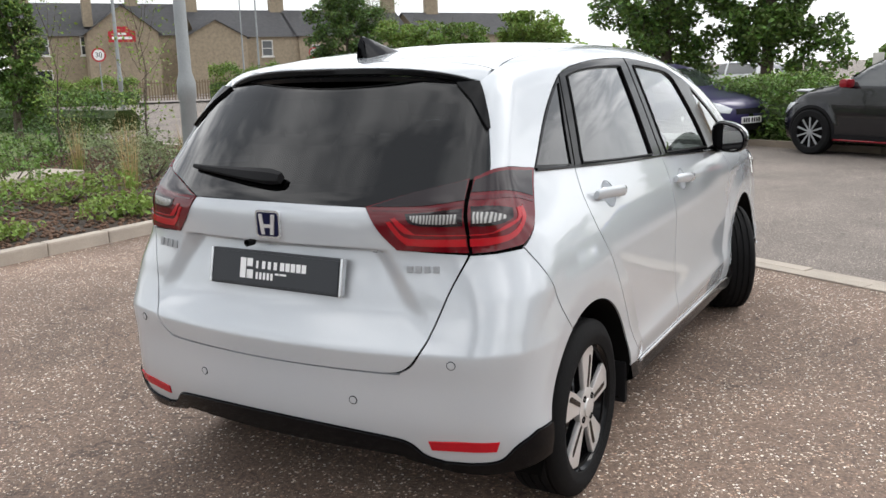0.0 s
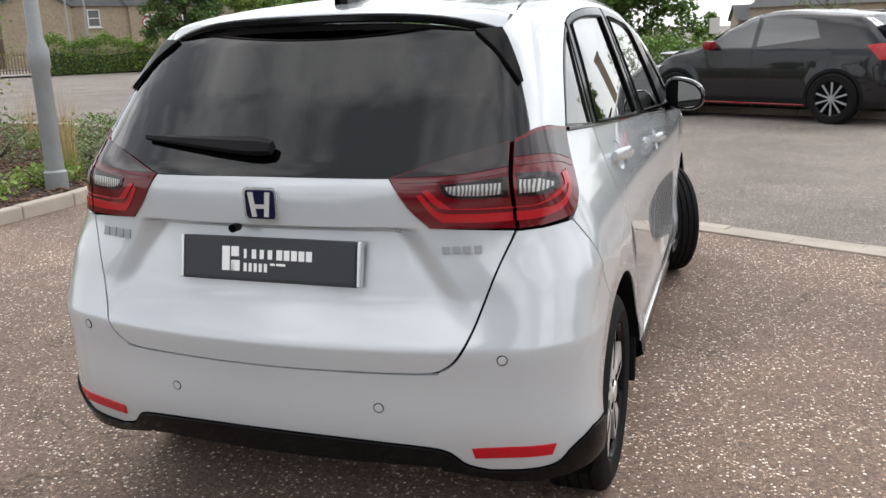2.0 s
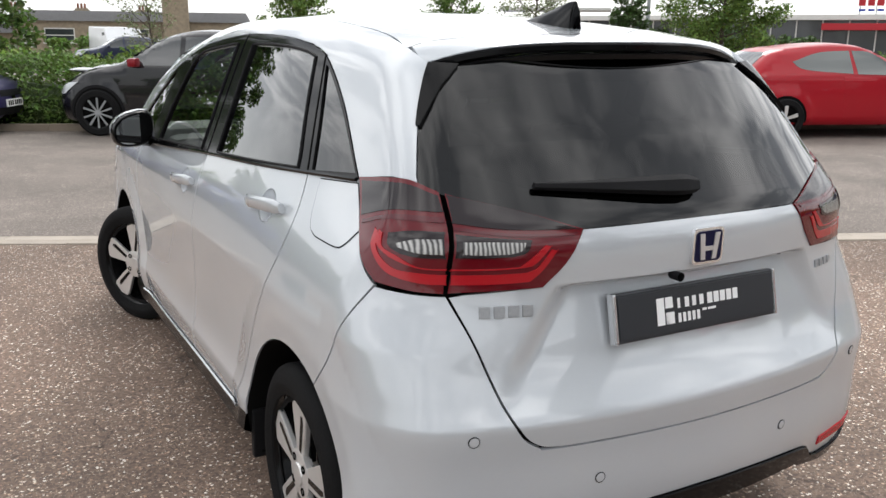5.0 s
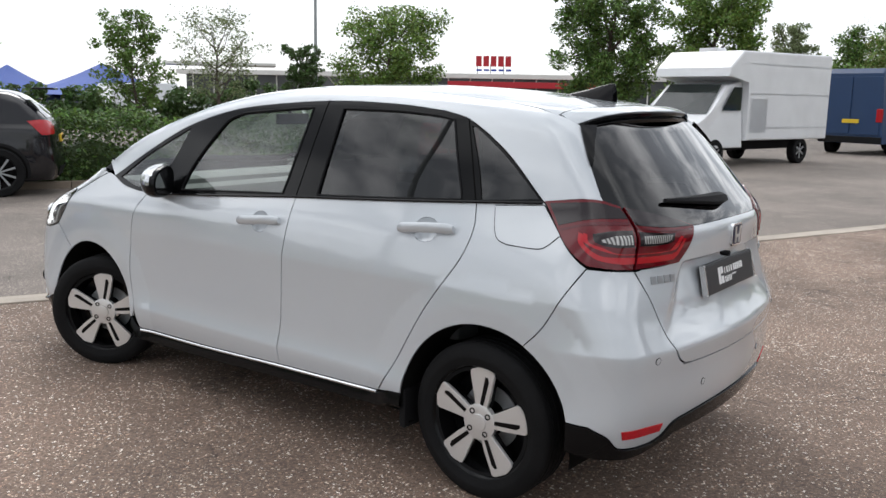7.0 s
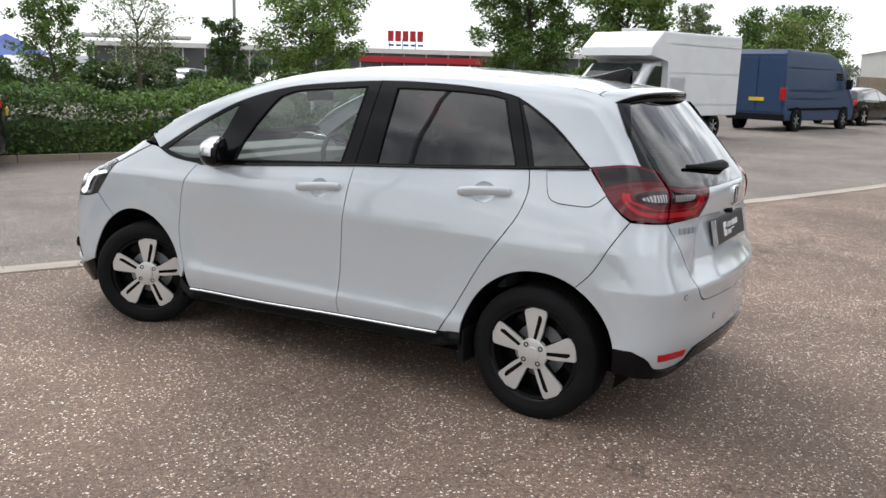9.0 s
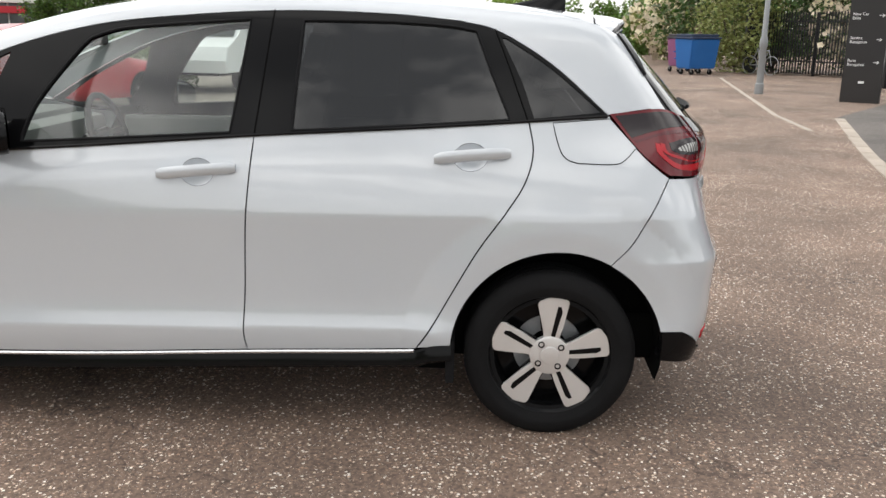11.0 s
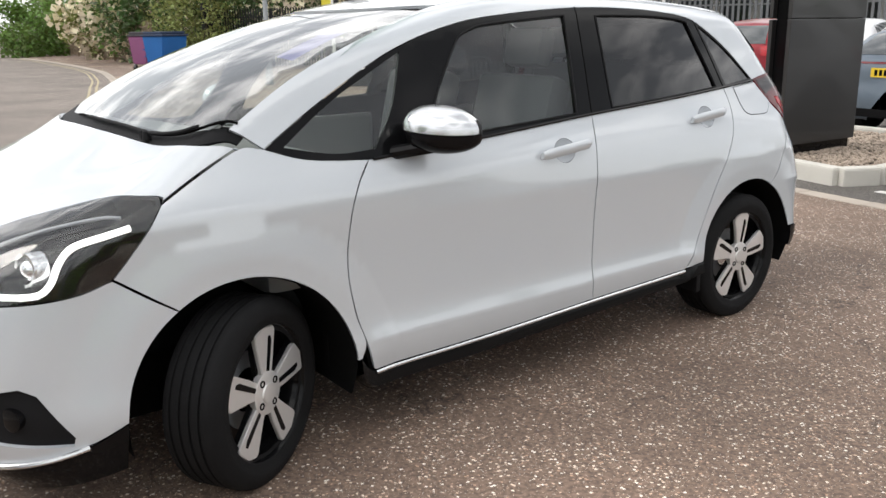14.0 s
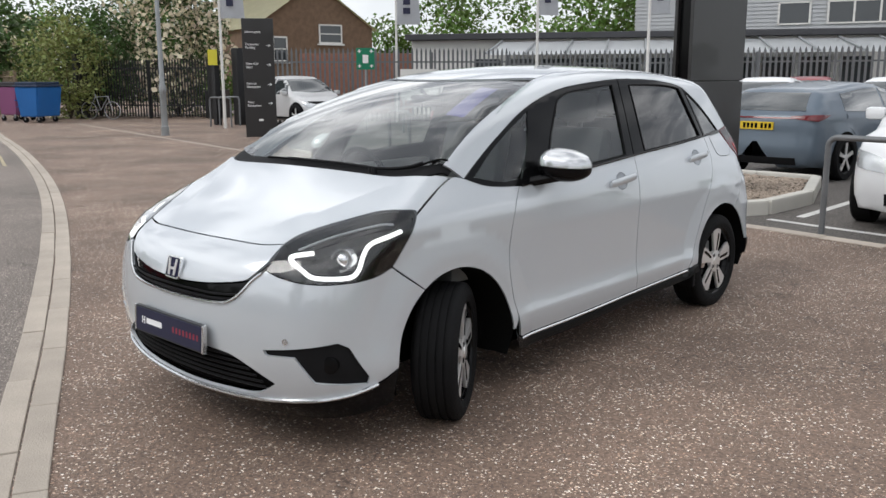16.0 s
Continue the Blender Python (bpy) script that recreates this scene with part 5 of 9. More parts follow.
for s in (-1, 1):
    c = lift(FRONT, [(.63 * s, .497)])[0]
    n = grad(c)
    rot = Matrix.Translation(Vector(c)) @ Vector(n).to_track_quat("X", "Z").to_matrix().to_4x4()
    bm = bmesh.new()
    rr = spin(bm, [(0, .013), (.002, .013), (.0025, .009)], 20)
    bm.faces.new(rr[-1])
    bmesh.ops.transform(bm, matrix=rot, verts=bm.verts)
    part("parking_sensor", bm, SATIN, front_bumper)
# headlamps
HL_TOP3 = np.concatenate([lift(FRONT, [(-.512, .757)]), lift(TOP, bend([(-.503, 1.972), (-.525, 1.90), (-.585, 1.80), (-.672, 1.67), (-.757, 1.578), (-.786, 1.517)]))])
hl_side = lift(SIDE, bend([(1.527, .936), (1.585, .862), (1.640, .80), (1.684, .752)]))
HL = np.concatenate([BOW.flat(HL_TOP3)[:-1], BOW.flat(hl_side)[:-1], np.array(bend(BOW.flat(HL_LOW3)))[:-1]])
both("headlamp_lens", panel(BOW, HL, h=.03, gap=.001, out=.001, thick=0), GLASS_LENS, car, "clear headlamp lens")
both("headlamp_housing", panel(BOW, HL, h=.025, gap=0, out=-.035, thick=0), BLACK_GLOSS, car)
both("headlamp_rim", panel(BOW, HL, h=.025, gap=.0005, out=.0, thick=.036, holes=[inset(HL, .010)]), BLACK_GLOSS, car)
LED = plain("white_running_light", (.95, .95, .92), .3, 0, 0, 0, 8, 0, 1.1)
drl3 = np.array([[-.647, 1.946, .833], [-.574, 1.992, .818], [-.590, 2.008, .800], [-.651, 2.008, .772], [-.695, 1.996, .746], [-.747, 1.947, .738], [-.789, 1.876, .737], [-.798, 1.840, .762], [-.796, 1.816, .809], [-.792, 1.791, .844], [-.794, 1.757, .863], [-.808, 1.689, .876], [-.813, 1.620, .887]])
drl = lift(BOW, BOW.flat(drl3))
for s in (1, -1):
    bm = bmesh.new()
    n = grad(drl)
    tube(bm, [Vector((np.array(q)) * (s, 1, 1)) for q in bend(drl - n * .014, 5)], .0092, 8)
    part("running_light", bm, LED, car, "lit white running light", True)
    c = lift(BOW, BOW.flat(np.array([[-.756, 1.888, .814]])))[0]
    n = grad(c)
    rot = Matrix.Translation(Vector((c - n * .03) * (s, 1, 1))) @ Vector((.35 * -s, 1, .1)).to_track_quat("X", "Z").to_matrix().to_4x4()
    bm = bmesh.new()
    spin(bm, [(-.03, .048), (.012, .046), (.012, .038), (-.01, .034)], 24)
    bmesh.ops.transform(bm, matrix=rot, verts=bm.verts)
    proj = part("projector_bezel", bm, SATIN, car, "", True)
    bm = bmesh.new()
    bmesh.ops.create_uvsphere(bm, u_segments=20, v_segments=12, radius=.033, matrix=rot @ Matrix.Translation((-.012, 0, 0)))
    part("projector_lens", bm, MIRROR, proj, "", True)
    t3 = lift(BOW, BOW.flat(np.array([[-.56, 1.95, .840], [-.62, 1.80, .885], [-.72, 1.67, .92], [-.765, 1.62, .92]])))
    bm = bmesh.new()
    tube(bm, [Vector((np.array(q)) * (s, 1, 1)) for q in bend(t3 - grad(t3) * .018, 5)], .005, 8)
    part("lamp_trim", bm, GREY_METAL, car, "", True)

# sills, arch liners, floor
for s in (1, -1):
    k = np.array([s, 1, 1])
    base = bend([(.93, .345), (.90, .30), (.865, .278)])[:-1] + bend([(.865, .278), (.344, .285), (-.20, .306), (-.70, .320), (-.796, .326)])[:-1] + bend([(-.796, .326), (-.85, .345), (-.92, .35)])
    pts = lift(SIDE, base)
    bm = bmesh.new()
    tube(bm, [Vector((q + grad(q) * .004) * k) for q in lift(SIDE, bend([(.868, .2775), (.344, .2855), (-.20, .3065), (-.70, .3205), (-.79, .326)]))], .0065, 6)
    part("sill_strip", bm, SATIN, car, "bright strip along the sill", True)
    bm = bmesh.new()
    rows = []
    for q in pts:
        f = min(1, (q[1] + .95) / .2, (.96 - q[1]) / .2)
        rows.append([bm.verts.new(Vector(v) * 1) for v in (q * k, (q + (-.004, 0, -.012)) * k, (q + (-.010, 0, -.052)) * k, (q + (.03, 0, -.074)) * k, (q + (.25, 0, -.06)) * k)])
    for u, v in zip(rows, rows[1:]):
        for i in range(4):
            bm.faces.new((u[i], u[i + 1], v[i + 1], v[i]))
    part("side_skirt", bm, BLACK_GLOSS, car, "black side skirt", True)
    for c, z, r, nm in ((*R_ARCH, "r"), (*F_ARCH, "f")):
        bm = bmesh.new()
        u0 = None
        for a in np.linspace(-15, 195, 28):
            y, zz = c + r * math.cos(radians(a)), z + r * math.sin(radians(a))
            e = lift(SIDE, [(y, max(zz, .22))])[0]
            x = e[0] + .004
            u = [bm.verts.new(v) for v in ((x * s, y, zz), ((x + .012) * s, c + (r - .004) * math.cos(radians(a)), z + (r - .004) * math.sin(radians(a))), (-.50 * s, c + (r + .01) * math.cos(radians(a)), z + (r + .01) * math.sin(radians(a))))]
            if u0:
                for i in range(2):
                    bm.faces.new((u0[i], u0[i + 1], u[i + 1], u[i]))
            u0 = u
        part("wheel_arch_liner", bm, SEAM, car, "", True)
    for y0, y1, z0 in ((-.93, -.80, .20),):
        bm = bmesh.new()
        box(bm, min(-.835 * s, -.66 * s), max(-.835 * s, -.66 * s), y0, y1 if y0 > 0 else y0 + .03, z0, .36, .006)
        part("mud_flap", bm, BLACK_MATT, car)
bm = bmesh.new()
box(bm, -.70, .70, -.90, .94, .20, .27, .01)
box(bm, -.49, .49, -1.72, -.88, .24, .32, .01)
box(bm, -.49, .49, .93, 2.0, .19, .40, .01)
box(bm, -.60, .60, -1.80, -1.70, .31, .42, .01)
part("underbody", bm, SEAM, car)
# inner skins behind the gaps
skins = [panel(SIDE, inset(loop(A_GAP, [(.865, .285), (-.200, .313)], [(-.200, .313), (-.796, .333)], C_GAP, BELT_R, BELT_F), -.012), h=.06, out=-.016, thick=0),
         panel(SIDE, inset(loop([(-1.12, 1.10), (-1.14, .92), (-1.0, .72)], [(-1.0, .72), (-1.35, .72), (-1.53, .70), (-1.62, .82), (-1.69, .935)], [(-1.69, .935), (-1.60, 1.0), (-1.40, 1.12)], [(-1.40, 1.12), (-1.12, 1.10)]), 0), h=.05, out=-.016, thick=0)]
inner = joined(*skins, *[mirrored(q) for q in skins], panel(REAR, inset(loop([(-.70, .95), (-.62, .62), (-.45, .54)], [(-.45, .54), (.45, .54)], [(.45, .54), (.62, .62), (.70, .95)], [(.70, .95), (.60, 1.10), (.35, 1.04), (-.35, 1.04), (-.60, 1.10), (-.70, .95)]), 0), h=.06, out=-.018, thick=0),
               panel(TOP, loop([(-.60, 1.9), (-.70, 1.6), (-.71, 1.40)], [(-.71, 1.40), (0, 1.46), (.71, 1.40)], [(.71, 1.40), (.70, 1.6), (.60, 1.9)], [(.60, 1.9), (0, 2.06), (-.60, 1.9)]), h=.07, out=-.018, thick=0),
               panel(FRONT, loop([(-.55, .86), (-.60, .60), (-.62, .3)], [(-.62, .3), (.62, .3)], [(.62, .3), (.60, .60), (.55, .86)], [(.55, .86), (-.55, .86)]), h=.06, out=-.045, thick=0))
sheet("inner_shell", inner, SEAM, car)

# door handles, mirrors
for (y0, y1, z0, z1), pair in zip(((.086, -.182, .931, .955), (-.852, -1.110, .992, 1.012)), doors):
    for s, door in zip((1, -1), pair):
        a, b = lift(SIDE, [(y0, z0 - .003), (y1, z1 - .003)])
        n = grad((a + b) / 2)
        bm = bmesh.new()
        pts = [a + (b - a) * t + n * (.012 + .020 * math.sin(math.pi * min(1, max(0, t))) ** .5) for t in np.linspace(0, 1, 13)]
        ring0 = None
        up = np.array([0, (b - a)[2] * 0, 1.0])
        for i, q in enumerate(pts):
            w = .0205 if 0 < i < 12 else .014
            ring = [bm.verts.new((q + n * (.011 * math.cos(t)) + up * w * math.sin(t)) * (s, 1, 1)) for t in np.linspace(0, 2 * math.pi, 10, endpoint=False)]
            if ring0:
                for k in range(10):
                    bm.faces.new((ring0[k], ring0[(k + 1) % 10], ring[(k + 1) % 10], ring[k]))
            else:
                bm.faces.new(ring)
            ring0 = ring
        bm.faces.new(ring0)
        part("door_handle", bm, PAINT, door, "", True)
        bm = bmesh.new()
        c = CUPS[0] if door in doors[0] else CUPS[1]
        bowl = []
        for f in (1.03, .97, .85, .65, .4, .15):
            q3 = lift(SIDE, np.array(c[:2]) + (cup(c) - c[:2]) * f)
            bowl.append([bm.verts.new(v * (s, 1, 1)) for v in q3 - grad(q3) * (.0015 + .0125 * max(0, 1 - f * f) ** .7)])
        for u, v in zip(bowl, bowl[1:]):
            for i in range(36):
                bm.faces.new((u[i], u[(i + 1) % 36], v[(i + 1) % 36], v[i]))
        bm.faces.new(bowl[-1])
        part("handle_recess", bm, PAINT, door, "", True)
for s in (-1, 1):
    at = Vector((s * .884, .597, 1.074))

    def housing(grow):
        bm = bmesh.new()
        bmesh.ops.create_uvsphere(bm, u_segments=36, v_segments=22, radius=1)
        keep = []
        for v in bm.verts:
            x, y, z = (math.copysign(abs(q) ** e, q) for q, e in zip(v.co, (.80, 1.0, .80)))
            y = max(y, -.46)
            keep.append((y, z))
            v.co = at + Vector((x * .097 * grow, y * .104 * grow - s * x * .050, z * .077 * grow * (1 - .12 * x * s) - .010 * x * s))
        return bm, keep

    bm, _ = housing(1)
    shell = part("door_mirror", bm, BLACK_GLOSS, car, "black door mirror with a brushed silver cap", True)
    cap, keep = housing(1.03)
    cap.verts.index_update()
    bmesh.ops.delete(cap, geom=[f for f in cap.faces if any(keep[v.index][1] < -.12 or keep[v.index][0] < -.30 for v in f.verts)], context="FACES")
    part("mirror_cap", cap, SATIN, shell, "brushed silver cap", True)
    bm = bmesh.new()
    bmesh.ops.create_circle(bm, cap_ends=True, segments=36, radius=1, matrix=Matrix.Identity(4))
    for v in bm.verts:
        x, z = (math.copysign(abs(q) ** .8, q) for q in (v.co.x, v.co.y))
        v.co = at + Vector((x * .080, -.0495 - s * x * .046, z * .060 * (1 - .12 * x * s) - .010 * x * s))
    part("mirror_face", bm, MIRROR, shell)
    bm = bmesh.new()
    tube(bm, [(s * .765, .735, .998), (s * .80, .715, 1.006), (s * .84, .675, 1.016), (s * .875, .635, 1.024)], .024, 10)
    part("mirror_arm", bm, BLACK_GLOSS, shell, "", True)

# wheels
def alloy_wheel(at, steer, s):
    """s: -1 for a wheel on the left of the car, 1 on the right."""
    hub = new("wheel")
    hub.parent = car
    hub.empty_display_size = .05
    hub.matrix_basis = pose(*at, 0, 0, steer + (0 if s < 0 else 180))
    tagged(hub, "five-spoke machined alloy wheel")
    w, r, rr = .0925, .304, .216
    bm = bmesh.new()
    prof = [(w - .01, rr), (w + .005, rr + .03), (w + .008, r * .84), (w - .004, r * .94), (w - .014, r * .985), (w - .026, r)]
    for x in (.050, .017, -.017, -.050):
        prof += [(x + .005, r), (x + .004, r - .007), (x - .004, r - .007), (x - .005, r)]
    prof += [(-w + .026, r), (-w + .014, r * .985), (-w + .004, r * .94), (-w - .008, r * .84), (-w - .006, rr + .03), (-w + .002, rr + .004), (-w + .018, rr - .004), (-w + .018, rr - .02)]
    spin(bm, prof, 72)
    part("tyre", bm, RUBBER, hub, "black grooved tyre", True)
    bm = bmesh.new()
    spin(bm, [(-w + .004, rr + .006), (-w + .010, rr - .002), (-w + .030, rr - .012), (0, rr - .035), (.06, rr - .04)], 56)
    rg = spin(bm, [(.0, rr - .03), (.0, .06)], 56)
    part("rim_barrel", bm, BLACK_GLOSS, hub, "gloss black rim", True)
    face = -w + .012
    rot = Matrix(((0, 0, -1, 0), (1, 0, 0, 0), (0, 1, 0, 0), (0, 0, 0, 1)))
    for k in range(5):
        a = Matrix.Translation((face, 0, 0)) @ Matrix.Rotation(radians(72 * k + 8), 4, "X") @ rot
        outline = [(-.021, .050), (-.030, .110), (-.036, .200), (-.028, .210), (.030, .213), (.070, .190), (.072, .176), (.034, .075), (.030, .050)]
        bm = bmesh.new()
        slab(bm, outline[::-1], -.016, .0, a)
        bmesh.ops.bevel(bm, geom=[e for e in bm.edges if all(len(f.verts) > 4 or 1 for f in e.link_faces)], offset=.0025, segments=2, affect="EDGES")
        part("spoke", bm, SILVER, hub, "", True)
        bm = bmesh.new()
        slab(bm, [(-.007, .068), (-.017, .165), (-.010, .182), (.002, .182), (.008, .072)][::-1], -.002, .0012, a)
        part("spoke_slot", bm, BLACK_GLOSS, hub)
        bm = bmesh.new()
        slab(bm, [(-.030, .05), (.034, .05), (.074, .190), (-.034, .206)], -.034, -.0165, a)
        part("spoke_back", bm, BLACK_GLOSS, hub)
    bm = bmesh.new()
    rg = spin(bm, [(face + .02, .070), (face - .001, .070), (face - .003, .064), (face - .004, .034), (face - .009, .032), (face - .010, .026)], 36)
    bm.faces.new(rg[-1])
    part("hub_cap", bm, SILVER, hub, "", True)
    for k in range(4):
        q = Matrix.Rotation(radians(90 * k + 45 + 8), 4, "X")
        bm = bmesh.new()
        rg = spin(bm, [(face + .004, .0115), (face - .0065, .0115), (face - .0065, .008), (face - .003, .007)], 16, "x", (0, .050, 0))
        bm.faces.new(rg[-1])
        bmesh.ops.transform(bm, matrix=q, verts=bm.verts)
        part("wheel_nut", bm, SEAM, hub, "", True)
    bm = bmesh.new()
    spin(bm, [(.005, .125), (-.005, .125)], 40)
    rg = spin(bm, [(-.005, .125), (-.005, .07)], 40)
    part("brake_disc", bm, GREY_METAL, hub, "", True)
    return hub


for x, y, st in ((-1, -1.268, 0), (1, -1.268, 0), (-1, 1.300, 31), (1, 1.300, 27)):
    alloy_wheel((x * (.724 if y < 0 else .750), y, .304), st, x)

# cabin
bm = bmesh.new()
box(bm, -.66, .66, .86, 1.16, .55, 1.0, .05)
box(bm, -.66, .66, 1.0, 1.36, .70, 1.035, .05)
part("dashboard", bm, DASH, car, "", True)
bm = bmesh.new()
rr = []
for k in range(32):
    a = 2 * math.pi * k / 32
    rr.append(Vector((.37 + .18 * math.cos(a), .74 + .05 * math.sin(a), .93 + .17 * math.sin(a))))
tube(bm, rr + rr[:1], .016, 8)
rod(bm, (.37, .74, .93), (.37, .92, .86), .03)
box(bm, .20, .54, .735, .75, .915, .94, .004)
part("steering_wheel", bm, BLACK_MATT, car, "", True)


def seat(x, y, z, w, back):
    bm = bmesh.new()
    box(bm, x - w, x + w, y - .24, y + .27, z - .10, z + .06, .05)
    a = Matrix.Translation((x, y - .22, z + .02)) @ Matrix.Rotation(radians(back), 4, "X")
    box(bm, -w, w, -.06, .06, 0, .60, .05, a)
    st = part("seat", bm, CLOTH, car, "", True)
    bm = bmesh.new()
    box(bm, -.115, .115, -.045, .05, .63, .80, .04, a)
    rod(bm, a @ Vector((-.05, 0, .58)), a @ Vector((-.05, 0, .66)), .007), rod(bm, a @ Vector((.05, 0, .58)), a @ Vector((.05, 0, .66)), .007)
    part("headrest", bm, CLOTH, st, "", True)


seat(-.36, .12, .60, .24, 14), seat(.36, .12, .60, .24, 14)
for x in (-.42, 0, .42):
    seat(x, -.80, .62, .21, 20)
bm = bmesh.new()
box(bm, -.66, .66, -1.70, .95, .24, .42, .02)
box(bm, -.60, .60, -1.74, -1.10, .40, .62, .02)
part("cabin_floor", bm, SEAM, car)
sheet("headlining", panel(TOP, loop([(-.48, -1.38), (-.46, -.3), (-.48, .40)], [(-.48, .40), (.48, .40)], [(.48, .40), (.46, -.3), (.48, -1.38)], [(.48, -1.38), (-.48, -1.38)]), h=.08, out=-.025, thick=0), IVORY, car)
bm = bmesh.new()
box(bm, -.115, .115, .60, .625, 1.335, 1.395, .01)
rod(bm, (0, .62, 1.39), (0, .66, 1.42), .01)
part("rear_view_mirror", bm, BLACK_MATT, car, "", True)
for s in (-1, 1):
    for y0, y1 in ((.80, -.15), (-.28, -.84)):
        bm = bmesh.new()
        box(bm, min(s * .70, s * .735), max(s * .70, s * .735), y1, y0, .42, .98, .02)
        part("door_lining", bm, DASH, car)
sash = panel(SCREEN, SCREEN.flat(lift(TOP, [(-.47, .60), (-.36, .60), (-.46, .98), (-.57, .98)])), h=.05, gap=0, out=-.012, thick=0)
sheet("windscreen_sash", sash, PURPLE, car, "violet sales sash inside the windscreen")
# windscreen wipers
for path, hub in (([(.34, 1.424), (.10, 1.432), (-.14, 1.432), (-.43, 1.424)], 3), ([(-.45, 1.424), (-.56, 1.402), (-.65, 1.358), (-.715, 1.255)], 0)):
    line = lift(TOP, bend(path, 5))
    bm = bmesh.new()
    tube(bm, [q + np.array((0, .006, .011)) for q in (line[4:] if hub else line[:12])], .006, 8)
    a = line[-1 if hub else 0]
    rod(bm, a + np.array((0, .008, -.012)), a + np.array((0, .008, .016)), .014, .011, 12)
    wiper = part("front_wiper", bm, BLACK_MATT, car, "black windscreen wiper", True)
    bm = bmesh.new()
    tube(bm, [q + np.array((0, -.010, .006)) for q in line], .0048, 6)
    part("wiper_blade", bm, SEAM, wiper, "", True)

# ---- plants ----
def leaf_mat(name, color, vary=.35, trans=.25):
    m, n, l, p = nodes_of(name)
    geo, hsv = n.new("ShaderNodeNewGeometry"), n.new("ShaderNodeHueSaturation")
    hsv.inputs["Color"].default_value = (*color, 1)
    r1, r2 = n.new("ShaderNodeMapRange"), n.new("ShaderNodeMapRange")
    r1.inputs["To Min"].default_value, r1.inputs["To Max"].default_value = 1 - vary, 1 + vary * 1.3
    r2.inputs["To Min"].default_value, r2.inputs["To Max"].default_value = .48, .525
    l.new(geo.outputs["Random Per Island"], r1.inputs["Value"]), l.new(geo.outputs["Random Per Island"], r2.inputs["Value"])
    l.new(r1.outputs["Result"], hsv.inputs["Value"]), l.new(r2.outputs["Result"], hsv.inputs["Hue"])
    l.new(hsv.outputs["Color"], p.inputs["Base Color"])
    p.inputs["Roughness"].default_value = .55
    tl, mx = n.new("ShaderNodeBsdfTranslucent"), n.new("ShaderNodeMixShader")
    l.new(hsv.outputs["Color"], tl.inputs["Color"])
    mx.inputs["Fac"].default_value = trans
    l.new(p.outputs[0], mx.inputs[1]), l.new(tl.outputs[0], mx.inputs[2])
    l.new(mx.outputs[0], n["Material Output"].inputs["Surface"])
    return m


LEAF = leaf_mat("green_leaves", (.115, .185, .036), .48)
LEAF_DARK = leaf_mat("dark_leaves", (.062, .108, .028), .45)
LEAF_FRESH = leaf_mat("fresh_leaves", (.19, .265, .050), .42)
LEAF_YELLOW = leaf_mat("variegated_leaves", (.22, .24, .075))
LEAF_PALE = leaf_mat("grey_green_leaves", (.18, .215, .10))
BLOSSOM = leaf_mat("cream_blossom", (.78, .68, .52), .2)
STRAW = leaf_mat("dry_grass", (.42, .30, .15), .3)
BARK = plain("tree_bark", (.085, .066, .050), .9, 0, 0, .4, 18, .6)


def leaves(name, centres, size, material, parent, up=.35, kind="", jitter=1.0, aspect=.62):
    """Many small pointed leaves: each one a folded quad, turned its own way."""
    n = len(centres)
    d = rng.normal(size=(n, 3))
    d[:, 2] = np.abs(d[:, 2]) + up
    d /= np.linalg.norm(d, axis=1, keepdims=True)
    a = np.cross(d, rng.normal(size=(n, 3)))
    a /= np.linalg.norm(a, axis=1, keepdims=True) + 1e-9
    b = np.cross(d, a)
    s = (size * rng.uniform(.6, 1.35, (n, 1)))
    c = np.asarray(centres)
    v = np.stack([c - a * s, c - b * s * aspect + d * s * .15, c + a * s, c + b * s * aspect + d * s * .15], 1).reshape(-1, 3)
    f = (np.array([[0, 1, 2, 3]]) + 4 * np.arange(n)[:, None])
    ob = mesh_ob(name, v, f, material, parent, "", None, False)
    if kind:
        ob["kind"] = kind
    return ob


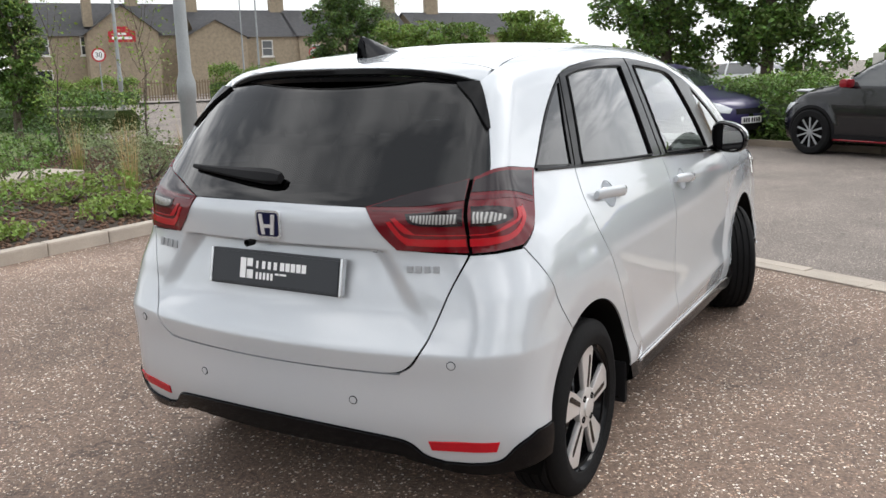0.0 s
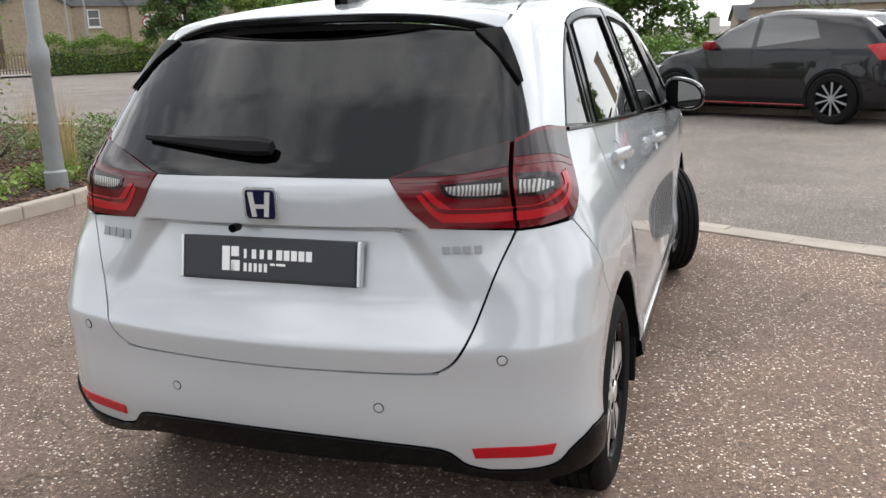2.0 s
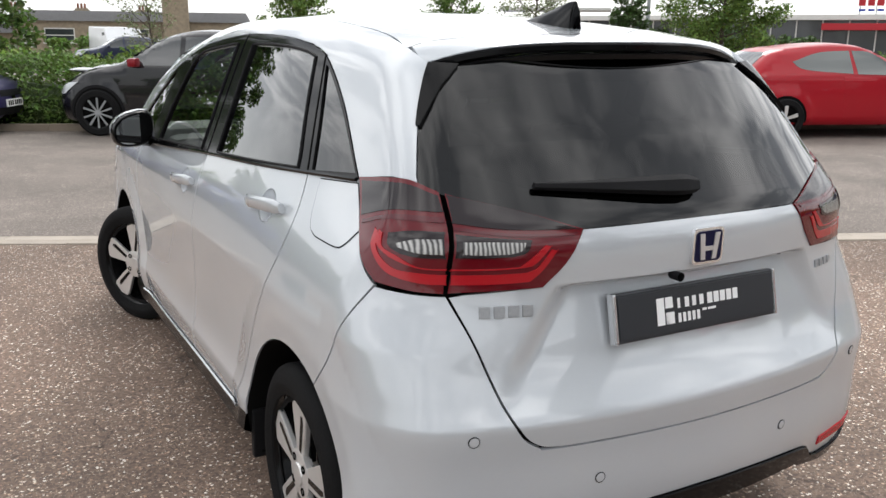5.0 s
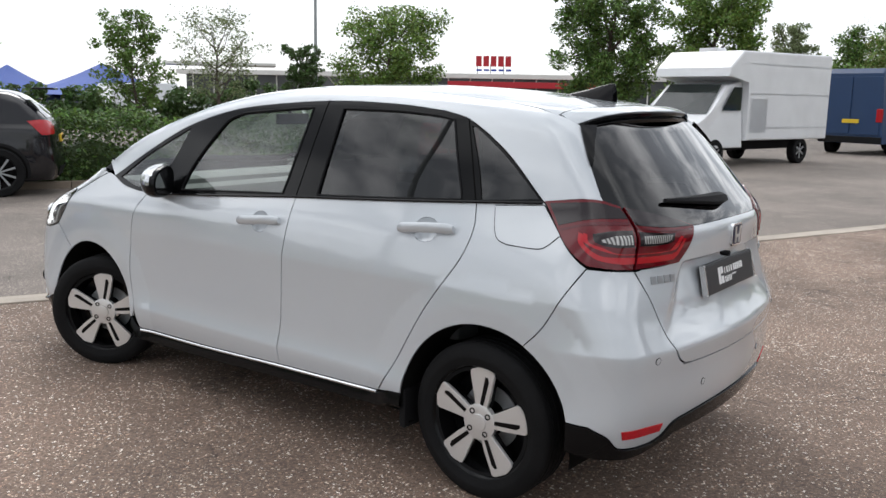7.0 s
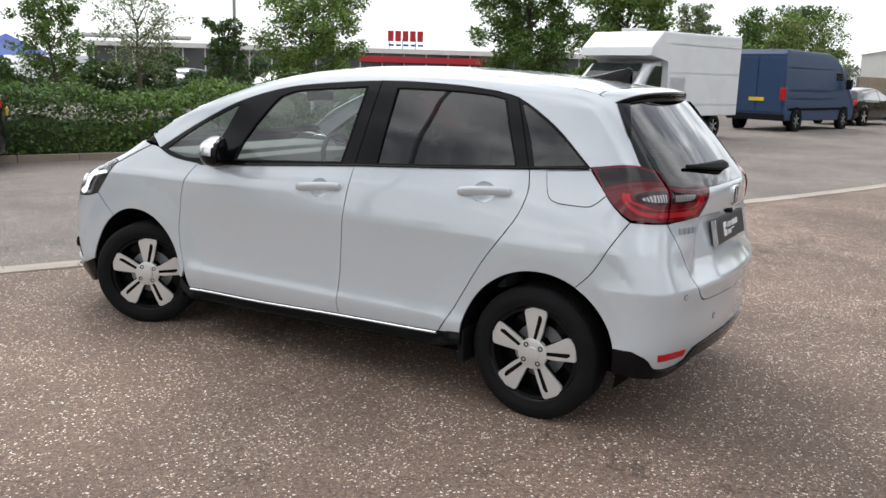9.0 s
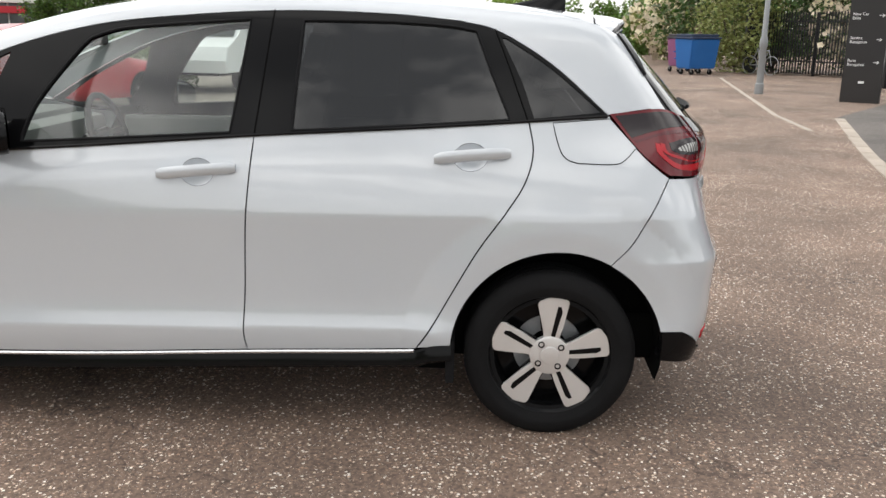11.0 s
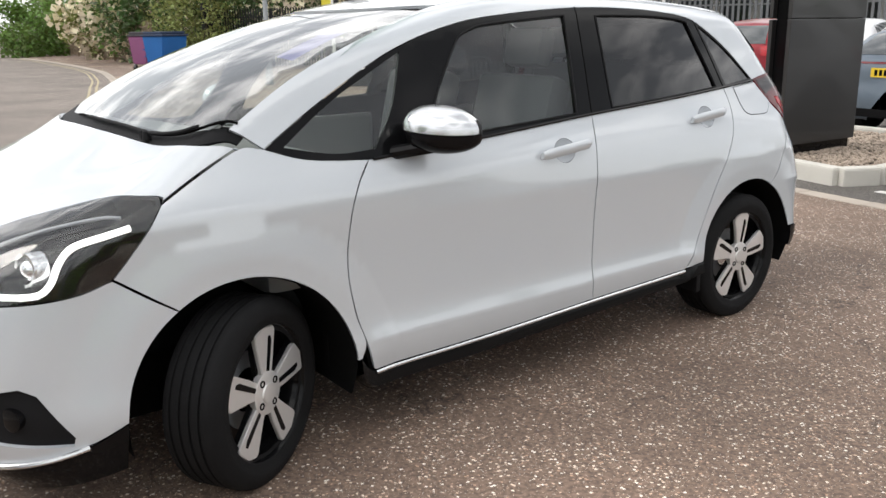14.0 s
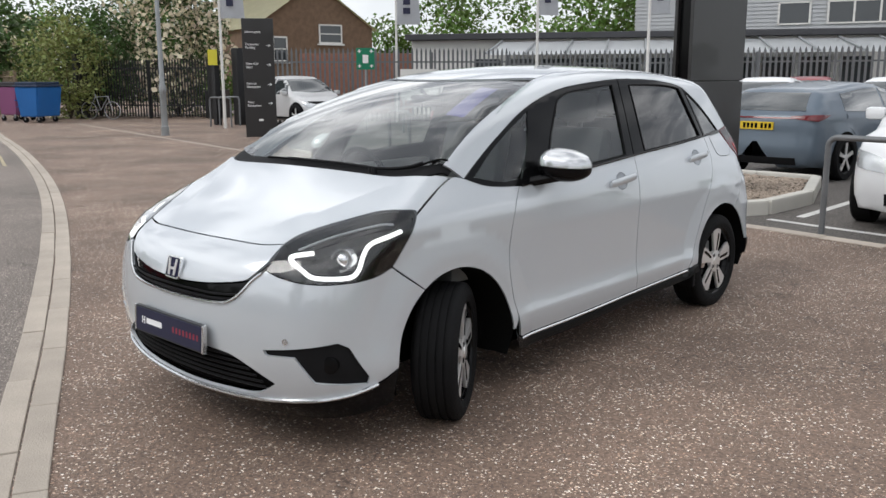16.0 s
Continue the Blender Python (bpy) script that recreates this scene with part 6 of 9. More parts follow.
def tree(at, height, radius, trunk, count, leaf, size, label, mats=None, seed=1, lean=0.0, low=.25, open_=.5, group=""):
    t = thing("tree", (*at, 0), 0, label, "tree", group)
    r = np.random.default_rng(seed)
    bm = bmesh.new()
    top = Vector((lean, lean * .4, height * .72))
    pts = [Vector((0, 0, -.1)), Vector((lean * .2, 0, height * .25)), Vector((lean * .6, .1, height * .5)), top]
    for i, (a, b) in enumerate(zip(pts, pts[1:])):
        rod(bm, a, b, trunk * (1 - .3 * i), trunk * (1 - .3 * (i + 1)), 8)
    tips = []
    nb = 16
    for i in range(nb):
        z = height * (low + (.92 - low) * (i + .5) / nb)
        k = min(.999, z / (height * .72))
        base = Vector((lean * k, lean * .4 * k, z * .78))
        a = i * 2.4 + r.uniform(-.5, .5)
        rise = (z - height * low) / (height * (1 - low))
        reach = radius * (1.0 - .55 * abs(rise - .38) ** 1.3 * 1.6) * r.uniform(.6, 1.0)
        tip = Vector((lean + reach * math.cos(a), reach * math.sin(a), z + height * .08))
        mid = (base + tip) / 2 + Vector((0, 0, -.06 * height * r.uniform(.2, 1)))
        rod(bm, base, mid, trunk * .32, trunk * .18, 6), rod(bm, mid, tip, trunk * .18, trunk * .05, 5)
        tips += [(tip, .9), (mid, .6), ((tip + mid) / 2, .8)]
        for _ in range(6):
            o = tip + Vector(np.clip(r.normal(size=3), -1.6, 1.6)) * radius * .27
            rod(bm, tip if r.random() < .5 else (tip + mid) / 2, o, trunk * .07, trunk * .02, 4)
            tips.append((o, .8))
    tips.append((Vector((lean, lean * .4, height * .93)), .8))
    part("trunk", bm, BARK, t, "", True)
    w = np.array([q[1] for q in tips])
    which = r.choice(len(tips), count, p=w / w.sum())
    c = np.array([tuple(q[0]) for q in tips])[which]
    spread = radius * .20 * open_ * 2
    off = r.normal(size=(count, 3))
    off *= (r.random((count, 1)) ** .45 * spread * 1.25) / np.linalg.norm(off, axis=1, keepdims=True) * np.array((1, 1, .7))
    c = c + off
    c = c[(c[:, 2] > height * low * .55) & (c[:, 2] < height * 1.02)]
    if mats:
        pick = r.random(len(c)) < .3
        leaves("crown", c[~pick], size, leaf, t), leaves("crown", c[pick], size, mats, t)
    else:
        leaves("crown", c, size, leaf, t)
    return t


def hedge(line, height, width, leaf, second, count, size, label, name="hedge"):
    h = thing(name, (0, 0, 0), 0, label, "hedge")
    line = np.asarray(line, float)
    s = np.r_[0, np.cumsum(np.linalg.norm(np.diff(line, axis=0), axis=1))]
    bm = bmesh.new()
    nn = np.gradient(line, axis=0)
    nn /= np.linalg.norm(nn, axis=1, keepdims=True)
    nn = np.stack([-nn[:, 1], nn[:, 0]], -1)
    prev = None
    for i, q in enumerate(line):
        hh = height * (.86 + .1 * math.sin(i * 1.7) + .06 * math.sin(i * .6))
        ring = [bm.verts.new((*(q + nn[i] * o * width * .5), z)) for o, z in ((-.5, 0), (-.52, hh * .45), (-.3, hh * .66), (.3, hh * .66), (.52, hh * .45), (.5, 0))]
        if prev:
            for k in range(5):
                bm.faces.new((prev[k], prev[k + 1], ring[k + 1], ring[k]))
        prev = ring
    # solid core sheet, its dark leaf colour standing in for the shade inside
    part("shaded_core", bm, LEAF_DARK, h)
    u = rng.uniform(0, s[-1], count)
    base = np.stack([np.interp(u, s, line[:, i]) for i in range(2)], -1)
    nv = np.stack([np.interp(u, s, nn[:, i]) for i in range(2)], -1)
    th = rng.uniform(-.15, math.pi + .15, count)
    bumpy = 1 + .10 * np.sin(u * 2.1) + .07 * np.sin(u * 5.3 + 1) + rng.normal(size=count) * .07
    side = np.cos(th) / np.maximum(np.abs(np.cos(th)), np.abs(np.sin(th))) * width * .5 * bumpy
    zz = np.clip(np.sin(th) / np.maximum(np.abs(np.cos(th)), np.abs(np.sin(th))), 0, 1) * height * bumpy * (1 + .04 * np.sin(u * .9))
    zz = np.where(np.abs(np.cos(th)) > np.abs(np.sin(th)), rng.uniform(.02, 1, count) * height * bumpy, zz)
    side, zz = side * (1 - np.abs(rng.normal(size=count)) * .10), zz * (1 - np.abs(rng.normal(size=count)) * .06)
    c = np.concatenate([base + nv * side[:, None], zz[:, None]], 1)
    pick = rng.random(count) < .35 + .3 * np.sin(u * .8)
    leaves("foliage", c[~pick], size, leaf, h), leaves("foliage", c[pick], size, second, h)
    return h


def bush(at, r, h, leaf, count, size, label, z=.09, blossom=None, name="shrub", group=""):
    b = thing(name, (*at, z), 0, label, "shrub", group)
    q = rng.normal(size=(count, 3))
    q /= np.linalg.norm(q, axis=1, keepdims=True)
    q *= (rng.uniform(.25, 1, (count, 1)) ** .45) * (1 + .22 * np.sin(q[:, :1] * 5 + at[0]) + .18 * np.sin(q[:, 1:2] * 7 + at[1]))
    c = q * (r, r, h / 2) + (0, 0, h / 2)
    c[:, 2] = np.maximum(c[:, 2], .01)
    bm = bmesh.new()
    for i in range(7):
        a = i * .9
        rod(bm, (0, 0, 0), (r * .6 * math.cos(a), r * .6 * math.sin(a), h * .7), .012 + .006 * h, .004, 5)
    part("branching", bm, BARK, b)
    leaves("foliage", c, size, leaf, b)
    if blossom is not None:
        k = c[rng.random(len(c)) < .50]
        leaves("blossom", k * (1.04, 1.04, 1.03) + rng.normal(size=k.shape) * .02, size * 1.25, blossom, b, 0, "", 1, .95)
    return b


def tuft(at, h, count, material, label, spread=.10, z=.09):
    g_ = thing("grass_tuft", (*at, z), 0, label, "grass")
    v, f = [], []
    for i in range(count):
        a, o = rng.uniform(0, 6.3), rng.uniform(0, spread, 2)
        hh, ln = h * rng.uniform(.6, 1.05), rng.uniform(.05, .30) * h
        x, y = o * np.array([math.cos(a), math.sin(a)])
        w = .0035
        dx, dy = math.cos(a), math.sin(a)
        for k in range(3):
            s = k / 3
            v += [(x + dx * ln * s**2 - dy * w * (1 - s), y + dy * ln * s**2 + dx * w * (1 - s), hh * s), (x + dx * ln * s**2 + dy * w * (1 - s), y + dy * ln * s**2 - dx * w * (1 - s), hh * s)]
        v.append((x + dx * ln, y + dy * ln, hh))
        b = len(v) - 7
        f += [(b, b + 1, b + 3, b + 2), (b + 2, b + 3, b + 5, b + 4), (b + 4, b + 5, b + 6)]
    mesh_ob("grass", v, f, material, g_, "", None, False)
    return g_


# planting bed
LOW_SHRUBS = ((-5.2, 1.9, .50, .34, LEAF_FRESH, 900, .032), (-5.3, 2.9, .42, .30, LEAF_FRESH, 700, .03), (-6.3, 1.0, .55, .42, LEAF, 900, .03), (-6.6, 2.4, .7, .48, LEAF_FRESH, 1200, .034), (-7.6, 1.9, .6, .40, LEAF_FRESH, 900, .034),
                                            (-5.4, 3.8, .45, .5, LEAF_PALE, 800, .026), (-6.2, 4.6, .55, .62, LEAF_PALE, 1000, .026), (-7.3, 4.2, .8, .75, LEAF_PALE, 1500, .028), (-8.6, 3.0, .7, .55, LEAF, 1100, .03))
BACK_SHRUBS = ((-8.8, 5.2, .9, .8, LEAF_PALE, 1500, .03),
                                            (-7.2, 5.9, .7, .6, LEAF, 1100, .03), (-5.2, .6, .35, .22, LEAF_FRESH, 500, .03), (-6.0, -.4, .5, .36, LEAF, 700, .03), (-10.2, 4.2, .9, .8, LEAF, 1400, .034), (-10.4, 6.3, 1.0, .9, LEAF_PALE, 1500, .034), (-5.05, 4.25, .28, .3, LEAF_FRESH, 400, .03),
                                            (-9.7, 1.6, .8, .6, LEAF, 1100, .034), (-11.4, 5.6, 1.0, 1.0, LEAF_DARK, 1500, .034))
for i, (x, y, r, h, lf, n, s) in enumerate(LOW_SHRUBS + BACK_SHRUBS):
    bush((x, y), r * .85, h * .72, lf, int(n * .8), s * .85, ("fresh green low groundcover shrub in bark mulch", "grey-green heathy shrub in the planting bed", "mid-green low shrub in the planting bed")[i % 3], group="bed shrubs")
for x, y, h in ((-5.35, 3.25, 1.0), (-5.7, 3.5, .85), (-6.9, 3.5, .95), (-8.2, 4.6, 1.05), (-7.9, 5.4, .9), (-9.3, 4.6, 1.0), (-6.1, 4.0, .8)):
    tuft((x, y), h, 70, STRAW, "dry straw-coloured ornamental grass tuft", .12)
    tuft((x + .1, y - .1), h * .4, 60, LEAF_FRESH, "green grass tuft in the bed", .16)
for x, y in ((-8.9, 5.6), (-10.2, 5.0)):
    tree((x, y), 3.1, .5, .02, 620, LEAF_FRESH, .026, "young staked sapling with sparse bright leaves", None, int(x * -7), 0, .2, .9)
bm = bmesh.new()
box(bm, -9.2, -8.4, 2.2, 4.0, .05, .22, .02)
tagged(part("concrete_slab", bm, CONCRETE), "low concrete slab set in the planting bed", "slab")
bm = bmesh.new()
spin(bm, [(.0, .10), (.20, .14), (.21, .14), (.20, .125), (.06, .10)], 20, "z", (-7.75, 1.35, .09))
tagged(part("plant_pot", bm, plain("dark_green_plastic", (.012, .05, .032), .4)), "dark green plastic pot standing in the bed", "plant pot")

# the hedge across the road and the verge under it
HEDGE = bend([(-12, 18.6), (-8, 16.6), (-4, 14.5), (0, 12.6), (3.9, 10.8), (6, 9.95), (10, 8.3), (14, 7.1), (17.5, 6.4)], 8)
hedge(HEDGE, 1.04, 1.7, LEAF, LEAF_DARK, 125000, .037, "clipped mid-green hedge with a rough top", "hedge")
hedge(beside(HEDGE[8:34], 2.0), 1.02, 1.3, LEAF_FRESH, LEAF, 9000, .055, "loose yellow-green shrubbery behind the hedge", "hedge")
flat("verge", [tuple(q) for q in beside(HEDGE, -1.05)] + [tuple(q) for q in beside(HEDGE, 6)[::-1]], .05, SOIL, "bare soil verge under the hedge")
far_kerb = thing("far_kerb", (0, 0, 0), 0, "weathered concrete kerb along the hedge", "kerb", "", "structure")
run_blocks(beside(HEDGE, -1.1), .9, .13, -.1, .11, plain("mossy_kerb", (.22, .18, .14), .9, 0, 0, .3, 20, .3, island=.4), far_kerb, "kerb_stone")

# trees
ROAD_TREES = (((-4.5, 19.8), 7.5, 1.7, .20, 8000, LEAF, .13, "broad dense green street tree", LEAF_DARK), ((-1.8, 18.9), 6.8, 1.55, .20, 8500, LEAF, .13, "broad dense green street tree", LEAF_DARK),
         ((-9.9, 22.0), 3.1, 1.05, .12, 4500, LEAF_FRESH, .10, "fresh green tree behind the parked cars", LEAF), ((-14.2, 22.6), 3.1, 1.1, .12, 4500, LEAF_FRESH, .10, "fresh green tree behind the parked cars", LEAF),
         ((-12.4, 22.4), 2.9, 1.0, .12, 4000, LEAF, .10, "green tree behind the parked cars", LEAF_FRESH), ((-27.3, 36.8), 6.0, 1.9, .2, 5000, LEAF_DARK, .17, "dark green tree beside the far road", LEAF),
         ((3.6, 24), 3.3, .75, .05, 420, LEAF_PALE, .08, "thin young tree with few leaves", None), ((7.8, 23.2), 3.5, 1.0, .08, 2200, LEAF, .10, "small green tree behind the hedge", LEAF_FRESH), ((-18.2, 9.8), 3.6, .62, .12, 4500, LEAF, .09, "round dark green tree beside the side road", LEAF_DARK))
FAR_TREES = (((12.6, 21.6), 3.9, .95, .07, 1900, LEAF, .10, "slim open-crowned tree behind the hedge", None), ((15.9, 21.8), 4.3, 1.35, .09, 1300, LEAF_PALE, .085, "sparse spring tree with visible branches", None),
         ((23.2, 20.4), 4.9, 1.95, .13, 6000, LEAF, .12, "dense fresh green tree behind the hedge", LEAF_FRESH), ((20.0, 21.6), 3.3, .75, .08, 1500, LEAF_DARK, .11, "small dark green tree behind the hedge", None),
         ((30.5, 14.2), 7.0, 2.1, .22, 8000, LEAF, .14, "large dense tree behind the white van", LEAF_DARK), ((34.5, 11.2), 7.0, 2.3, .22, 8500, LEAF, .14, "large dense tree behind the white van", LEAF_FRESH),
         ((62, 16), 7.0, 1.6, .2, 2200, LEAF_PALE, .18, "pale green roadside tree", None), ((60, 9.6), 6.6, 2.9, .2, 5000, LEAF, .19, "spreading green roadside tree", LEAF_DARK), ((54, 7.2), 5.6, 2.5, .2, 4000, LEAF, .17, "spreading green roadside tree", LEAF_YELLOW),
         ((-44, 66), 8.6, 2.0, .2, 900, LEAF_PALE, .16, "bare-branched spring tree behind the terrace", None))
for i, (at, h, r, tr, n, lf, s, lab, second) in enumerate(ROAD_TREES + FAR_TREES):
    tree(at, h, r, tr, int(n * 3.3), lf, s * .54, lab, second, 20 + i, (i % 3 - 1) * .2, .16 if n > 3500 else .3)


def woods(line, height, depth, count, size, leaf, label):
    line = np.asarray(line, float)
    s = np.r_[0, np.cumsum(np.linalg.norm(np.diff(line, axis=0), axis=1))]
    count, size = int(count * 2.6), size * .55
    u = rng.uniform(0, s[-1], count)
    k = max(8, count // 260)
    uc = rng.uniform(0, s[-1], k)
    pick = rng.integers(0, k, count)
    u = uc[pick]
    p = (np.stack([np.interp(uc, s, line[:, i]) for i in range(2)], -1) + rng.normal(size=(k, 2)) * depth * .4)[pick]
    hh = height * (.65 + .2 * np.sin(u * .21) + .13 * np.sin(u * .57 + 1) + .1 * np.sin(u * 1.3))
    r = height * .17
    z = hh * (rng.uniform(.10, .92, k) ** .7)[pick]
    d = rng.normal(size=(count, 3))
    d *= r * (rng.uniform(0, 1, (count, 1)) ** .4) / np.linalg.norm(d, axis=1, keepdims=True)
    p, z = p + d[:, :2] * 1.2, np.maximum(z + d[:, 2] * .8, .05)
    z = np.where(rng.random(count) < .5, z * rng.random(count), z)
    return tagged(leaves("far_woods", np.c_[p, z], size, leaf, None), label, "trees", "", "stuff")


woods([(-30, 60), (-12, 62), (4, 68), (22, 78)], 3.0, 5, 4000, .36, LEAF, "distant belt of green trees")
woods([(-27, 42), (-20, 39), (-14, 39), (-8, 42)], 4.0, 2.5, 4500, .24, LEAF_FRESH, "distant belt of fresh green trees")
woods([(0, 48), (10, 46), (24, 50), (44, 56)], 2.3, 3, 4200, .22, LEAF, "far shrubs of the supermarket car park")
woods([(13, 30.5), (20, 29), (27, 27)], 2.3, 1.4, 5000, .2, LEAF_DARK, "dark green shrubs behind the hedge")
woods([(40, 46), (60, 42), (78, 30), (90, 22)], 3.2, 4, 4000, .28, LEAF_DARK, "far shrubs of the supermarket car park")
woods([(48, 14), (70, 7), (95, 3)], 5.2, 4, 3500, .3, LEAF, "far roadside bushes")
woods([(46, -2.0), (66, -5), (90, -8)], 5.0, 3, 4000, .28, LEAF_FRESH, "far roadside bushes")
woods([(56, -9.5), (62, -14), (72, -15)], 4.6, 3, 4000, .26, LEAF, "bushes at the bend of the road")
woods([(30, -44), (12, -62), (-14, -74)], 10, 6, 17000, .38, LEAF, "distant trees behind the workshops")
woods([(62, -20), (54, -34), (40, -48)], 9, 5, 13000, .36, LEAF, "distant trees behind the workshops")
woods([(-70, -20), (-60, -60), (0, -110), (60, -90)], 9, 6, 2500, .8, LEAF, "distant trees")
# across the forecourt: shrubs at the gate
bush((30.6, -11.3), 1.5, 4.0, LEAF_YELLOW, 5200, .075, "tall yellow-green variegated shrub behind the bins", 0)
bush((29.6, -15.4), 2.2, 6.3, LEAF_DARK, 8000, .085, "tall shrub covered in cream blossom", 0, BLOSSOM)
bush((31.5, -13.0), 1.9, 4.8, LEAF_DARK, 6500, .08, "dense dark evergreen shrub", 0)
bush((28.3, -16.6), 1.1, 2.0, LEAF, 1500, .09, "low green shrub beside the gate", 0)
bush((41, -12.2), 2.4, 4.6, LEAF, 2600, .14, "dark shrub with cream blossom by the footway", 0, BLOSSOM)
bush((37.6, -11.8), 1.8, 5.2, LEAF_DARK, 2600, .13, "tall dark shrub by the footway", 0)
bush((47, -12.5), 2.2, 4.0, LEAF_YELLOW, 2000, .15, "pale blossoming shrub by the footway", 0, BLOSSOM)

# ---- parked vehicles ----
def body_shape(spec):
    W = spec["w"] / 2
    sp, tl, no = Curve(*spec["spine"]), Curve(*spec["tail"]), Curve(*spec["nose"])
    belt, lean = spec["belt"], spec["lean"]

    def s(p):
        x, y, z = np.abs(p[..., 0]), p[..., 1], p[..., 2]
        flank = W * (1 - .05 * np.clip((.55 - z) / .4, 0, 1) ** 2) - .10 * np.clip(z - .62, 0, None) ** 2 - lean * np.clip(z - belt, 0, None) - spec.get("pinch", .02) * (np.clip(np.abs(y) - .8, 0, 2)) ** 2
        for c in (spec["ra"], spec["fa"]):
            flank = flank + .018 * (1 - step(.40, .50, np.hypot(y - c, z - spec["wr"])))
        d = smax(x - flank, tl(z) + .16 * x**2 - y, .16)
        d = smax(d, y - no(z) + .22 * x**2 + .1 * x**4, .22)
        return smax(smax(d, z - sp(y) + .07 * x**2, .09), spec["clear"] - z, .05)
    return s


def car_wheel(parent, at, r, rim, out, kind, group_mat):
    hub = new("wheel")
    hub.parent = parent
    hub.empty_display_size = .05
    hub.matrix_basis = pose(*at, 0, 0, 0 if out < 0 else 180)
    w = .105
    bm = bmesh.new()
    spin(bm, [(w, rim), (w, r * .9), (w - .02, r), (-w + .02, r), (-w - .004, r * .93), (-w - .004, rim + .015), (-w + .012, rim - .004)], 32)
    part("tyre", bm, RUBBER, hub, "", True)
    bm = bmesh.new()
    rg = spin(bm, [(-w + .008, rim + .002), (-w + .02, rim - .012), (-.0, rim - .02), (.0, .02)], 32)
    bm.faces.new(rg[-1])
    part("rim", bm, BLACK_GLOSS, hub, "", True)
    rot = Matrix(((0, 0, -1, 0), (1, 0, 0, 0), (0, 1, 0, 0), (0, 0, 0, 1)))
    n = kind
    for k in range(n):
        a = Matrix.Translation((-w + .016, 0, 0)) @ Matrix.Rotation(2 * math.pi * k / n, 4, "X") @ rot
        bm = bmesh.new()
        wd = .10 / n
        slab(bm, [(-wd, .03), (wd, .03), (wd * 1.4, rim - .008), (-wd * 1.4, rim - .008)], -.012, .004, a)
        part("spoke", bm, group_mat, hub)
    bm = bmesh.new()
    rg = spin(bm, [(-.02, .05), (-w + .008, .045), (-w + .006, .03)], 16)
    bm.faces.new(rg[-1])
    part("hub_cap", bm, group_mat, hub, "", True)


WINDOW = clear_glass("car_window", (.34, .37, .36))
HEADLIGHT = plain("headlight_lens", (.55, .57, .58), .1, .5, 1.0, .3, 40, .2)
YELLOW_PLATE, WHITE_PLATE = plain("yellow_plate", (.70, .48, .02), .5), plain("white_plate", (.75, .75, .74), .5)


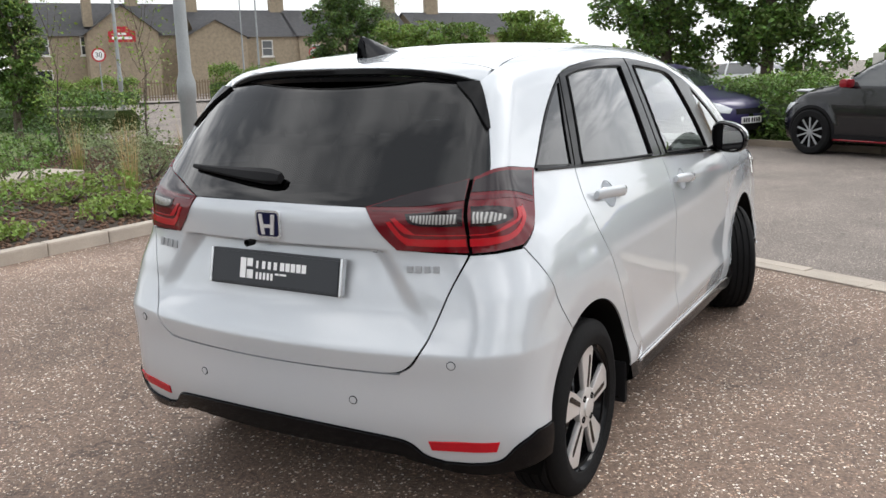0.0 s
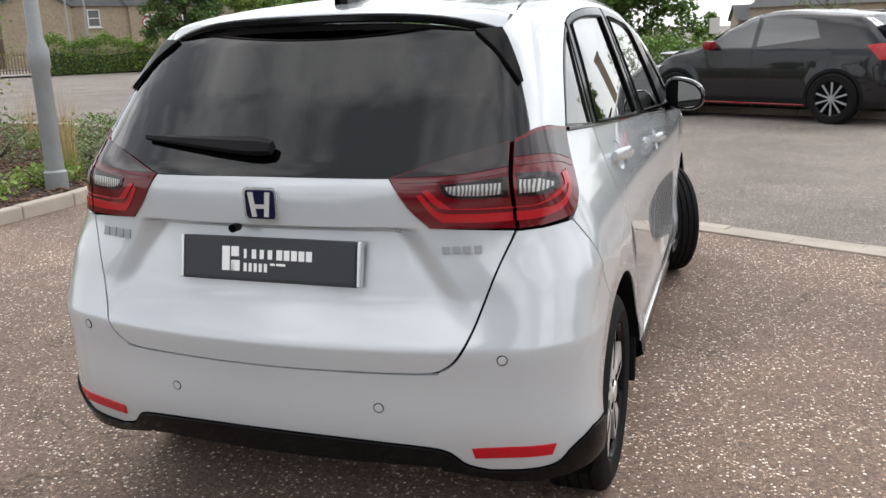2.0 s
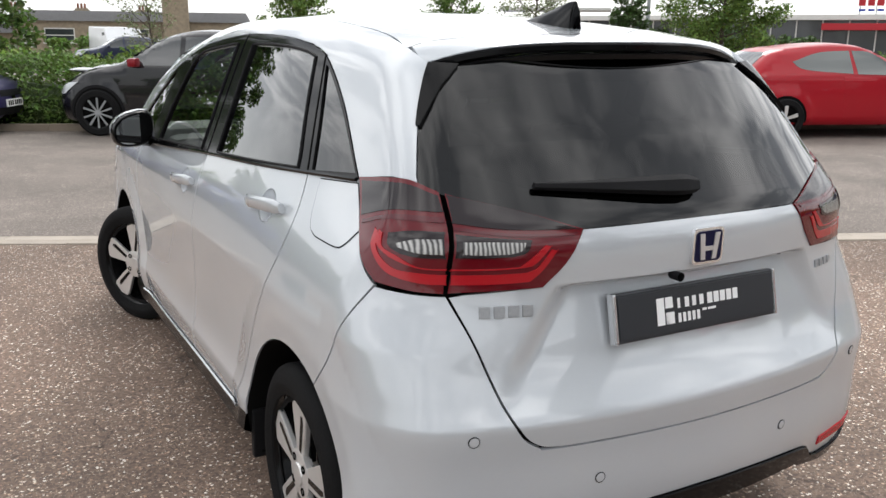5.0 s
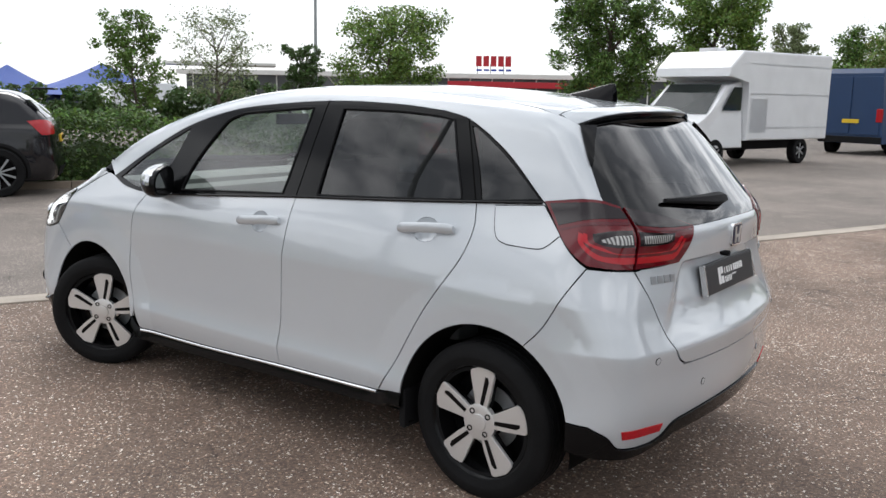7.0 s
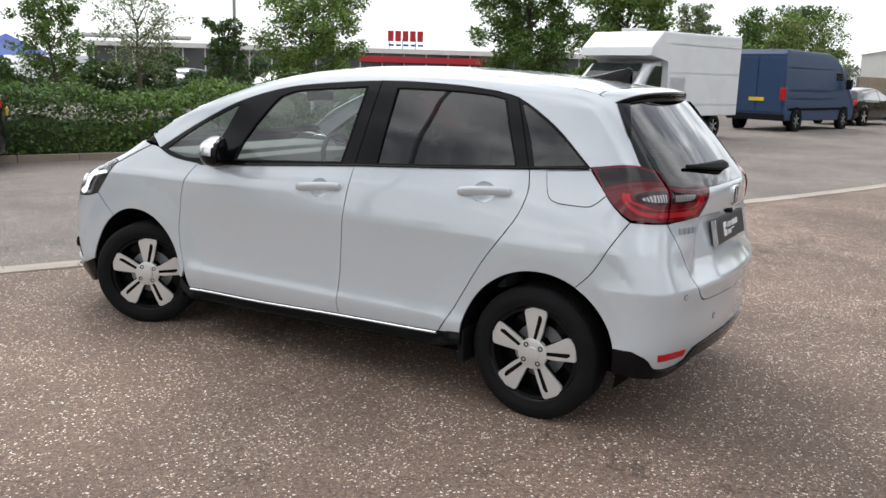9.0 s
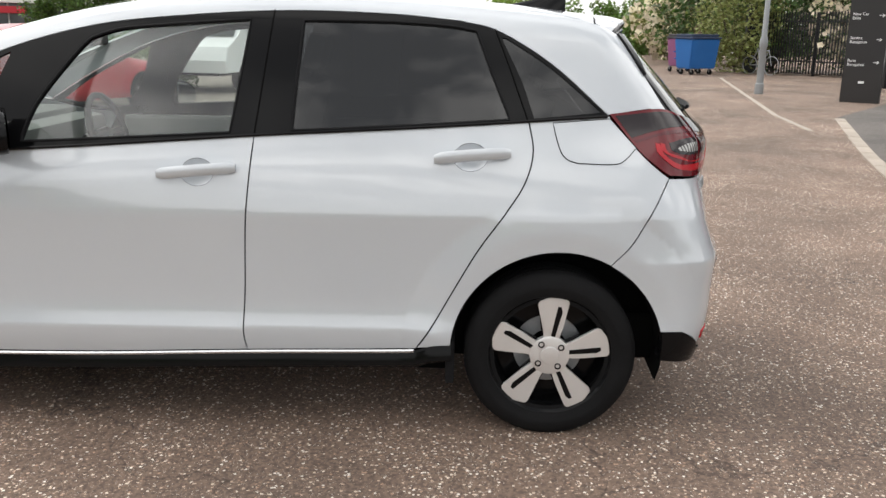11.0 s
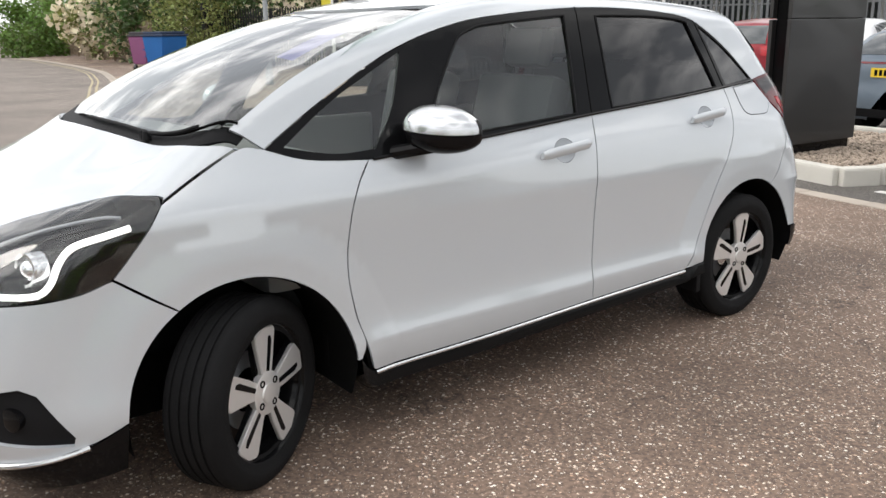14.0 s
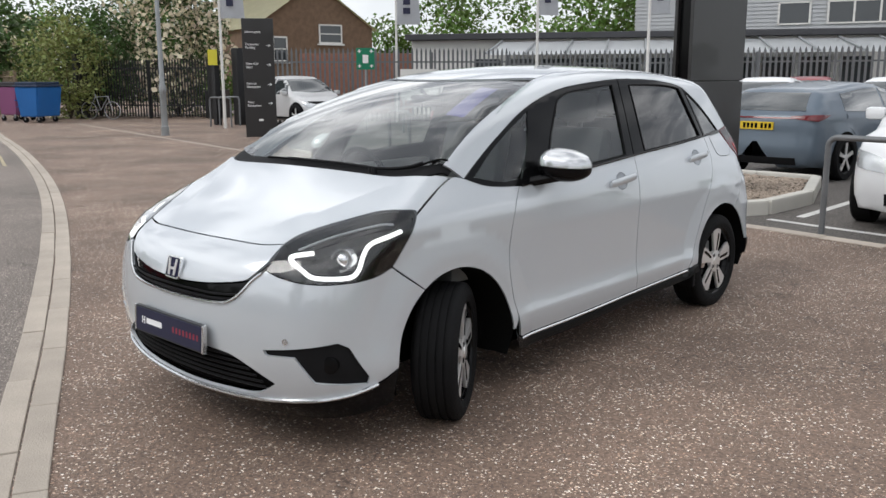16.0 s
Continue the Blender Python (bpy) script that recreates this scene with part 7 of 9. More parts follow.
def parked_car(name, spec, at, turn, label, category="car", group=""):
    """at: where the middle between its axles stands; turn: degrees, 0 faces +y."""
    c = thing(name, (*at, 0), turn, label, category, group)
    old = SURF[0]
    SURF[0] = body_shape(spec)
    y0, y1 = spec["tail"][0][1] + .75, spec["nose"][0][1] - .75
    zc = .62
    paint = spec["paint"]
    nu, nt = 46, 34
    us = np.linspace(-1, 1, nu)
    th = np.radians(np.linspace(-52, 232, nt))
    o, w = [], []
    for u in us:
        k = max(0, abs(u) - .55) / .45
        yc = (y0 + y1) / 2 + (y1 - y0) / 2 * min(1, max(-1, u / .55))
        lat = radians(86) * k * (1 if u > 0 else -1)
        for t in th:
            d = np.array([math.cos(t) * math.cos(lat), math.sin(lat), math.sin(t) * math.cos(lat)])
            o.append(np.array([0, yc, zc]) + d * 3), w.append(-d)
    p = meet(np.array(o), np.array(w), far=3.0, n=150)
    f = [(i * nt + j, i * nt + j + 1, (i + 1) * nt + j + 1, (i + 1) * nt + j) for i in range(nu - 1) for j in range(nt - 1)]
    f += [tuple(range(nt))[::-1], tuple(range((nu - 1) * nt, nu * nt))]
    n = grad(p)
    q = np.cross(p[f[len(f) // 2][1]] - p[f[len(f) // 2][0]], p[f[len(f) // 2][2]] - p[f[len(f) // 2][0]])
    if q @ n[f[len(f) // 2][0]] < 0:
        f = [s[::-1] for s in f]
    mesh_ob("body", p, f, paint, c, "", n)
    kw = dict(h=.07, thick=.004)
    for pts, nm in spec["windows"]:
        both(nm, panel(SIDE, loop(*pts), out=.003, **kw), spec.get("glass", TINT), c)
    for pts in spec.get("doors", ()):
        both("door", panel(SIDE, loop(*pts), out=.0025, h=.09, thick=.003), paint, c)
    if "screen" in spec:
        xw, yb, yt = spec["screen"]
        sheet("windscreen", panel(TOP, loop([(-xw, yb - .14), (0, yb), (xw, yb - .14)], [(xw, yb - .14), (xw * .84, yt - .05)], [(xw * .84, yt - .05), (0, yt), (-xw * .84, yt - .05)], [(-xw * .84, yt - .05), (-xw, yb - .14)]), out=.003, **kw), TINT, c)
    if "rear" in spec:
        xw, zb, zt = spec["rear"]
        sheet("rear_window", panel(REAR, loop([(-xw, zb), (xw, zb)], [(xw, zb), (xw * .82, zt)], [(xw * .82, zt), (-xw * .82, zt)], [(-xw * .82, zt), (-xw, zb)]), out=.003, **kw), TINT, c)
    tw_, nw_ = Round(spec["ra"], -1), Round(spec["fa"], 1)
    for mat, pts, nm in spec.get("tail_bits", ()):
        both(nm, panel(tw_, loop(*[[tuple(tw_.flat(np.array([[a, b, z]]))[0]) for a, b, z in run] for run in pts]), out=.005, h=.05, thick=.006), mat, c)
    for mat, pts, nm in spec.get("nose_bits", ()):
        both(nm, panel(nw_, loop(*[[tuple(nw_.flat(np.array([[a, b, z]]))[0]) for a, b, z in run] for run in pts]), out=.005, h=.05, thick=.006), mat, c)
    for mat, x, z0, z1, view, nm in spec.get("bars", ()):
        sheet(nm, panel(view, loop([(-x, z0), (x, z0)], [(x, z0), (x, z1)], [(x, z1), (-x, z1)], [(-x, z1), (-x, z0)]), out=.005, h=.08, thick=.006), mat, c)
    if "skirt" in spec:
        for a in ("ra", "fa"):
            both("arch_trim", panel(SIDE, loop([(spec[a] + (spec["wr"] + .07) * math.cos(t), max(.25, spec["wr"] + (spec["wr"] + .07) * math.sin(t))) for t in np.radians(np.linspace(-20, 200, 16))], [(spec[a] - .36, .25), (spec[a] + .36, .25)]), out=.004, h=.08, thick=.004), spec["skirt"], c)
        both("sill_trim", panel(SIDE, loop([(spec["ra"] + .36, .25), (spec["fa"] - .36, .25)], [(spec["fa"] - .36, .25), (spec["fa"] - .36, .33)], [(spec["fa"] - .36, .33), (spec["ra"] + .36, .33)], [(spec["ra"] + .36, .33), (spec["ra"] + .36, .25)]), out=.004, h=.1, thick=.004), spec["skirt"], c)
    else:
        for a in ("ra", "fa"):
            # no hollow here: a flat black cap paints the shade round the wheel
            both("arch_shade_cap", panel(SIDE, loop([(spec[a] + (spec["wr"] + .045) * math.cos(t), max(.25, spec["wr"] + (spec["wr"] + .045) * math.sin(t))) for t in np.radians(np.linspace(-25, 205, 16))], [(spec[a] - .30, .25), (spec[a] + .30, .25)]), out=.002, h=.08, thick=0), SEAM, c)
    if "skirt" in spec:
        for a in ("ra", "fa"):
            # same black cap, over the trim, in place of the arch's dark hollow
            both("arch_shade_cap", panel(SIDE, loop([(spec[a] + (spec["wr"] + .03) * math.cos(t), max(.25, spec["wr"] + (spec["wr"] + .03) * math.sin(t))) for t in np.radians(np.linspace(-25, 205, 16))], [(spec[a] - .30, .25), (spec[a] + .30, .25)]), out=.007, h=.08, thick=0), SEAM, c)
    for view, z, mat, s in spec.get("plates", ()):
        e = lift(view, [(0, z)])[0]
        bm = bmesh.new()
        box(bm, -.26, .26, e[1] - .012, e[1] + .012, z - .056, z + .056, .003)
        pl = part("number_plate", bm, mat, c)
        for i in range(7):
            xx = -.21 + i * .062 + (.03 if i > 3 else 0)
            bm = bmesh.new()
            box(bm, xx, xx + .040, e[1] + s * .0125 - .001, e[1] + s * .0125 + .001, z - .036, z + .036)
            part("plate_bar", bm, SEAM, pl)
    for sx in (-1, 1):
        xw = lift(SIDE, [(spec["my"], spec["belt"] + .03)])[0][0]
        bm = bmesh.new()
        mx_ = sorted((sx * (-xw - .01), sx * (-xw + .20)))
        box(bm, mx_[0], mx_[1], spec["my"] - .065, spec["my"] + .075, spec["belt"] + .0, spec["belt"] + .135, .05)
        rod(bm, (sx * (-xw - .03), spec["my"], spec["belt"] + .01), (sx * (-xw + .06), spec["my"], spec["belt"] + .04), .03)
        part("door_mirror", bm, spec.get("mirror", paint), c, "", True)
        for a in ("ra", "fa"):
            xa = lift(SIDE, [(spec[a], spec["wr"] + .30)])[0][0]
            car_wheel(c, (sx * (-xw * 0 + abs(xa) - .072), spec[a], spec["wr"]), spec["wr"], spec["rim"], sx, spec.get("spokes", 5), spec.get("alloy", SILVER))
    SURF[0] = old
    return c


TINT = plain("tinted_car_glass", (.030, .036, .038), .03, 0, 1.0, ior=1.6)
TINT_PALE = plain("reflecting_car_glass", (.05, .062, .06), .03, 0, 1.0, ior=1.6)


def hatch_spec(L=4.06, W=1.75, H=1.46, wb=2.55, wr=.32, belt=.93, hood=.92, kind="hatch"):
    r, f = -wb / 2, wb / 2
    tail, nose = -L / 2 - .02, L / 2 - .02
    s = dict(w=W, belt=belt, lean=.42, ra=r, fa=f, wr=wr, rim=wr * .68, clear=.20, my=f - .62,
             tail=[(.2, tail + .08), (.45, tail), (.70, tail + .03), (belt + .02, tail + .08), (H - .12, tail + .52), (H + .1, tail + .75)],
             nose=[(.2, nose - .08), (.42, nose), (.62, nose - .02), (.80, nose - .12), (1.0, nose - .5)],
             spine=[(nose + .1, .66), (nose - .12, .78), (nose - .5, hood - .04), (f - .32, hood + .07), (f - .50, hood + .16), (f - 1.00, H - .10), (f - 1.35, H - .01), (-.25, H), (r + .25, H - .05), (tail + .45, H - .12), (tail, H - .22)])
    a, b, cpil = f - .62, r + .12, tail + .62
    s["windows"] = [([[(a + .12, belt + .02), (a - .30, H - .16), (a - .60, H - .105)], [(a - .60, H - .105), (.02, H - .09)], [(.02, H - .09), (.0, belt + .02)], [(.0, belt + .02), (a + .12, belt + .02)]], "front_side_window"),
                    ([[(-.07, belt + .03), (-.05, H - .09)], [(-.05, H - .09), (-.5, H - .10), (b - .05, H - .17)], [(b - .05, H - .17), (b - .10, belt + .07)], [(b - .10, belt + .07), (-.07, belt + .03)]], "rear_side_window")]
    s["doors"] = [[[(a + .15, belt - .01), (a + .17, .60), (a + .05, .34)], [(a + .05, .34), (.0, .33)], [(.0, .33), (-.02, belt)], [(-.02, belt), (a + .15, belt - .01)]],
                  [[(-.035, belt), (-.02, .33)], [(-.02, .33), (r + .42, .35)], [(r + .42, .35), (r + .32, .62), (b - .06, .80), (b - .06, belt + .04)], [(b - .06, belt + .04), (-.035, belt)]]]
    s["screen"], s["rear"] = (W * .40, f - .38, f - .98), (W * .36, belt + .08, H - .15)
    s["plates"] = [(REAR, .80, YELLOW_PLATE, -1), (FRONT, .46, WHITE_PLATE, 1)]
    x = W / 2
    s["tail_bits"] = [(RED_LIT, [[(-x + .02, tail + .42, belt + .04), (-x + .10, tail + .24, belt + .06), (-x + .30, tail + .1, belt + .03)], [(-x + .30, tail + .1, belt + .03), (-x + .28, tail + .08, belt - .14)], [(-x + .28, tail + .08, belt - .14), (-x + .06, tail + .26, belt - .16)], [(-x + .06, tail + .26, belt - .16), (-x + .02, tail + .42, belt + .04)]], "tail_lamp")]
    s["nose_bits"] = [(HEADLIGHT, [[(-x + .06, nose - .52, .80), (-x + .22, nose - .22, .76), (-.42, nose - .08, .66)], [(-.42, nose - .08, .66), (-.50, nose - .06, .58)], [(-.50, nose - .06, .58), (-x + .10, nose - .30, .62)], [(-x + .10, nose - .30, .62), (-x + .06, nose - .52, .80)]], "headlamp")]
    s["bars"] = [(BLACK_MATT, .36, .56, .66, FRONT, "grille"), (BLACK_MATT, .55, .28, .40, FRONT, "lower_intake"), (BLACK_MATT, .52, .26, .40, REAR, "rear_valance")]
    return s


def paint_of(name, col, metal=.25, rough=.3):
    return plain(name, col, rough, metal * .5, .4, .03, 20, spec=.2)


def axle_pose(rear, front):
    """Middle and heading from where the rear and front wheels stand, on the side that is given by the caller."""
    d = np.subtract(front, rear)
    return (np.add(rear, front) / 2), math.degrees(math.atan2(-d[0], d[1]))


def beside_car(mid, turn, off):
    return mid + off * np.array([math.cos(radians(turn)), math.sin(radians(turn))])


PURPLE_P = paint_of("dark_violet_paint", (.032, .027, .085))
BLACK_P = plain("black_paint", (.005, .005, .007), .22, 0, .8, .03, 20, spec=.2)
BLUE_P = paint_of("bright_blue_paint", (.006, .026, .17))
RED_P = paint_of("bright_red_paint", (.36, .006, .015), .1)
CRIMSON_P = paint_of("crimson_paint", (.215, .004, .011), .2)
GREY_P = paint_of("sonic_grey_paint", (.115, .145, .18), .2)
WHITE_P = paint_of("white_car_paint", (.74, .75, .76), .0)
SILVER_P = paint_of("pale_silver_paint", (.55, .55, .55), .4)
NAVY_P = paint_of("navy_paint", (.018, .024, .055), .3)
BLUEVAN_P = plain("matt_blue_van_paint", (.008, .036, .105), .42, 0, .15, .08, 12)
VAN_WHITE = plain("van_white_paint", (.72, .735, .75), .45, 0, .4, .08, 10, .03)

# violet hatchback and black crossover facing each other beside the hedge; their near wheels stand at these places
m_, t_ = axle_pose((-4.15, 12.30), (-1.98, 11.22))
s_ = dict(hatch_spec(4.06, 1.75, 1.45, 2.55, .325), paint=PURPLE_P)
parked_car("violet_car", s_, beside_car(m_, t_, -.86), t_, "dark violet hatchback parked beside the hedge")
m_, t_ = axle_pose((2.42, 9.20), (.14, 10.58))
s_ = dict(hatch_spec(4.14, 1.77, 1.57, 2.53, .345, 1.02, 1.04), paint=BLACK_P, mirror=CRIMSON_P, skirt=BLACK_MATT, glass=TINT, spokes=10, alloy=GREY_METAL)
s_["windows"] = [(s_["windows"][0][0], "front_side_window"), ([[(-.07, 1.05), (-.05, 1.46)], [(-.05, 1.46), (-.5, 1.45), (-.86, 1.40)], [(-.86, 1.40), (-1.0, 1.16)], [(-1.0, 1.16), (-.07, 1.05)]], "rear_side_window")]
juke = parked_car("black_crossover", s_, beside_car(m_, t_, .87), t_, "black crossover with red door mirrors parked by the hedge")
bm = bmesh.new()
box(bm, -.55, .55, -2.02, -1.72, 1.50, 1.53, .012)
part("roof_spoiler", bm, BLACK_GLOSS, juke)
for sx in (-1, 1):
    bm = bmesh.new()
    tube(bm, [(sx * .885, -.86, .245), (sx * .885, .86, .245)], .012, 6)
    part("red_sill_strip", bm, CRIMSON_P, juke)
    bm = bmesh.new()
    bmesh.ops.create_uvsphere(bm, u_segments=16, v_segments=10, radius=1, matrix=Matrix.Translation((sx * .62, 1.55, .965)) @ Matrix.Diagonal((.085, .24, .035, 1)))
    part("upper_lamp", bm, HEADLIGHT, juke, "", True)
m_, t_ = axle_pose((-7.75, 14.55), (-5.72, 13.26))
parked_car("blue_car", dict(hatch_spec(4.3, 1.77, 1.46, 2.60, .32), paint=BLUE_P, alloy=BLACK_GLOSS), beside_car(m_, t_, -.86), t_, "bright blue hatchback parked beside the hedge")
# red three-door
m_, t_ = np.array((11.0, 6.15)), -112
s_ = dict(hatch_spec(3.95, 1.72, 1.46, 2.49, .31, .94), paint=RED_P)
s_["windows"] = [([[(.70, .97), (.2, 1.30), (-.15, 1.345)], [(-.15, 1.345), (-.10, .985)], [(-.10, .985), (.70, .97)]], "front_side_window"), ([[(-.17, .99), (-.19, 1.345)], [(-.19, 1.345), (-.7, 1.31), (-1.15, 1.17)], [(-1.15, 1.17), (-.95, 1.05), (-.17, .99)]], "rear_side_window")]
s_["doors"] = [[[(.80, .92), (.78, .60), (.70, .34)], [(.70, .34), (-.28, .34)], [(-.28, .34), (-.33, .96)], [(-.33, .96), (.80, .92)]]]
s_["glass"] = TINT_PALE
parked_car("red_car", s_, m_, t_, "bright red three-door hatchback parked by the hedge")
# dark estate and blue saloon at the far end of the road
parked_car("dark_estate_car", dict(hatch_spec(4.6, 1.85, 1.46, 2.8, .34), paint=BLACK_P), (34.6, 1.35), -108, "dark estate car parked at the roadside")
parked_car("navy_saloon", dict(hatch_spec(4.55, 1.78, 1.42, 2.65, .32), paint=NAVY_P), (44.2, -2.7), 66, "navy saloon parked facing along the road")
# sales cars
s_ = dict(hatch_spec(4.36, 1.80, 1.60, 2.61, .345, 1.03, 1.04), paint=CRIMSON_P, skirt=BLACK_MATT, alloy=SILVER, spokes=5)
s_["tail_bits"] = [(SMOKE, [[(-.86, -1.85, 1.02), (-.60, -2.10, 1.03), (-.45, -2.14, 1.0)], [(-.45, -2.14, 1.0), (-.45, -2.15, .93)], [(-.45, -2.15, .93), (-.86, -1.85, .97)], [(-.86, -1.85, .97), (-.86, -1.85, 1.02)]], "tail_lamp")]
s_["bars"] = s_["bars"] + [(BLACK_GLOSS, .46, .945, 1.01, REAR, "tail_strip"), (SATIN, .62, .40, .45, REAR, "bumper_strip")]
parked_car("red_crossover", s_, (6.35, -8.9), 186, "crimson crossover parked in a sales bay")
s_ = dict(hatch_spec(4.55, 1.80, 1.42, 2.73, .335, .93, .90), paint=GREY_P, skirt=None)
s_.pop("skirt")
y_ = -2.295
s_["tail_bits"] = [(RED_DARK, [[(-.885, y_ + .50, .955), (-.80, y_ + .24, .965), (-.48, y_ + .10, .945)], [(-.48, y_ + .10, .945), (-.48, y_ + .10, .905)], [(-.48, y_ + .10, .905), (-.80, y_ + .24, .870)], [(-.80, y_ + .24, .870), (-.885, y_ + .50, .955)]], "tail_lamp")]
s_["bars"] = [q for q in s_["bars"] if q[4] is not REAR] + [(BLACK_MATT, .60, .25, .36, REAR, "rear_valance"), (RED_DARK, .58, .90, .93, REAR, "tail_light_bar")]
civic = parked_car("grey_hatchback", s_, (1.63, -10.65), 172.5, "sonic grey hatchback parked behind the tall sign")
parked_car("white_crossover", dict(hatch_spec(4.55, 1.84, 1.60, 2.65, .35, 1.03, 1.02), paint=WHITE_P, skirt=BLACK_MATT), (-1.25, -6.95), 4, "white crossover parked nose-out in a sales bay")
s_ = dict(hatch_spec(4.6, 1.89, 1.60, 3.0, .36, 1.0, .98), paint=SILVER_P, skirt=BLACK_MATT)
s_["bars"] = s_["bars"] + [(BLACK_GLOSS, .80, .74, .82, FRONT, "lamp_band")]
parked_car("silver_crossover", s_, (19.7, -13.9), 84, "pale silver electric crossover facing the gate")
lot_white = parked_car("white_sales_car", dict(hatch_spec(4.2, 1.76, 1.50, 2.6, .32), paint=WHITE_P), (4.9, -16.0), 10, "white hatchback in the sales row", group="sales row")
lot_red = parked_car("red_sales_car", dict(hatch_spec(4.1, 1.74, 1.52, 2.55, .32), paint=CRIMSON_P), (5.6, -20.6), 12, "red hatchback in the sales row", group="sales row")
lot_blue = parked_car("navy_sales_car", dict(hatch_spec(4.3, 1.78, 1.48, 2.6, .32), paint=NAVY_P), (-.6, -16.7), 8, "navy hatchback in the sales row", group="sales row")
for src, x, y, r in ((lot_white, 2.2, -16.4, 9), (lot_white, 8.2, -19.9, 190), (lot_white, .6, -21.6, 10), (lot_red, 3.1, -21.2, 11), (lot_red, -4.6, -22.4, 9), (lot_blue, -1.9, -22.0, 12), (lot_white, -3.4, -17.2, 8), (lot_white, 10.6, -18.9, 12), (lot_blue, 12.8, -16.6, 10), (lot_white, -7.0, -22.8, 9), (lot_red, 7.6, -15.2, 186)):
    copy_thing(src, pose(x, y, 0, 0, 0, r))
# far car park beyond the hedge
far_white = parked_car("white_far_car", dict(hatch_spec(4.2, 1.76, 1.48, 2.6, .32), paint=WHITE_P), (-4.8, 31), 70, "white car in the far car park", group="far car park")
for x, y, r in ((9.4, 40.5, 100), (14.5, 38, 80), (22, 32, 110), (27.5, 36, 95), (36, 34, 85)):
    copy_thing(far_white, pose(x, y, 0, 0, 0, r))
for x, y, r in ((5.0, 40, 90), (18.5, 36.5, 95), (31, 36.5, 100)):
    copy_thing(lot_blue, pose(x, y, 0, 0, 0, r))


def van_box(bm, prof, w, taper=.03):
    """A body raised from a side outline (y, z), w wide, with rounded long edges."""
    L = [bm.verts.new((-w / 2 + taper * max(0, z - 1.0), y, z)) for y, z in prof]
    R = [bm.verts.new((w / 2 - taper * max(0, z - 1.0), y, z)) for y, z in prof]
    fl, fr = bm.faces.new(L), bm.faces.new(R[::-1])
    for i in range(len(prof)):
        j = (i + 1) % len(prof)
        bm.faces.new((L[i], R[i], R[j], L[j]))
    e = [q for f in (fl, fr) for q in f.edges]
    bmesh.ops.bevel(bm, geom=e, offset=.05, segments=3, profile=.6, affect="EDGES")


def side_plate(c, name, y0, y1, z0, z1, x, mat, slant=0.0):
    for s in (-1, 1):
        bm = bmesh.new()
        v = [bm.verts.new((s * x, y, z)) for y, z in ((y0, z0), (y1, z0), (y1 - slant, z1), (y0, z1))]
        bm.faces.new(v)
        bmesh.ops.solidify(bm, geom=bm.faces[:], thickness=.008)
        part(name, bm, mat, c)


# box van: nose towards -x along the hedge
lv = thing("box_van", (18.6, 4.55, 0), 76, "white box van with an overcab body parked at the hedge", "van")
bm = bmesh.new()
van_box(bm, [(-2.55, .62), (1.15, .62), (1.15, 2.02), (2.0, 2.10), (1.95, 2.30), (1.45, 2.70), (-2.5, 2.74), (-2.55, 2.68)], 2.1, .0)
part("cargo_body", bm, VAN_WHITE, lv)
bm = bmesh.new()
van_box(bm, [(1.17, .45), (3.05, .45), (3.1, .72), (3.0, 1.02), (2.45, 1.22), (1.75, 1.90), (1.17, 2.0)], 1.95, .12)
part("cab", bm, VAN_WHITE, lv)
side_plate(lv, "cab_window", 1.30, 2.05, 1.32, 1.86, .955, TINT_PALE, .42)
bm = bmesh.new()
bm.faces.new([bm.verts.new(q) for q in ((-.82, 2.46, 1.245), (.82, 2.46, 1.245), (.72, 1.80, 1.92), (-.72, 1.80, 1.92))])
bmesh.ops.solidify(bm, geom=bm.faces[:], thickness=.01)
part("windscreen", bm, TINT_PALE, lv)
bm = bmesh.new()
box(bm, -.5, .5, -2.4, 2.6, .36, .62, .03)
part("chassis", bm, BLACK_MATT, lv)
side_plate(lv, "side_door", .35, 1.05, .8, 1.6, 1.055, VAN_WHITE)
for z in (.9, 1.7, 2.4):
    side_plate(lv, "body_rib", -2.5, 1.1, z, z + .03, 1.054, VAN_WHITE)
bm = bmesh.new()
box(bm, -.25, .25, 1.0, 1.4, 2.70, 2.79, .02)
part("roof_vent", bm, VAN_WHITE, lv)
for y in (-1.45, 2.25):
    for s in (-1, 1):
        car_wheel(lv, (s * .88, y, .33), .33, .20, s, 6, GREY_METAL)
bv = thing("panel_van", (27.95, 2.62, 0), -105, "dark blue high-roof panel van parked at the roadside", "van")
bm = bmesh.new()
van_box(bm, [(-2.75, .35), (2.5, .32), (2.62, .62), (2.55, .95), (2.25, 1.25), (1.55, 2.05), (1.1, 2.42), (.5, 2.56), (-2.60, 2.60), (-2.75, 2.45)], 2.0, .09)
part("body", bm, BLUEVAN_P, bv)
side_plate(bv, "cab_window", 1.05, 1.80, 1.38, 1.92, .925, TINT, .30)
for z in (1.05, 1.30, 2.02):
    side_plate(bv, "body_rib", -2.4, .9, z, z + .025, 1.0 - .09 * max(0, z - 1.0) + .003, BLUEVAN_P)
side_plate(bv, "rub_strip", -2.5, 2.1, .68, .76, 1.003, BLACK_MATT)
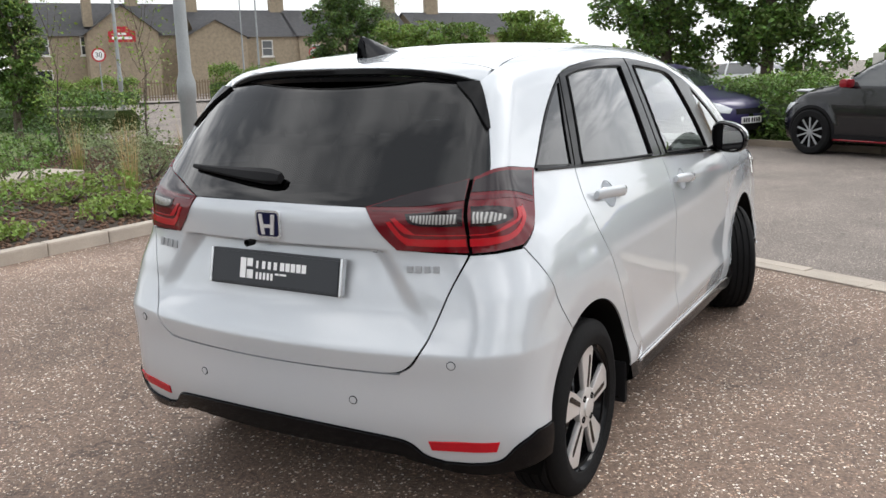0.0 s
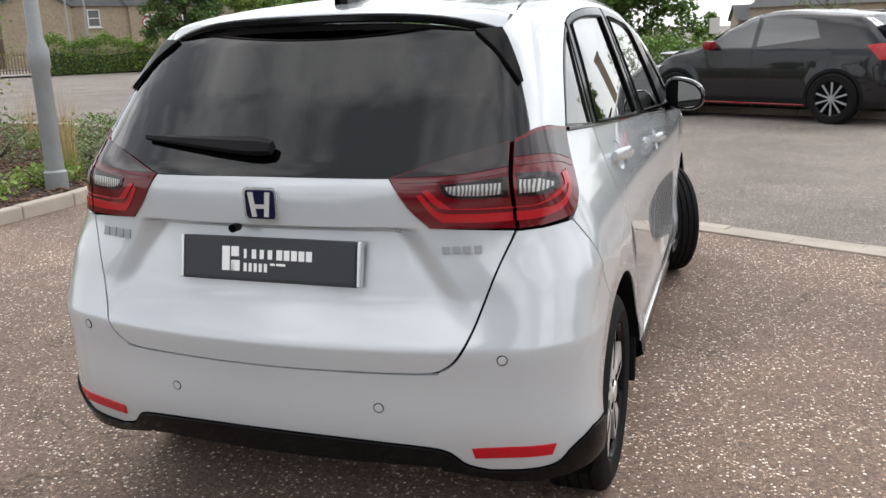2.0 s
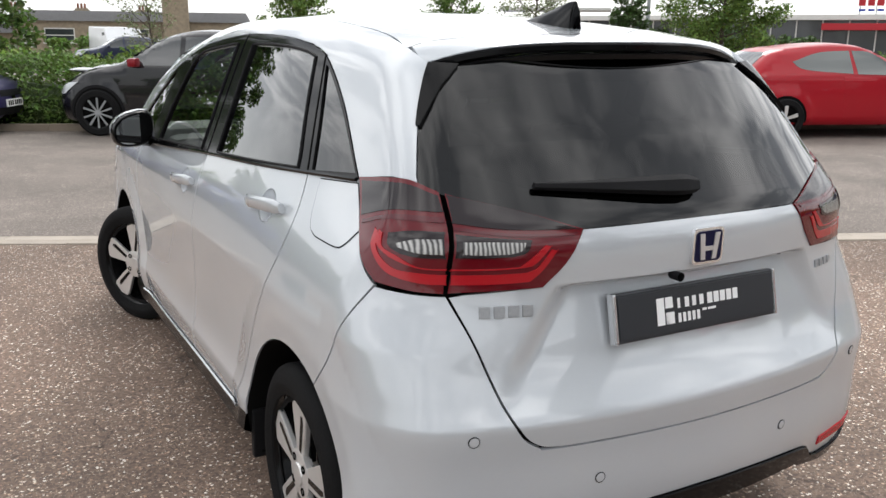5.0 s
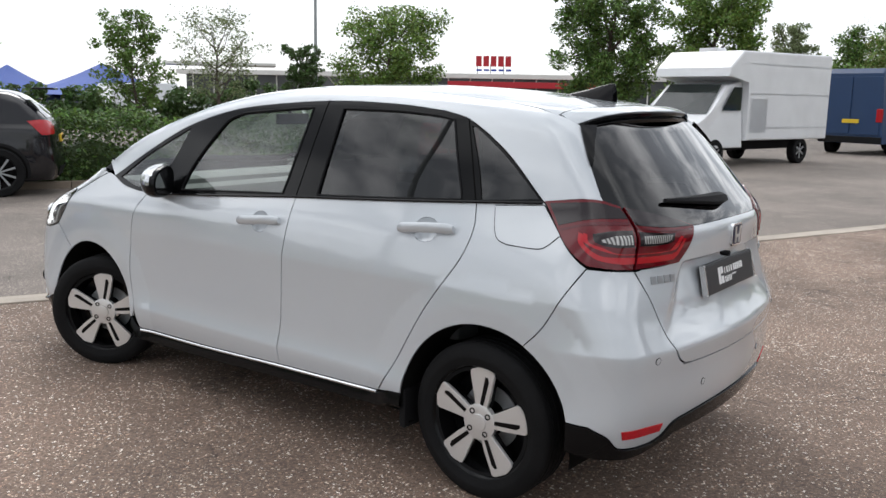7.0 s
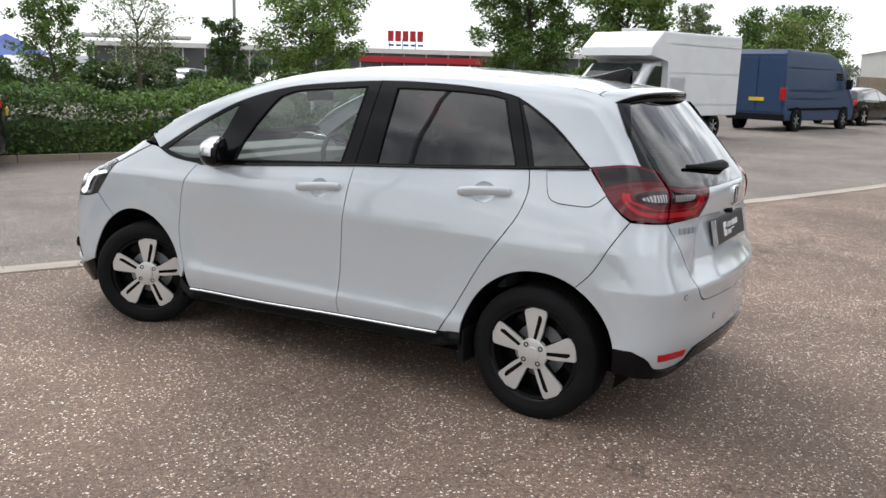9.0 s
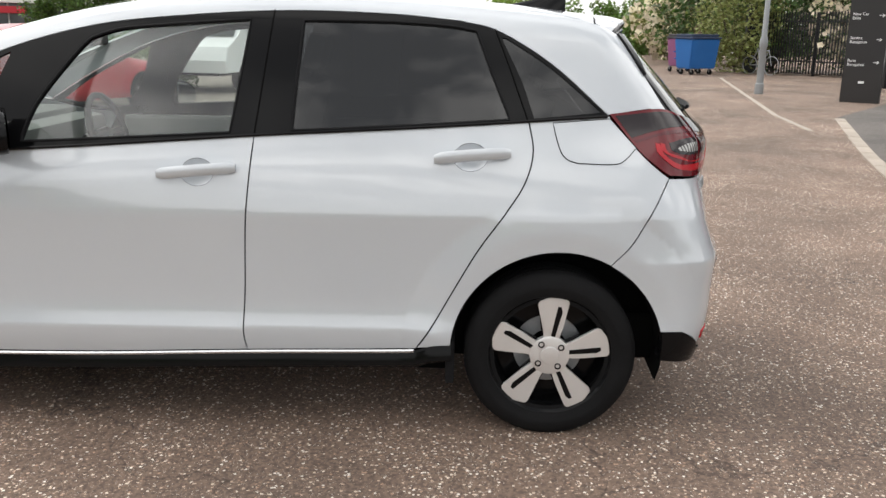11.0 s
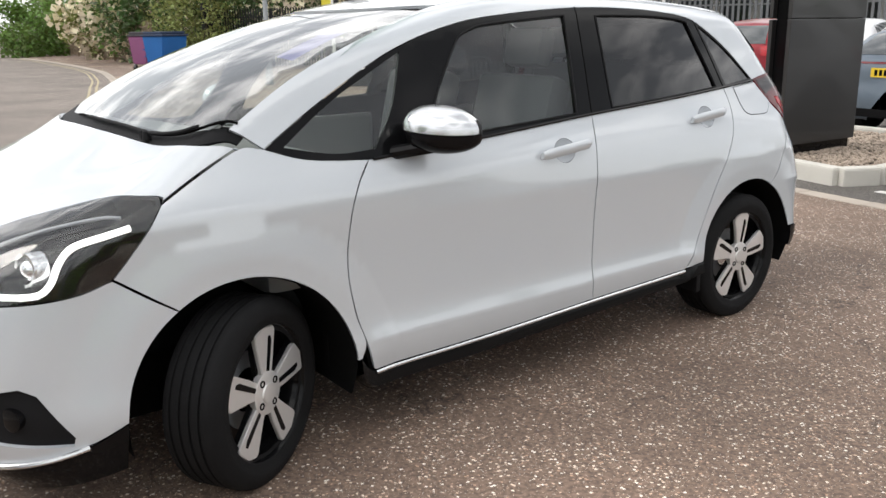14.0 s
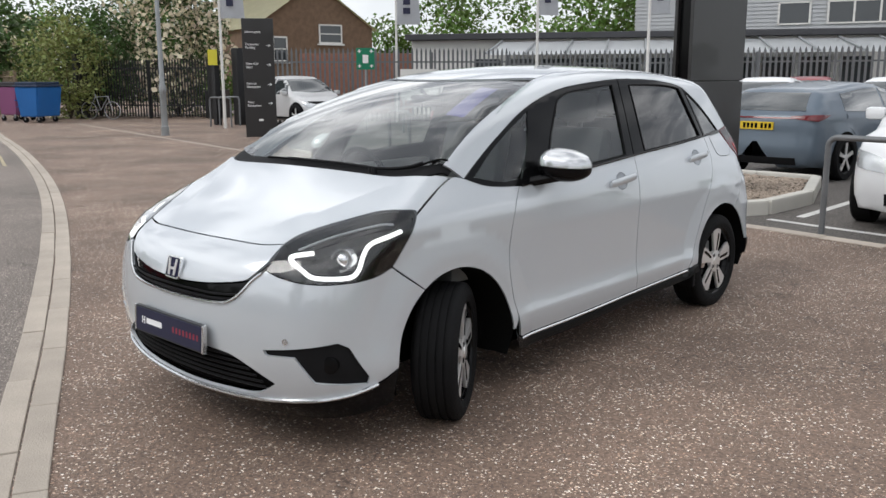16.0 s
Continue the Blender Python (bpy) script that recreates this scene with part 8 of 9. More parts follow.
for s in (-1, 1):
    bm = bmesh.new()
    box(bm, s * .86 - .09, s * .86 + .09, -2.79, -2.70, 1.0, 1.40, .02)
    part("tail_lamp", bm, RED_LIT, bv)
    bm = bmesh.new()
    box(bm, s * .46 - .42, s * .46 + .42, -2.775, -2.74, .62, 2.35, .012)
    dr = part("rear_door", bm, BLUEVAN_P, bv)
    bm = bmesh.new()
    box(bm, s * 1.10 - .10, s * 1.10 + .10, 1.70, 1.80, 1.38, 1.72, .03)
    part("door_mirror", bm, BLACK_MATT, bv)
bm = bmesh.new()
box(bm, -.26, .26, -2.80, -2.77, .96, 1.08, .004)
part("number_plate", bm, YELLOW_PLATE, bv)
bm = bmesh.new()
box(bm, -.98, .98, -2.84, -2.66, .36, .56, .03)
part("rear_bumper", bm, BLACK_MATT, bv)
for y in (-1.95, 1.75):
    for s in (-1, 1):
        bm = bmesh.new()
        # black disc on the uncut side, painted as the shaded wheel opening
        rg = spin(bm, [(s * 1.002, .43), (s * 1.006, .43)], 28, "x", (0, y, .36))
        bm.faces.new(rg[-1])
        part("arch_shade_cap", bm, SEAM, bv)
        car_wheel(bv, (s * .93, y, .35), .35, .21, s, 6, GREY_METAL)
fv = thing("white_far_van", (5.4, 44.0, 0), 186, "small white van in the far car park", "van")
bm = bmesh.new()
van_box(bm, [(-2.1, .35), (2.2, .32), (2.3, .7), (2.0, 1.05), (1.2, 1.85), (-2.05, 1.95), (-2.1, 1.8)], 1.85, .09)
part("body", bm, VAN_WHITE, fv)
side_plate(fv, "cab_window", .75, 1.5, 1.15, 1.65, .87, TINT, .3)
for y in (-1.3, 1.4):
    for s in (-1, 1):
        car_wheel(fv, (s * .85, y, .32), .32, .20, s, 5, GREY_METAL)
copy_thing(fv, pose(20.6, 34.5, 0, 0, 0, 95))

# ---- street furniture, fences, buildings ----
POST_GREY = plain("grey_painted_steel", (.27, .285, .29), .5, .3, 0, .18, 14, .06)
SIGN_BLACK = plain("black_sign_panel", (.016, .015, .015), .45, 0, .2, .1, 6)
GREEN_SIGN = plain("green_sign", (.0, .17, .085), .5)
RED_SIGN = plain("red_sign_board", (.42, .012, .022), .5)
BRICK_Y = plain("yellow_stock_brick", (.30, .245, .175), .9, 0, 0, .30, 26, .4)
BRICK_R = plain("red_brick", (.25, .115, .080), .9, 0, 0, .25, 26, .4)
SLATE = plain("slate_roof", (.115, .115, .120), .7, 0, 0, .22, 18, .4)
RENDER_WHITE = plain("white_render", (.66, .65, .62), .8, 0, 0, .08, 8, .1)
CLAD_GREY = plain("grey_cladding", (.47, .48, .49), .5, .2, 0, .06, 10)
CLAD_CREAM = plain("cream_sheet_roof", (.46, .43, .28), .75, 0, 0, .15, 12, .1)
TIMBER = plain("weathered_timber", (.20, .15, .10), .9, 0, 0, .35, 20, .4)
PALISADE = plain("galvanised_palisade", (.15, .155, .16), .55, .5, 0, .15, 20)
DARK_PANE = plain("dark_window_pane", (.03, .035, .04), .05, 0, .8)
BLUE_TENT = plain("blue_canopy_fabric", (.055, .105, .36), .7, 0, 0, .12, 6)


def ring_text(text, size, m, material, parent, name="lettering", align="LEFT"):
    cu = bpy.data.curves.new(name, "FONT")
    cu.body, cu.size, cu.extrude, cu.align_x, cu.align_y = text, size, .003, align, "CENTER"
    ob = new(name, cu)
    me = bpy.data.meshes.new_from_object(ob.evaluated_get(bpy.context.evaluated_depsgraph_get()))
    bpy.data.objects.remove(ob)
    me.materials.append(material)
    ob = new(name, me)
    ob.parent = parent
    ob.matrix_basis = m
    return ob


def lamp_post(at, h, r, label, name="street_lamp", arm=0):
    p = thing(name, (*at, 0), arm, label, "street lamp")
    bm = bmesh.new()
    spin(bm, [(0, r * 1.25), (.25, r * 1.25), (.27, r), (h * .16, r * .98), (h * .165, r * 1.15), (h * .185, r * 1.15), (h * .2, r * .78), (h, r * .42)], 18, "z")
    part("pole", bm, POST_GREY, p, "", True)
    bm = bmesh.new()
    tube(bm, [(0, 0, h), (0, .4, h + .08), (0, 1.0, h + .1)], r * .4)
    part("arm", bm, POST_GREY, p, "", True)
    bm = bmesh.new()
    box(bm, -.13, .13, .9, 1.5, h + .06, h + .18, .04)
    part("lantern", bm, POST_GREY, p)
    return p


lamp_post((-5.05, 2.75), 7.5, .085, "grey steel lamp post standing in the planting bed", arm=140)
lamp_post((18.05, -8.15), 7.0, .085, "grey steel lamp post on the pavement", arm=160)
lamp_post((24.6, 26.0), 9, .11, "tall grey lamp post in the car park", arm=20)
lamp_post((39.5, .6), 8.5, .11, "grey lamp post at the roadside", arm=100)
lamp_post((-24.5, 18.5), 8, .09, "grey lamp post beside the side road", arm=60)
lamp_post((-33, 36), 8, .08, "grey lamp post beside the far road", arm=60)
lamp_post((-40.5, 43), 8, .08, "grey lamp post beside the far road", arm=60)


HOOP_GREY = plain("dark_grey_galvanised", (.15, .155, .16), .5, .3, 0, .2, 14, .06)


def hoop(a, b, h, label):
    a, b = Vector((*a, 0)), Vector((*b, 0))
    d, r = (b - a).normalized(), .09
    pts = [a + Vector((0, 0, -.05)), a + Vector((0, 0, h - r))]
    pts += [a + d * r * (1 - math.cos(t)) + Vector((0, 0, h - r + r * math.sin(t))) for t in np.linspace(.2, math.pi / 2, 5)]
    pts += [b - d * r * (1 - math.sin(t)) * 1 + Vector((0, 0, h - r + r * math.cos(t))) for t in np.linspace(0, math.pi / 2 - .2, 5)]
    pts += [b + Vector((0, 0, h - r)), b + Vector((0, 0, -.05))]
    bm = bmesh.new()
    tube(bm, pts, .028, 12)
    tagged(part("barrier_hoop", bm, HOOP_GREY, None, "", True), label, "barrier", "barrier hoops")


for a, b in (((2.47, -5.20), (1.63, -5.05)), ((5.52, -5.88), (4.60, -5.68)), ((7.9, -6.75), (7.2, -6.55)), ((-.41, -4.45), (-1.25, -4.28)), ((21.3, -12.0), (20.6, -12.3)), ((20.9, -11.4), (20.2, -11.7))):
    hoop(a, b, .93, "grey steel hoop barrier set in the pavement edge")

# tall dark sign
to = thing("totem_sign", (1.60, -6.08, .12), -4.5, "tall dark panelled totem sign in the gravel bed", "sign")
bm = bmesh.new()
box(bm, -.085, .085, -.58, .56, .0, 6.2, .01)
part("core", bm, BLACK_GLOSS, to)
for z0, z1 in ((.10, 1.32), (1.328, 2.55), (2.558, 3.78), (3.788, 5.0), (5.008, 6.2)):
    bm = bmesh.new()
    box(bm, -.125, -.083, -.61, .62, z0, z1, .006)
    part("panel", bm, SIGN_BLACK, to)
    bm = bmesh.new()
    box(bm, .083, .125, -.61, .62, z0, z1, .006)
    part("panel", bm, SIGN_BLACK, to)

# direction board
db = thing("direction_board", (15.62, -9.55, 0), 54, "black free-standing direction board with white lettering", "sign")
bm = bmesh.new()
box(bm, -.40, .40, -.07, .07, .0, 3.02, .008)
part("panel", bm, SIGN_BLACK, db)
face = lambda x, z: Matrix.Translation((x, .074, z)) @ Matrix.Rotation(radians(90), 4, "X") @ Matrix.Rotation(radians(180), 4, "Y")
for z, text in ((2.68, "Information"), (2.33, "Customer\nParking"), (1.84, "New Car\nSales"), (1.34, "Service\nReception"), (.86, "Parts\nReception")):
    ring_text(text, .085, face(.33, z), WHITE_INK, db)
    if "\n" in text:
        bm = bmesh.new()
        box(bm, -.30, -.20, .072, .078, z + .006, z + .018)
        box(bm, -.01, .05, -.003, .003, -.006, .006, 0, Matrix.Translation((-.30, .075, z + .012)) @ Matrix.Rotation(radians(40), 4, "Y"))
        box(bm, -.01, .05, -.003, .003, -.006, .006, 0, Matrix.Translation((-.30, .075, z + .012)) @ Matrix.Rotation(radians(-40), 4, "Y"))
        part("arrow", bm, WHITE_INK, db)
bm = bmesh.new()
box(bm, -.06, .06, .072, .078, .42, .47, .01)
part("logo_mark", bm, WHITE_INK, db)


def fence(a, b, h, pitch, label, pale=True, name="palisade_fence", mat=None):
    """Upright pales on two rails between posts."""
    mat = mat or PALISADE
    a, b = np.array(a, float), np.array(b, float)
    d = b - a
    L = np.linalg.norm(d)
    fe = thing(name, (*a, 0), math.degrees(math.atan2(d[1], d[0])), label, "fence")
    for z in (h * .22, h * .82):
        bm = bmesh.new()
        box(bm, 0, L, -.02, .02, z - .025, z + .025)
        part("rail", bm, mat, fe)
    me = None
    n = int(L / 2.7)
    for i in range(n + 1):
        bm = bmesh.new()
        box(bm, i * 2.7 - .04, i * 2.7 + .04, .02, .10, 0, h * .95)
        part("post", bm, mat, fe)
    bm = bmesh.new()
    w = pitch * .22
    box(bm, -w, w, -.035, -.022, .08, h - .10)
    if pale:
        v = [bm.verts.new((x, -.028, z)) for x, z in ((-w, h - .10), (w, h - .10), (w * .55, h - .03), (0, h + .02), (-w * .55, h - .03))]
        bm.faces.new(v)
    x, first = pitch / 2, None
    pales = 0
    first = part("pale", bm, mat, fe)
    first.matrix_basis = pose(x, 0, 0)
    rest = []
    while x + pitch < L:
        x += pitch
        pales += 1
        if pales < 170:
            o = new("pale", first.data)
            o.parent = fe
            o.matrix_basis = pose(x, 0, 0)
        else:
            rest.append(x)
    if rest:
        bm = bmesh.new()
        for x in rest:
            box(bm, x - w, x + w, -.035, -.022, .08, h)
        tagged(part("pales", bm, mat, fe), kind="stuff")
    return fe


fence((20.6, -13.6), (15.5, -19.8), 2.5, .155, "grey steel palisade fence behind the sales lot")
fence((15.5, -19.8), (-9.5, -28.4), 2.4, .165, "grey steel palisade fence behind the sales lot")
BLACK_STEEL = plain("black_painted_steel", (.014, .014, .015), .5, .2)
gate_fence = fence((30.4, -11.9), (25.9, -14.6), 2.35, .12, "black steel gate leaf standing open", False, "metal_gate", BLACK_STEEL)
for x, y, h, w in ((30.6, -11.75, 2.5, .16), (25.7, -14.7, 2.5, .16), (21.8, -12.25, 2.45, .10), (21.2, -12.75, 2.5, .16)):
    bm = bmesh.new()
    box(bm, x - w, x + w, y - w, y + w, 0, h, .01)
    tagged(part("gate_post", bm, BLACK_STEEL), "square black steel gate post", "gate post", "gate posts")
bm = bmesh.new()
box(bm, -.15, .15, -.01, .01, 1.95, 2.45, .004)
tagged(part("warning_sign", bm, plain("yellow_sign", (.70, .62, .05), .5)), "small yellow warning sign on the gate post", "sign").matrix_basis = pose(21.70, -12.10, 0, 0, 0, 54)
gs = thing("assembly_sign", (15.2, -12.9, 0), 50, "green fire assembly point sign on a pole", "sign")
bm = bmesh.new()
box(bm, -.26, .26, .0, .02, 1.75, 2.35, .006)
part("sign_face", bm, GREEN_SIGN, gs)
bm = bmesh.new()
for x, z in ((-.17, 2.26), (.17, 2.26), (-.17, 1.85), (.17, 1.85)):
    box(bm, x - .05, x + .05, .02, .026, z - .012, z + .012, 0, None), box(bm, x - .012, x + .012, .02, .026, z - .05, z + .05)
box(bm, -.08, .08, .02, .026, 1.93, 2.16, .01)
part("sign_marks", bm, WHITE_INK, gs)
bm = bmesh.new()
rod(bm, (0, -.02, 0), (0, -.02, 2.3), .03)
part("pole", bm, POST_GREY, gs)
nb = thing("notice_board", (13.6, -13.4, 0), 45, "pale notice board behind the parked cars", "sign")
bm = bmesh.new()
box(bm, -.5, .5, -.03, .03, .9, 1.75, .01)
part("panel", bm, RENDER_WHITE, nb)
for s in (-1, 1):
    bm = bmesh.new()
    rod(bm, (s * .42, 0, 0), (s * .42, 0, 1.7), .03)
    part("leg", bm, POST_GREY, nb)
CLOTHS = plain("pale_flag_cloth", (.55, .56, .58), .8, 0, 0, .1, 5)
for x, y, w in ((19.8, -11.2, .7), (18.2, -17.1, .8), (12.2, -17.0, .6), (9.5, -18.7, .6)):
    fl = thing("flagpole", (x, y, 0), 50, "white flagpole with a narrow hanging flag", "flagpole", "flags")
    bm = bmesh.new()
    rod(bm, (0, 0, 0), (0, 0, 6.5), .05, .03, 10)
    part("pole", bm, RENDER_WHITE, fl)
    bm = bmesh.new()
    grid = [[bm.verts.new((-.04 - w * u * (1 - .25 * k) , .05 * math.sin(4 * u + k * 3), 3.3 + 3.0 * k)) for u in np.linspace(0, 1, 7)] for k in np.linspace(0, 1, 7)]
    for r0, r1 in zip(grid, grid[1:]):
        for i in range(6):
            bm.faces.new((r0[i], r0[i + 1], r1[i + 1], r1[i]))
    bmesh.ops.solidify(bm, geom=bm.faces[:], thickness=.004)
    part("flag", bm, CLOTHS, fl, "", True)
    bm = bmesh.new()
    for k in range(4):
        box(bm, -.04 - w * .55, -.04 - w * .25, .06, .075, 3.65 + k * .3, 3.85 + k * .3)
    part("lettering_bar", bm, NAVY, fl)


def bin_(at, turn, body, lid, label, w=1.15):
    b = thing("wheeled_bin", (*at, 0), turn, label, "bin")
    bm = bmesh.new()
    lo, hi = [(-w * .46, -.36), (w * .46, -.36), (w * .46, .36), (-w * .46, .36)], [(-w * .5, -.48), (w * .5, -.48), (w * .5, .48), (-w * .5, .48)]
    a, c = [bm.verts.new((x, y, .22)) for x, y in lo], [bm.verts.new((x, y, 1.26)) for x, y in hi]
    bm.faces.new(a[::-1]), bm.faces.new(c)
    for i in range(4):
        bm.faces.new((a[i], a[(i + 1) % 4], c[(i + 1) % 4], c[i]))
    bmesh.ops.bevel(bm, geom=bm.edges[:], offset=.03, segments=2, affect="EDGES")
    part("tub", bm, body, b)
    bm = bmesh.new()
    box(bm, -w * .53, w * .53, -.52, .50, 1.26, 1.33, .03), box(bm, -w * .48, w * .48, -.42, .44, 1.33, 1.43, .03)
    part("lid", bm, lid, b)
    bm = bmesh.new()
    box(bm, -w * .5, w * .5, .46, .49, .78, .82), box(bm, -w * .48, w * .48, .43, .47, .55, .58)
    part("rib", bm, body, b)
    for x in (-.42, .42):
        for y in (-.28, .28):
            bm = bmesh.new()
            rod(bm, (x - .03, y, .10), (x + .03, y, .10), .10, None, 14)
            part("castor", bm, BLACK_MATT, b)
            bm = bmesh.new()
            box(bm, x - .04, x + .04, y - .03, y + .03, .10, .26)
            part("bracket", bm, GREY_METAL, b)


bin_((28.4, -9.2), -62, plain("blue_bin_plastic", (.010, .115, .36), .5, 0, 0, .1, 8), plain("dark_blue_lid", (.015, .03, .07), .5), "blue four-wheeled rubbish bin with a dark lid", 1.3)
bin_((30.6, -9.3), -66, plain("mauve_bin_plastic", (.22, .065, .16), .5, 0, 0, .1, 8), plain("dark_lid", (.03, .025, .03), .5), "mauve four-wheeled rubbish bin with a dark lid", 1.0)
bm = bmesh.new()
box(bm, -.4, .4, -.3, .3, 0, 1.1, .03)
tagged(part("grit_bin", bm, SIGN_BLACK), "dark upright cabinet beside the gate", "cabinet").matrix_basis = pose(26.6, -15.4, 0, 0, 0, 30)
bi = thing("bicycle", (28.9, -11.7, 0), 120, "old bicycle leaning by the gate post", "bicycle")
for y in (-.5, .5):
    bm = bmesh.new()
    rr = [Vector((0, y + .33 * math.cos(t), .34 + .33 * math.sin(t))) for t in np.linspace(0, 2 * math.pi, 25)]
    tube(bm, rr, .018, 6)
    part("wheel", bm, GREY_METAL, bi)
bm = bmesh.new()
for a, b in (((0, -.5, .34), (0, -.2, .85)), ((0, -.2, .85), (0, .35, .88)), ((0, .35, .88), (0, .5, .34)), ((0, -.5, .34), (0, 0, .36)), ((0, 0, .36), (0, .35, .86)), ((0, 0, .36), (0, -.2, .95))):
    tube(bm, [a, b], .018, 6)
part("frame", bm, GREY_METAL, bi)


def gabled(name, at, turn, L, D, eave, ridge, wall, roof, label, windows=(), chimneys=(), overhang=.25, category="building", wmat=None):
    """A house: length along x, gables at the ends, ridge along x."""
    b = thing(name, (*at, 0), turn, label, category)
    bm = bmesh.new()
    v = [bm.verts.new(q) for q in ((-L / 2, -D / 2, 0), (L / 2, -D / 2, 0), (L / 2, D / 2, 0), (-L / 2, D / 2, 0), (-L / 2, -D / 2, eave), (L / 2, -D / 2, eave), (L / 2, D / 2, eave), (-L / 2, D / 2, eave), (-L / 2, 0, ridge), (L / 2, 0, ridge))]
    for f in ((0, 1, 5, 4), (2, 3, 7, 6), (1, 2, 6, 9, 5), (3, 0, 4, 8, 7)):
        bm.faces.new([v[i] for i in f])
    part("wall", bm, wall, b)
    bm = bmesh.new()
    k = overhang
    sl = (ridge - eave) / (D / 2)
    for s in (-1, 1):
        q = [bm.verts.new(p) for p in ((-L / 2 - k, s * (D / 2 + k), eave - sl * k + .02), (L / 2 + k, s * (D / 2 + k), eave - sl * k + .02), (L / 2 + k, 0, ridge + .02), (-L / 2 - k, 0, ridge + .02))]
        bm.faces.new(q if s < 0 else q[::-1])
    bmesh.ops.solidify(bm, geom=bm.faces[:], thickness=-.12)
    part("roof", bm, roof, b)
    for x, z, w, h, side in windows:
        frm = new("window")
        frm.parent = b
        if side in (-1, 1):
            frm.matrix_basis = pose(x, side * D / 2, z, 0, 0, 0 if side < 0 else 180)
        else:
            frm.matrix_basis = pose(side / 2 * L / 1, x, z, 0, 0, 90 if side > 0 else -90)
        bm = bmesh.new()
        for x0, x1, z0, z1 in ((-w / 2, w / 2, h / 2 - .08, h / 2), (-w / 2, w / 2, -h / 2, -h / 2 + .08), (-w / 2, -w / 2 + .08, -h / 2, h / 2), (w / 2 - .08, w / 2, -h / 2, h / 2), (-w / 2, w / 2, -.03, .03)):
            box(bm, x0, x1, -.05, .02, z0, z1)
        part("frame", bm, wmat or RENDER_WHITE, frm)
        bm = bmesh.new()
        box(bm, -w / 2 + .05, w / 2 - .05, -.02, .0, -h / 2 + .05, h / 2 - .05)
        part("pane", bm, DARK_PANE, frm)
        bm = bmesh.new()
        box(bm, -w / 2 - .1, w / 2 + .1, -.12, .02, -h / 2 - .1, -h / 2)
        part("sill", bm, RENDER_WHITE, frm)
    for x, y, w, top in chimneys:
        bm = bmesh.new()
        box(bm, x - w / 2, x + w / 2, y - .35, y + .35, ridge - 1.5, top, .02), box(bm, x - w / 2 - .08, x + w / 2 + .08, y - .43, y + .43, top - .3, top - .12)
        ch = part("chimney", bm, BRICK_Y, b)
        for i in (-1, 0, 1):
            bm = bmesh.new()
            rod(bm, (x + i * w * .3, y, top - .02), (x + i * w * .3, y, top + .38), .11, .09, 8)
            part("chimney_pot", bm, BRICK_R, ch)
    return b


# terrace beyond the side road
d_t = math.degrees(math.atan2(64 - 42.4, -49.3 + 63.5))
pub = gabled("public_house", (-60.5, 47.0), d_t, 13.5, 8, 5.0, 7.7, BRICK_Y, SLATE, "yellow-brick pub with a slate roof and red name board", [(-4.4, 4.1, 1.1, 1.5, -1), (-1.0, 4.1, 1.1, 1.5, -1), (2.4, 4.1, 1.1, 1.5, -1), (-4.4, 1.4, 1.2, 1.7, -1)], [(-5.4, 0, 1.2, 9.5), (3.2, 0, 1.0, 9.3)])
gb = gabled("pub_gable", (-57.2, 46.6), d_t + 90, 7.0, 5.4, 5.0, 7.1, BRICK_Y, SLATE, "projecting gable wing of the yellow-brick pub", [(1.0, 3.9, 1.0, 1.4, -1)], [(0, 2.2, 1.0, 8.8)])
sgn = thing("pub_sign", (-53.1, 43.5, 4.75), d_t, "red pub name board with white lettering on the gable", "sign")
bm = bmesh.new()
slab(bm, [(-1.0, -.55), (1.0, -.55), (1.0, .25), (.6, .38), (.4, .62), (-.4, .62), (-.6, .38), (-1.0, .25)], -.05, .05, Matrix.Rotation(radians(90), 4, "X"))
part("board", bm, RED_SIGN, sgn)
bm = bmesh.new()
box(bm, -.30, .30, -.07, -.05, -.02, .14), box(bm, -.75, .75, -.07, -.05, -.34, -.14)
part("lettering_bar", bm, WHITE_INK, sgn)
gabled("terraced_house", (-53.6, 57.2), d_t, 9.0, 8, 4.8, 7.2, BRICK_Y, SLATE, "yellow-brick terraced house with slate roof", [(-2.6, 3.7, 1.0, 1.4, -1), (1.4, 3.7, 1.0, 1.4, -1)], [(-4.3, 0, 1.3, 8.9), (3.6, 0, 1.3, 8.7)])
gabled("rear_wing", (-52.8, 52.6), d_t + 90, 5.0, 5.2, 4.6, 6.0, BRICK_Y, SLATE, "brick rear wing of a terraced house", [(-1.2, 3.6, .9, 1.3, -1), (1.2, 3.6, .9, 1.3, -1)])
gabled("terraced_house", (-48.0, 65.2), d_t, 11.0, 8, 4.8, 7.2, BRICK_Y, SLATE, "yellow-brick terraced house with slate roof", [(-3.8, 3.0, 1.1, 1.9, -1), (-.4, 3.0, 1.1, 1.9, -1), (3.2, 3.0, 1.1, 1.6, -1)], [(-1.0, 0, 1.3, 8.9), (5.0, 0, 1.3, 8.6)])
gabled("terraced_house", (-40.5, 75), d_t, 12.0, 8, 4.8, 7.0, BRICK_Y, SLATE, "brown-brick terraced house with slate roof", [(-3.8, 3.0, 1.1, 1.9, -1)], [(-3.0, 0, 1.3, 8.7)])
IVY = bend([(-44, 25), (-38, 29.5), (-32, 34.5), (-27, 40), (-23, 45)], 6)
hedge(IVY[:8], 1.35, 1.2, LEAF_FRESH, LEAF, 9000, .065, "ivy mound over the far fence", "ivy_hedge")
hedge(IVY[10:16], 1.75, 1.4, LEAF_FRESH, LEAF, 9000, .065, "rounded ivy mound over the far fence", "ivy_hedge")
hedge(IVY[17:], 1.2, 1.2, LEAF_FRESH, LEAF, 8000, .065, "low ivy over the far fence", "ivy_hedge")
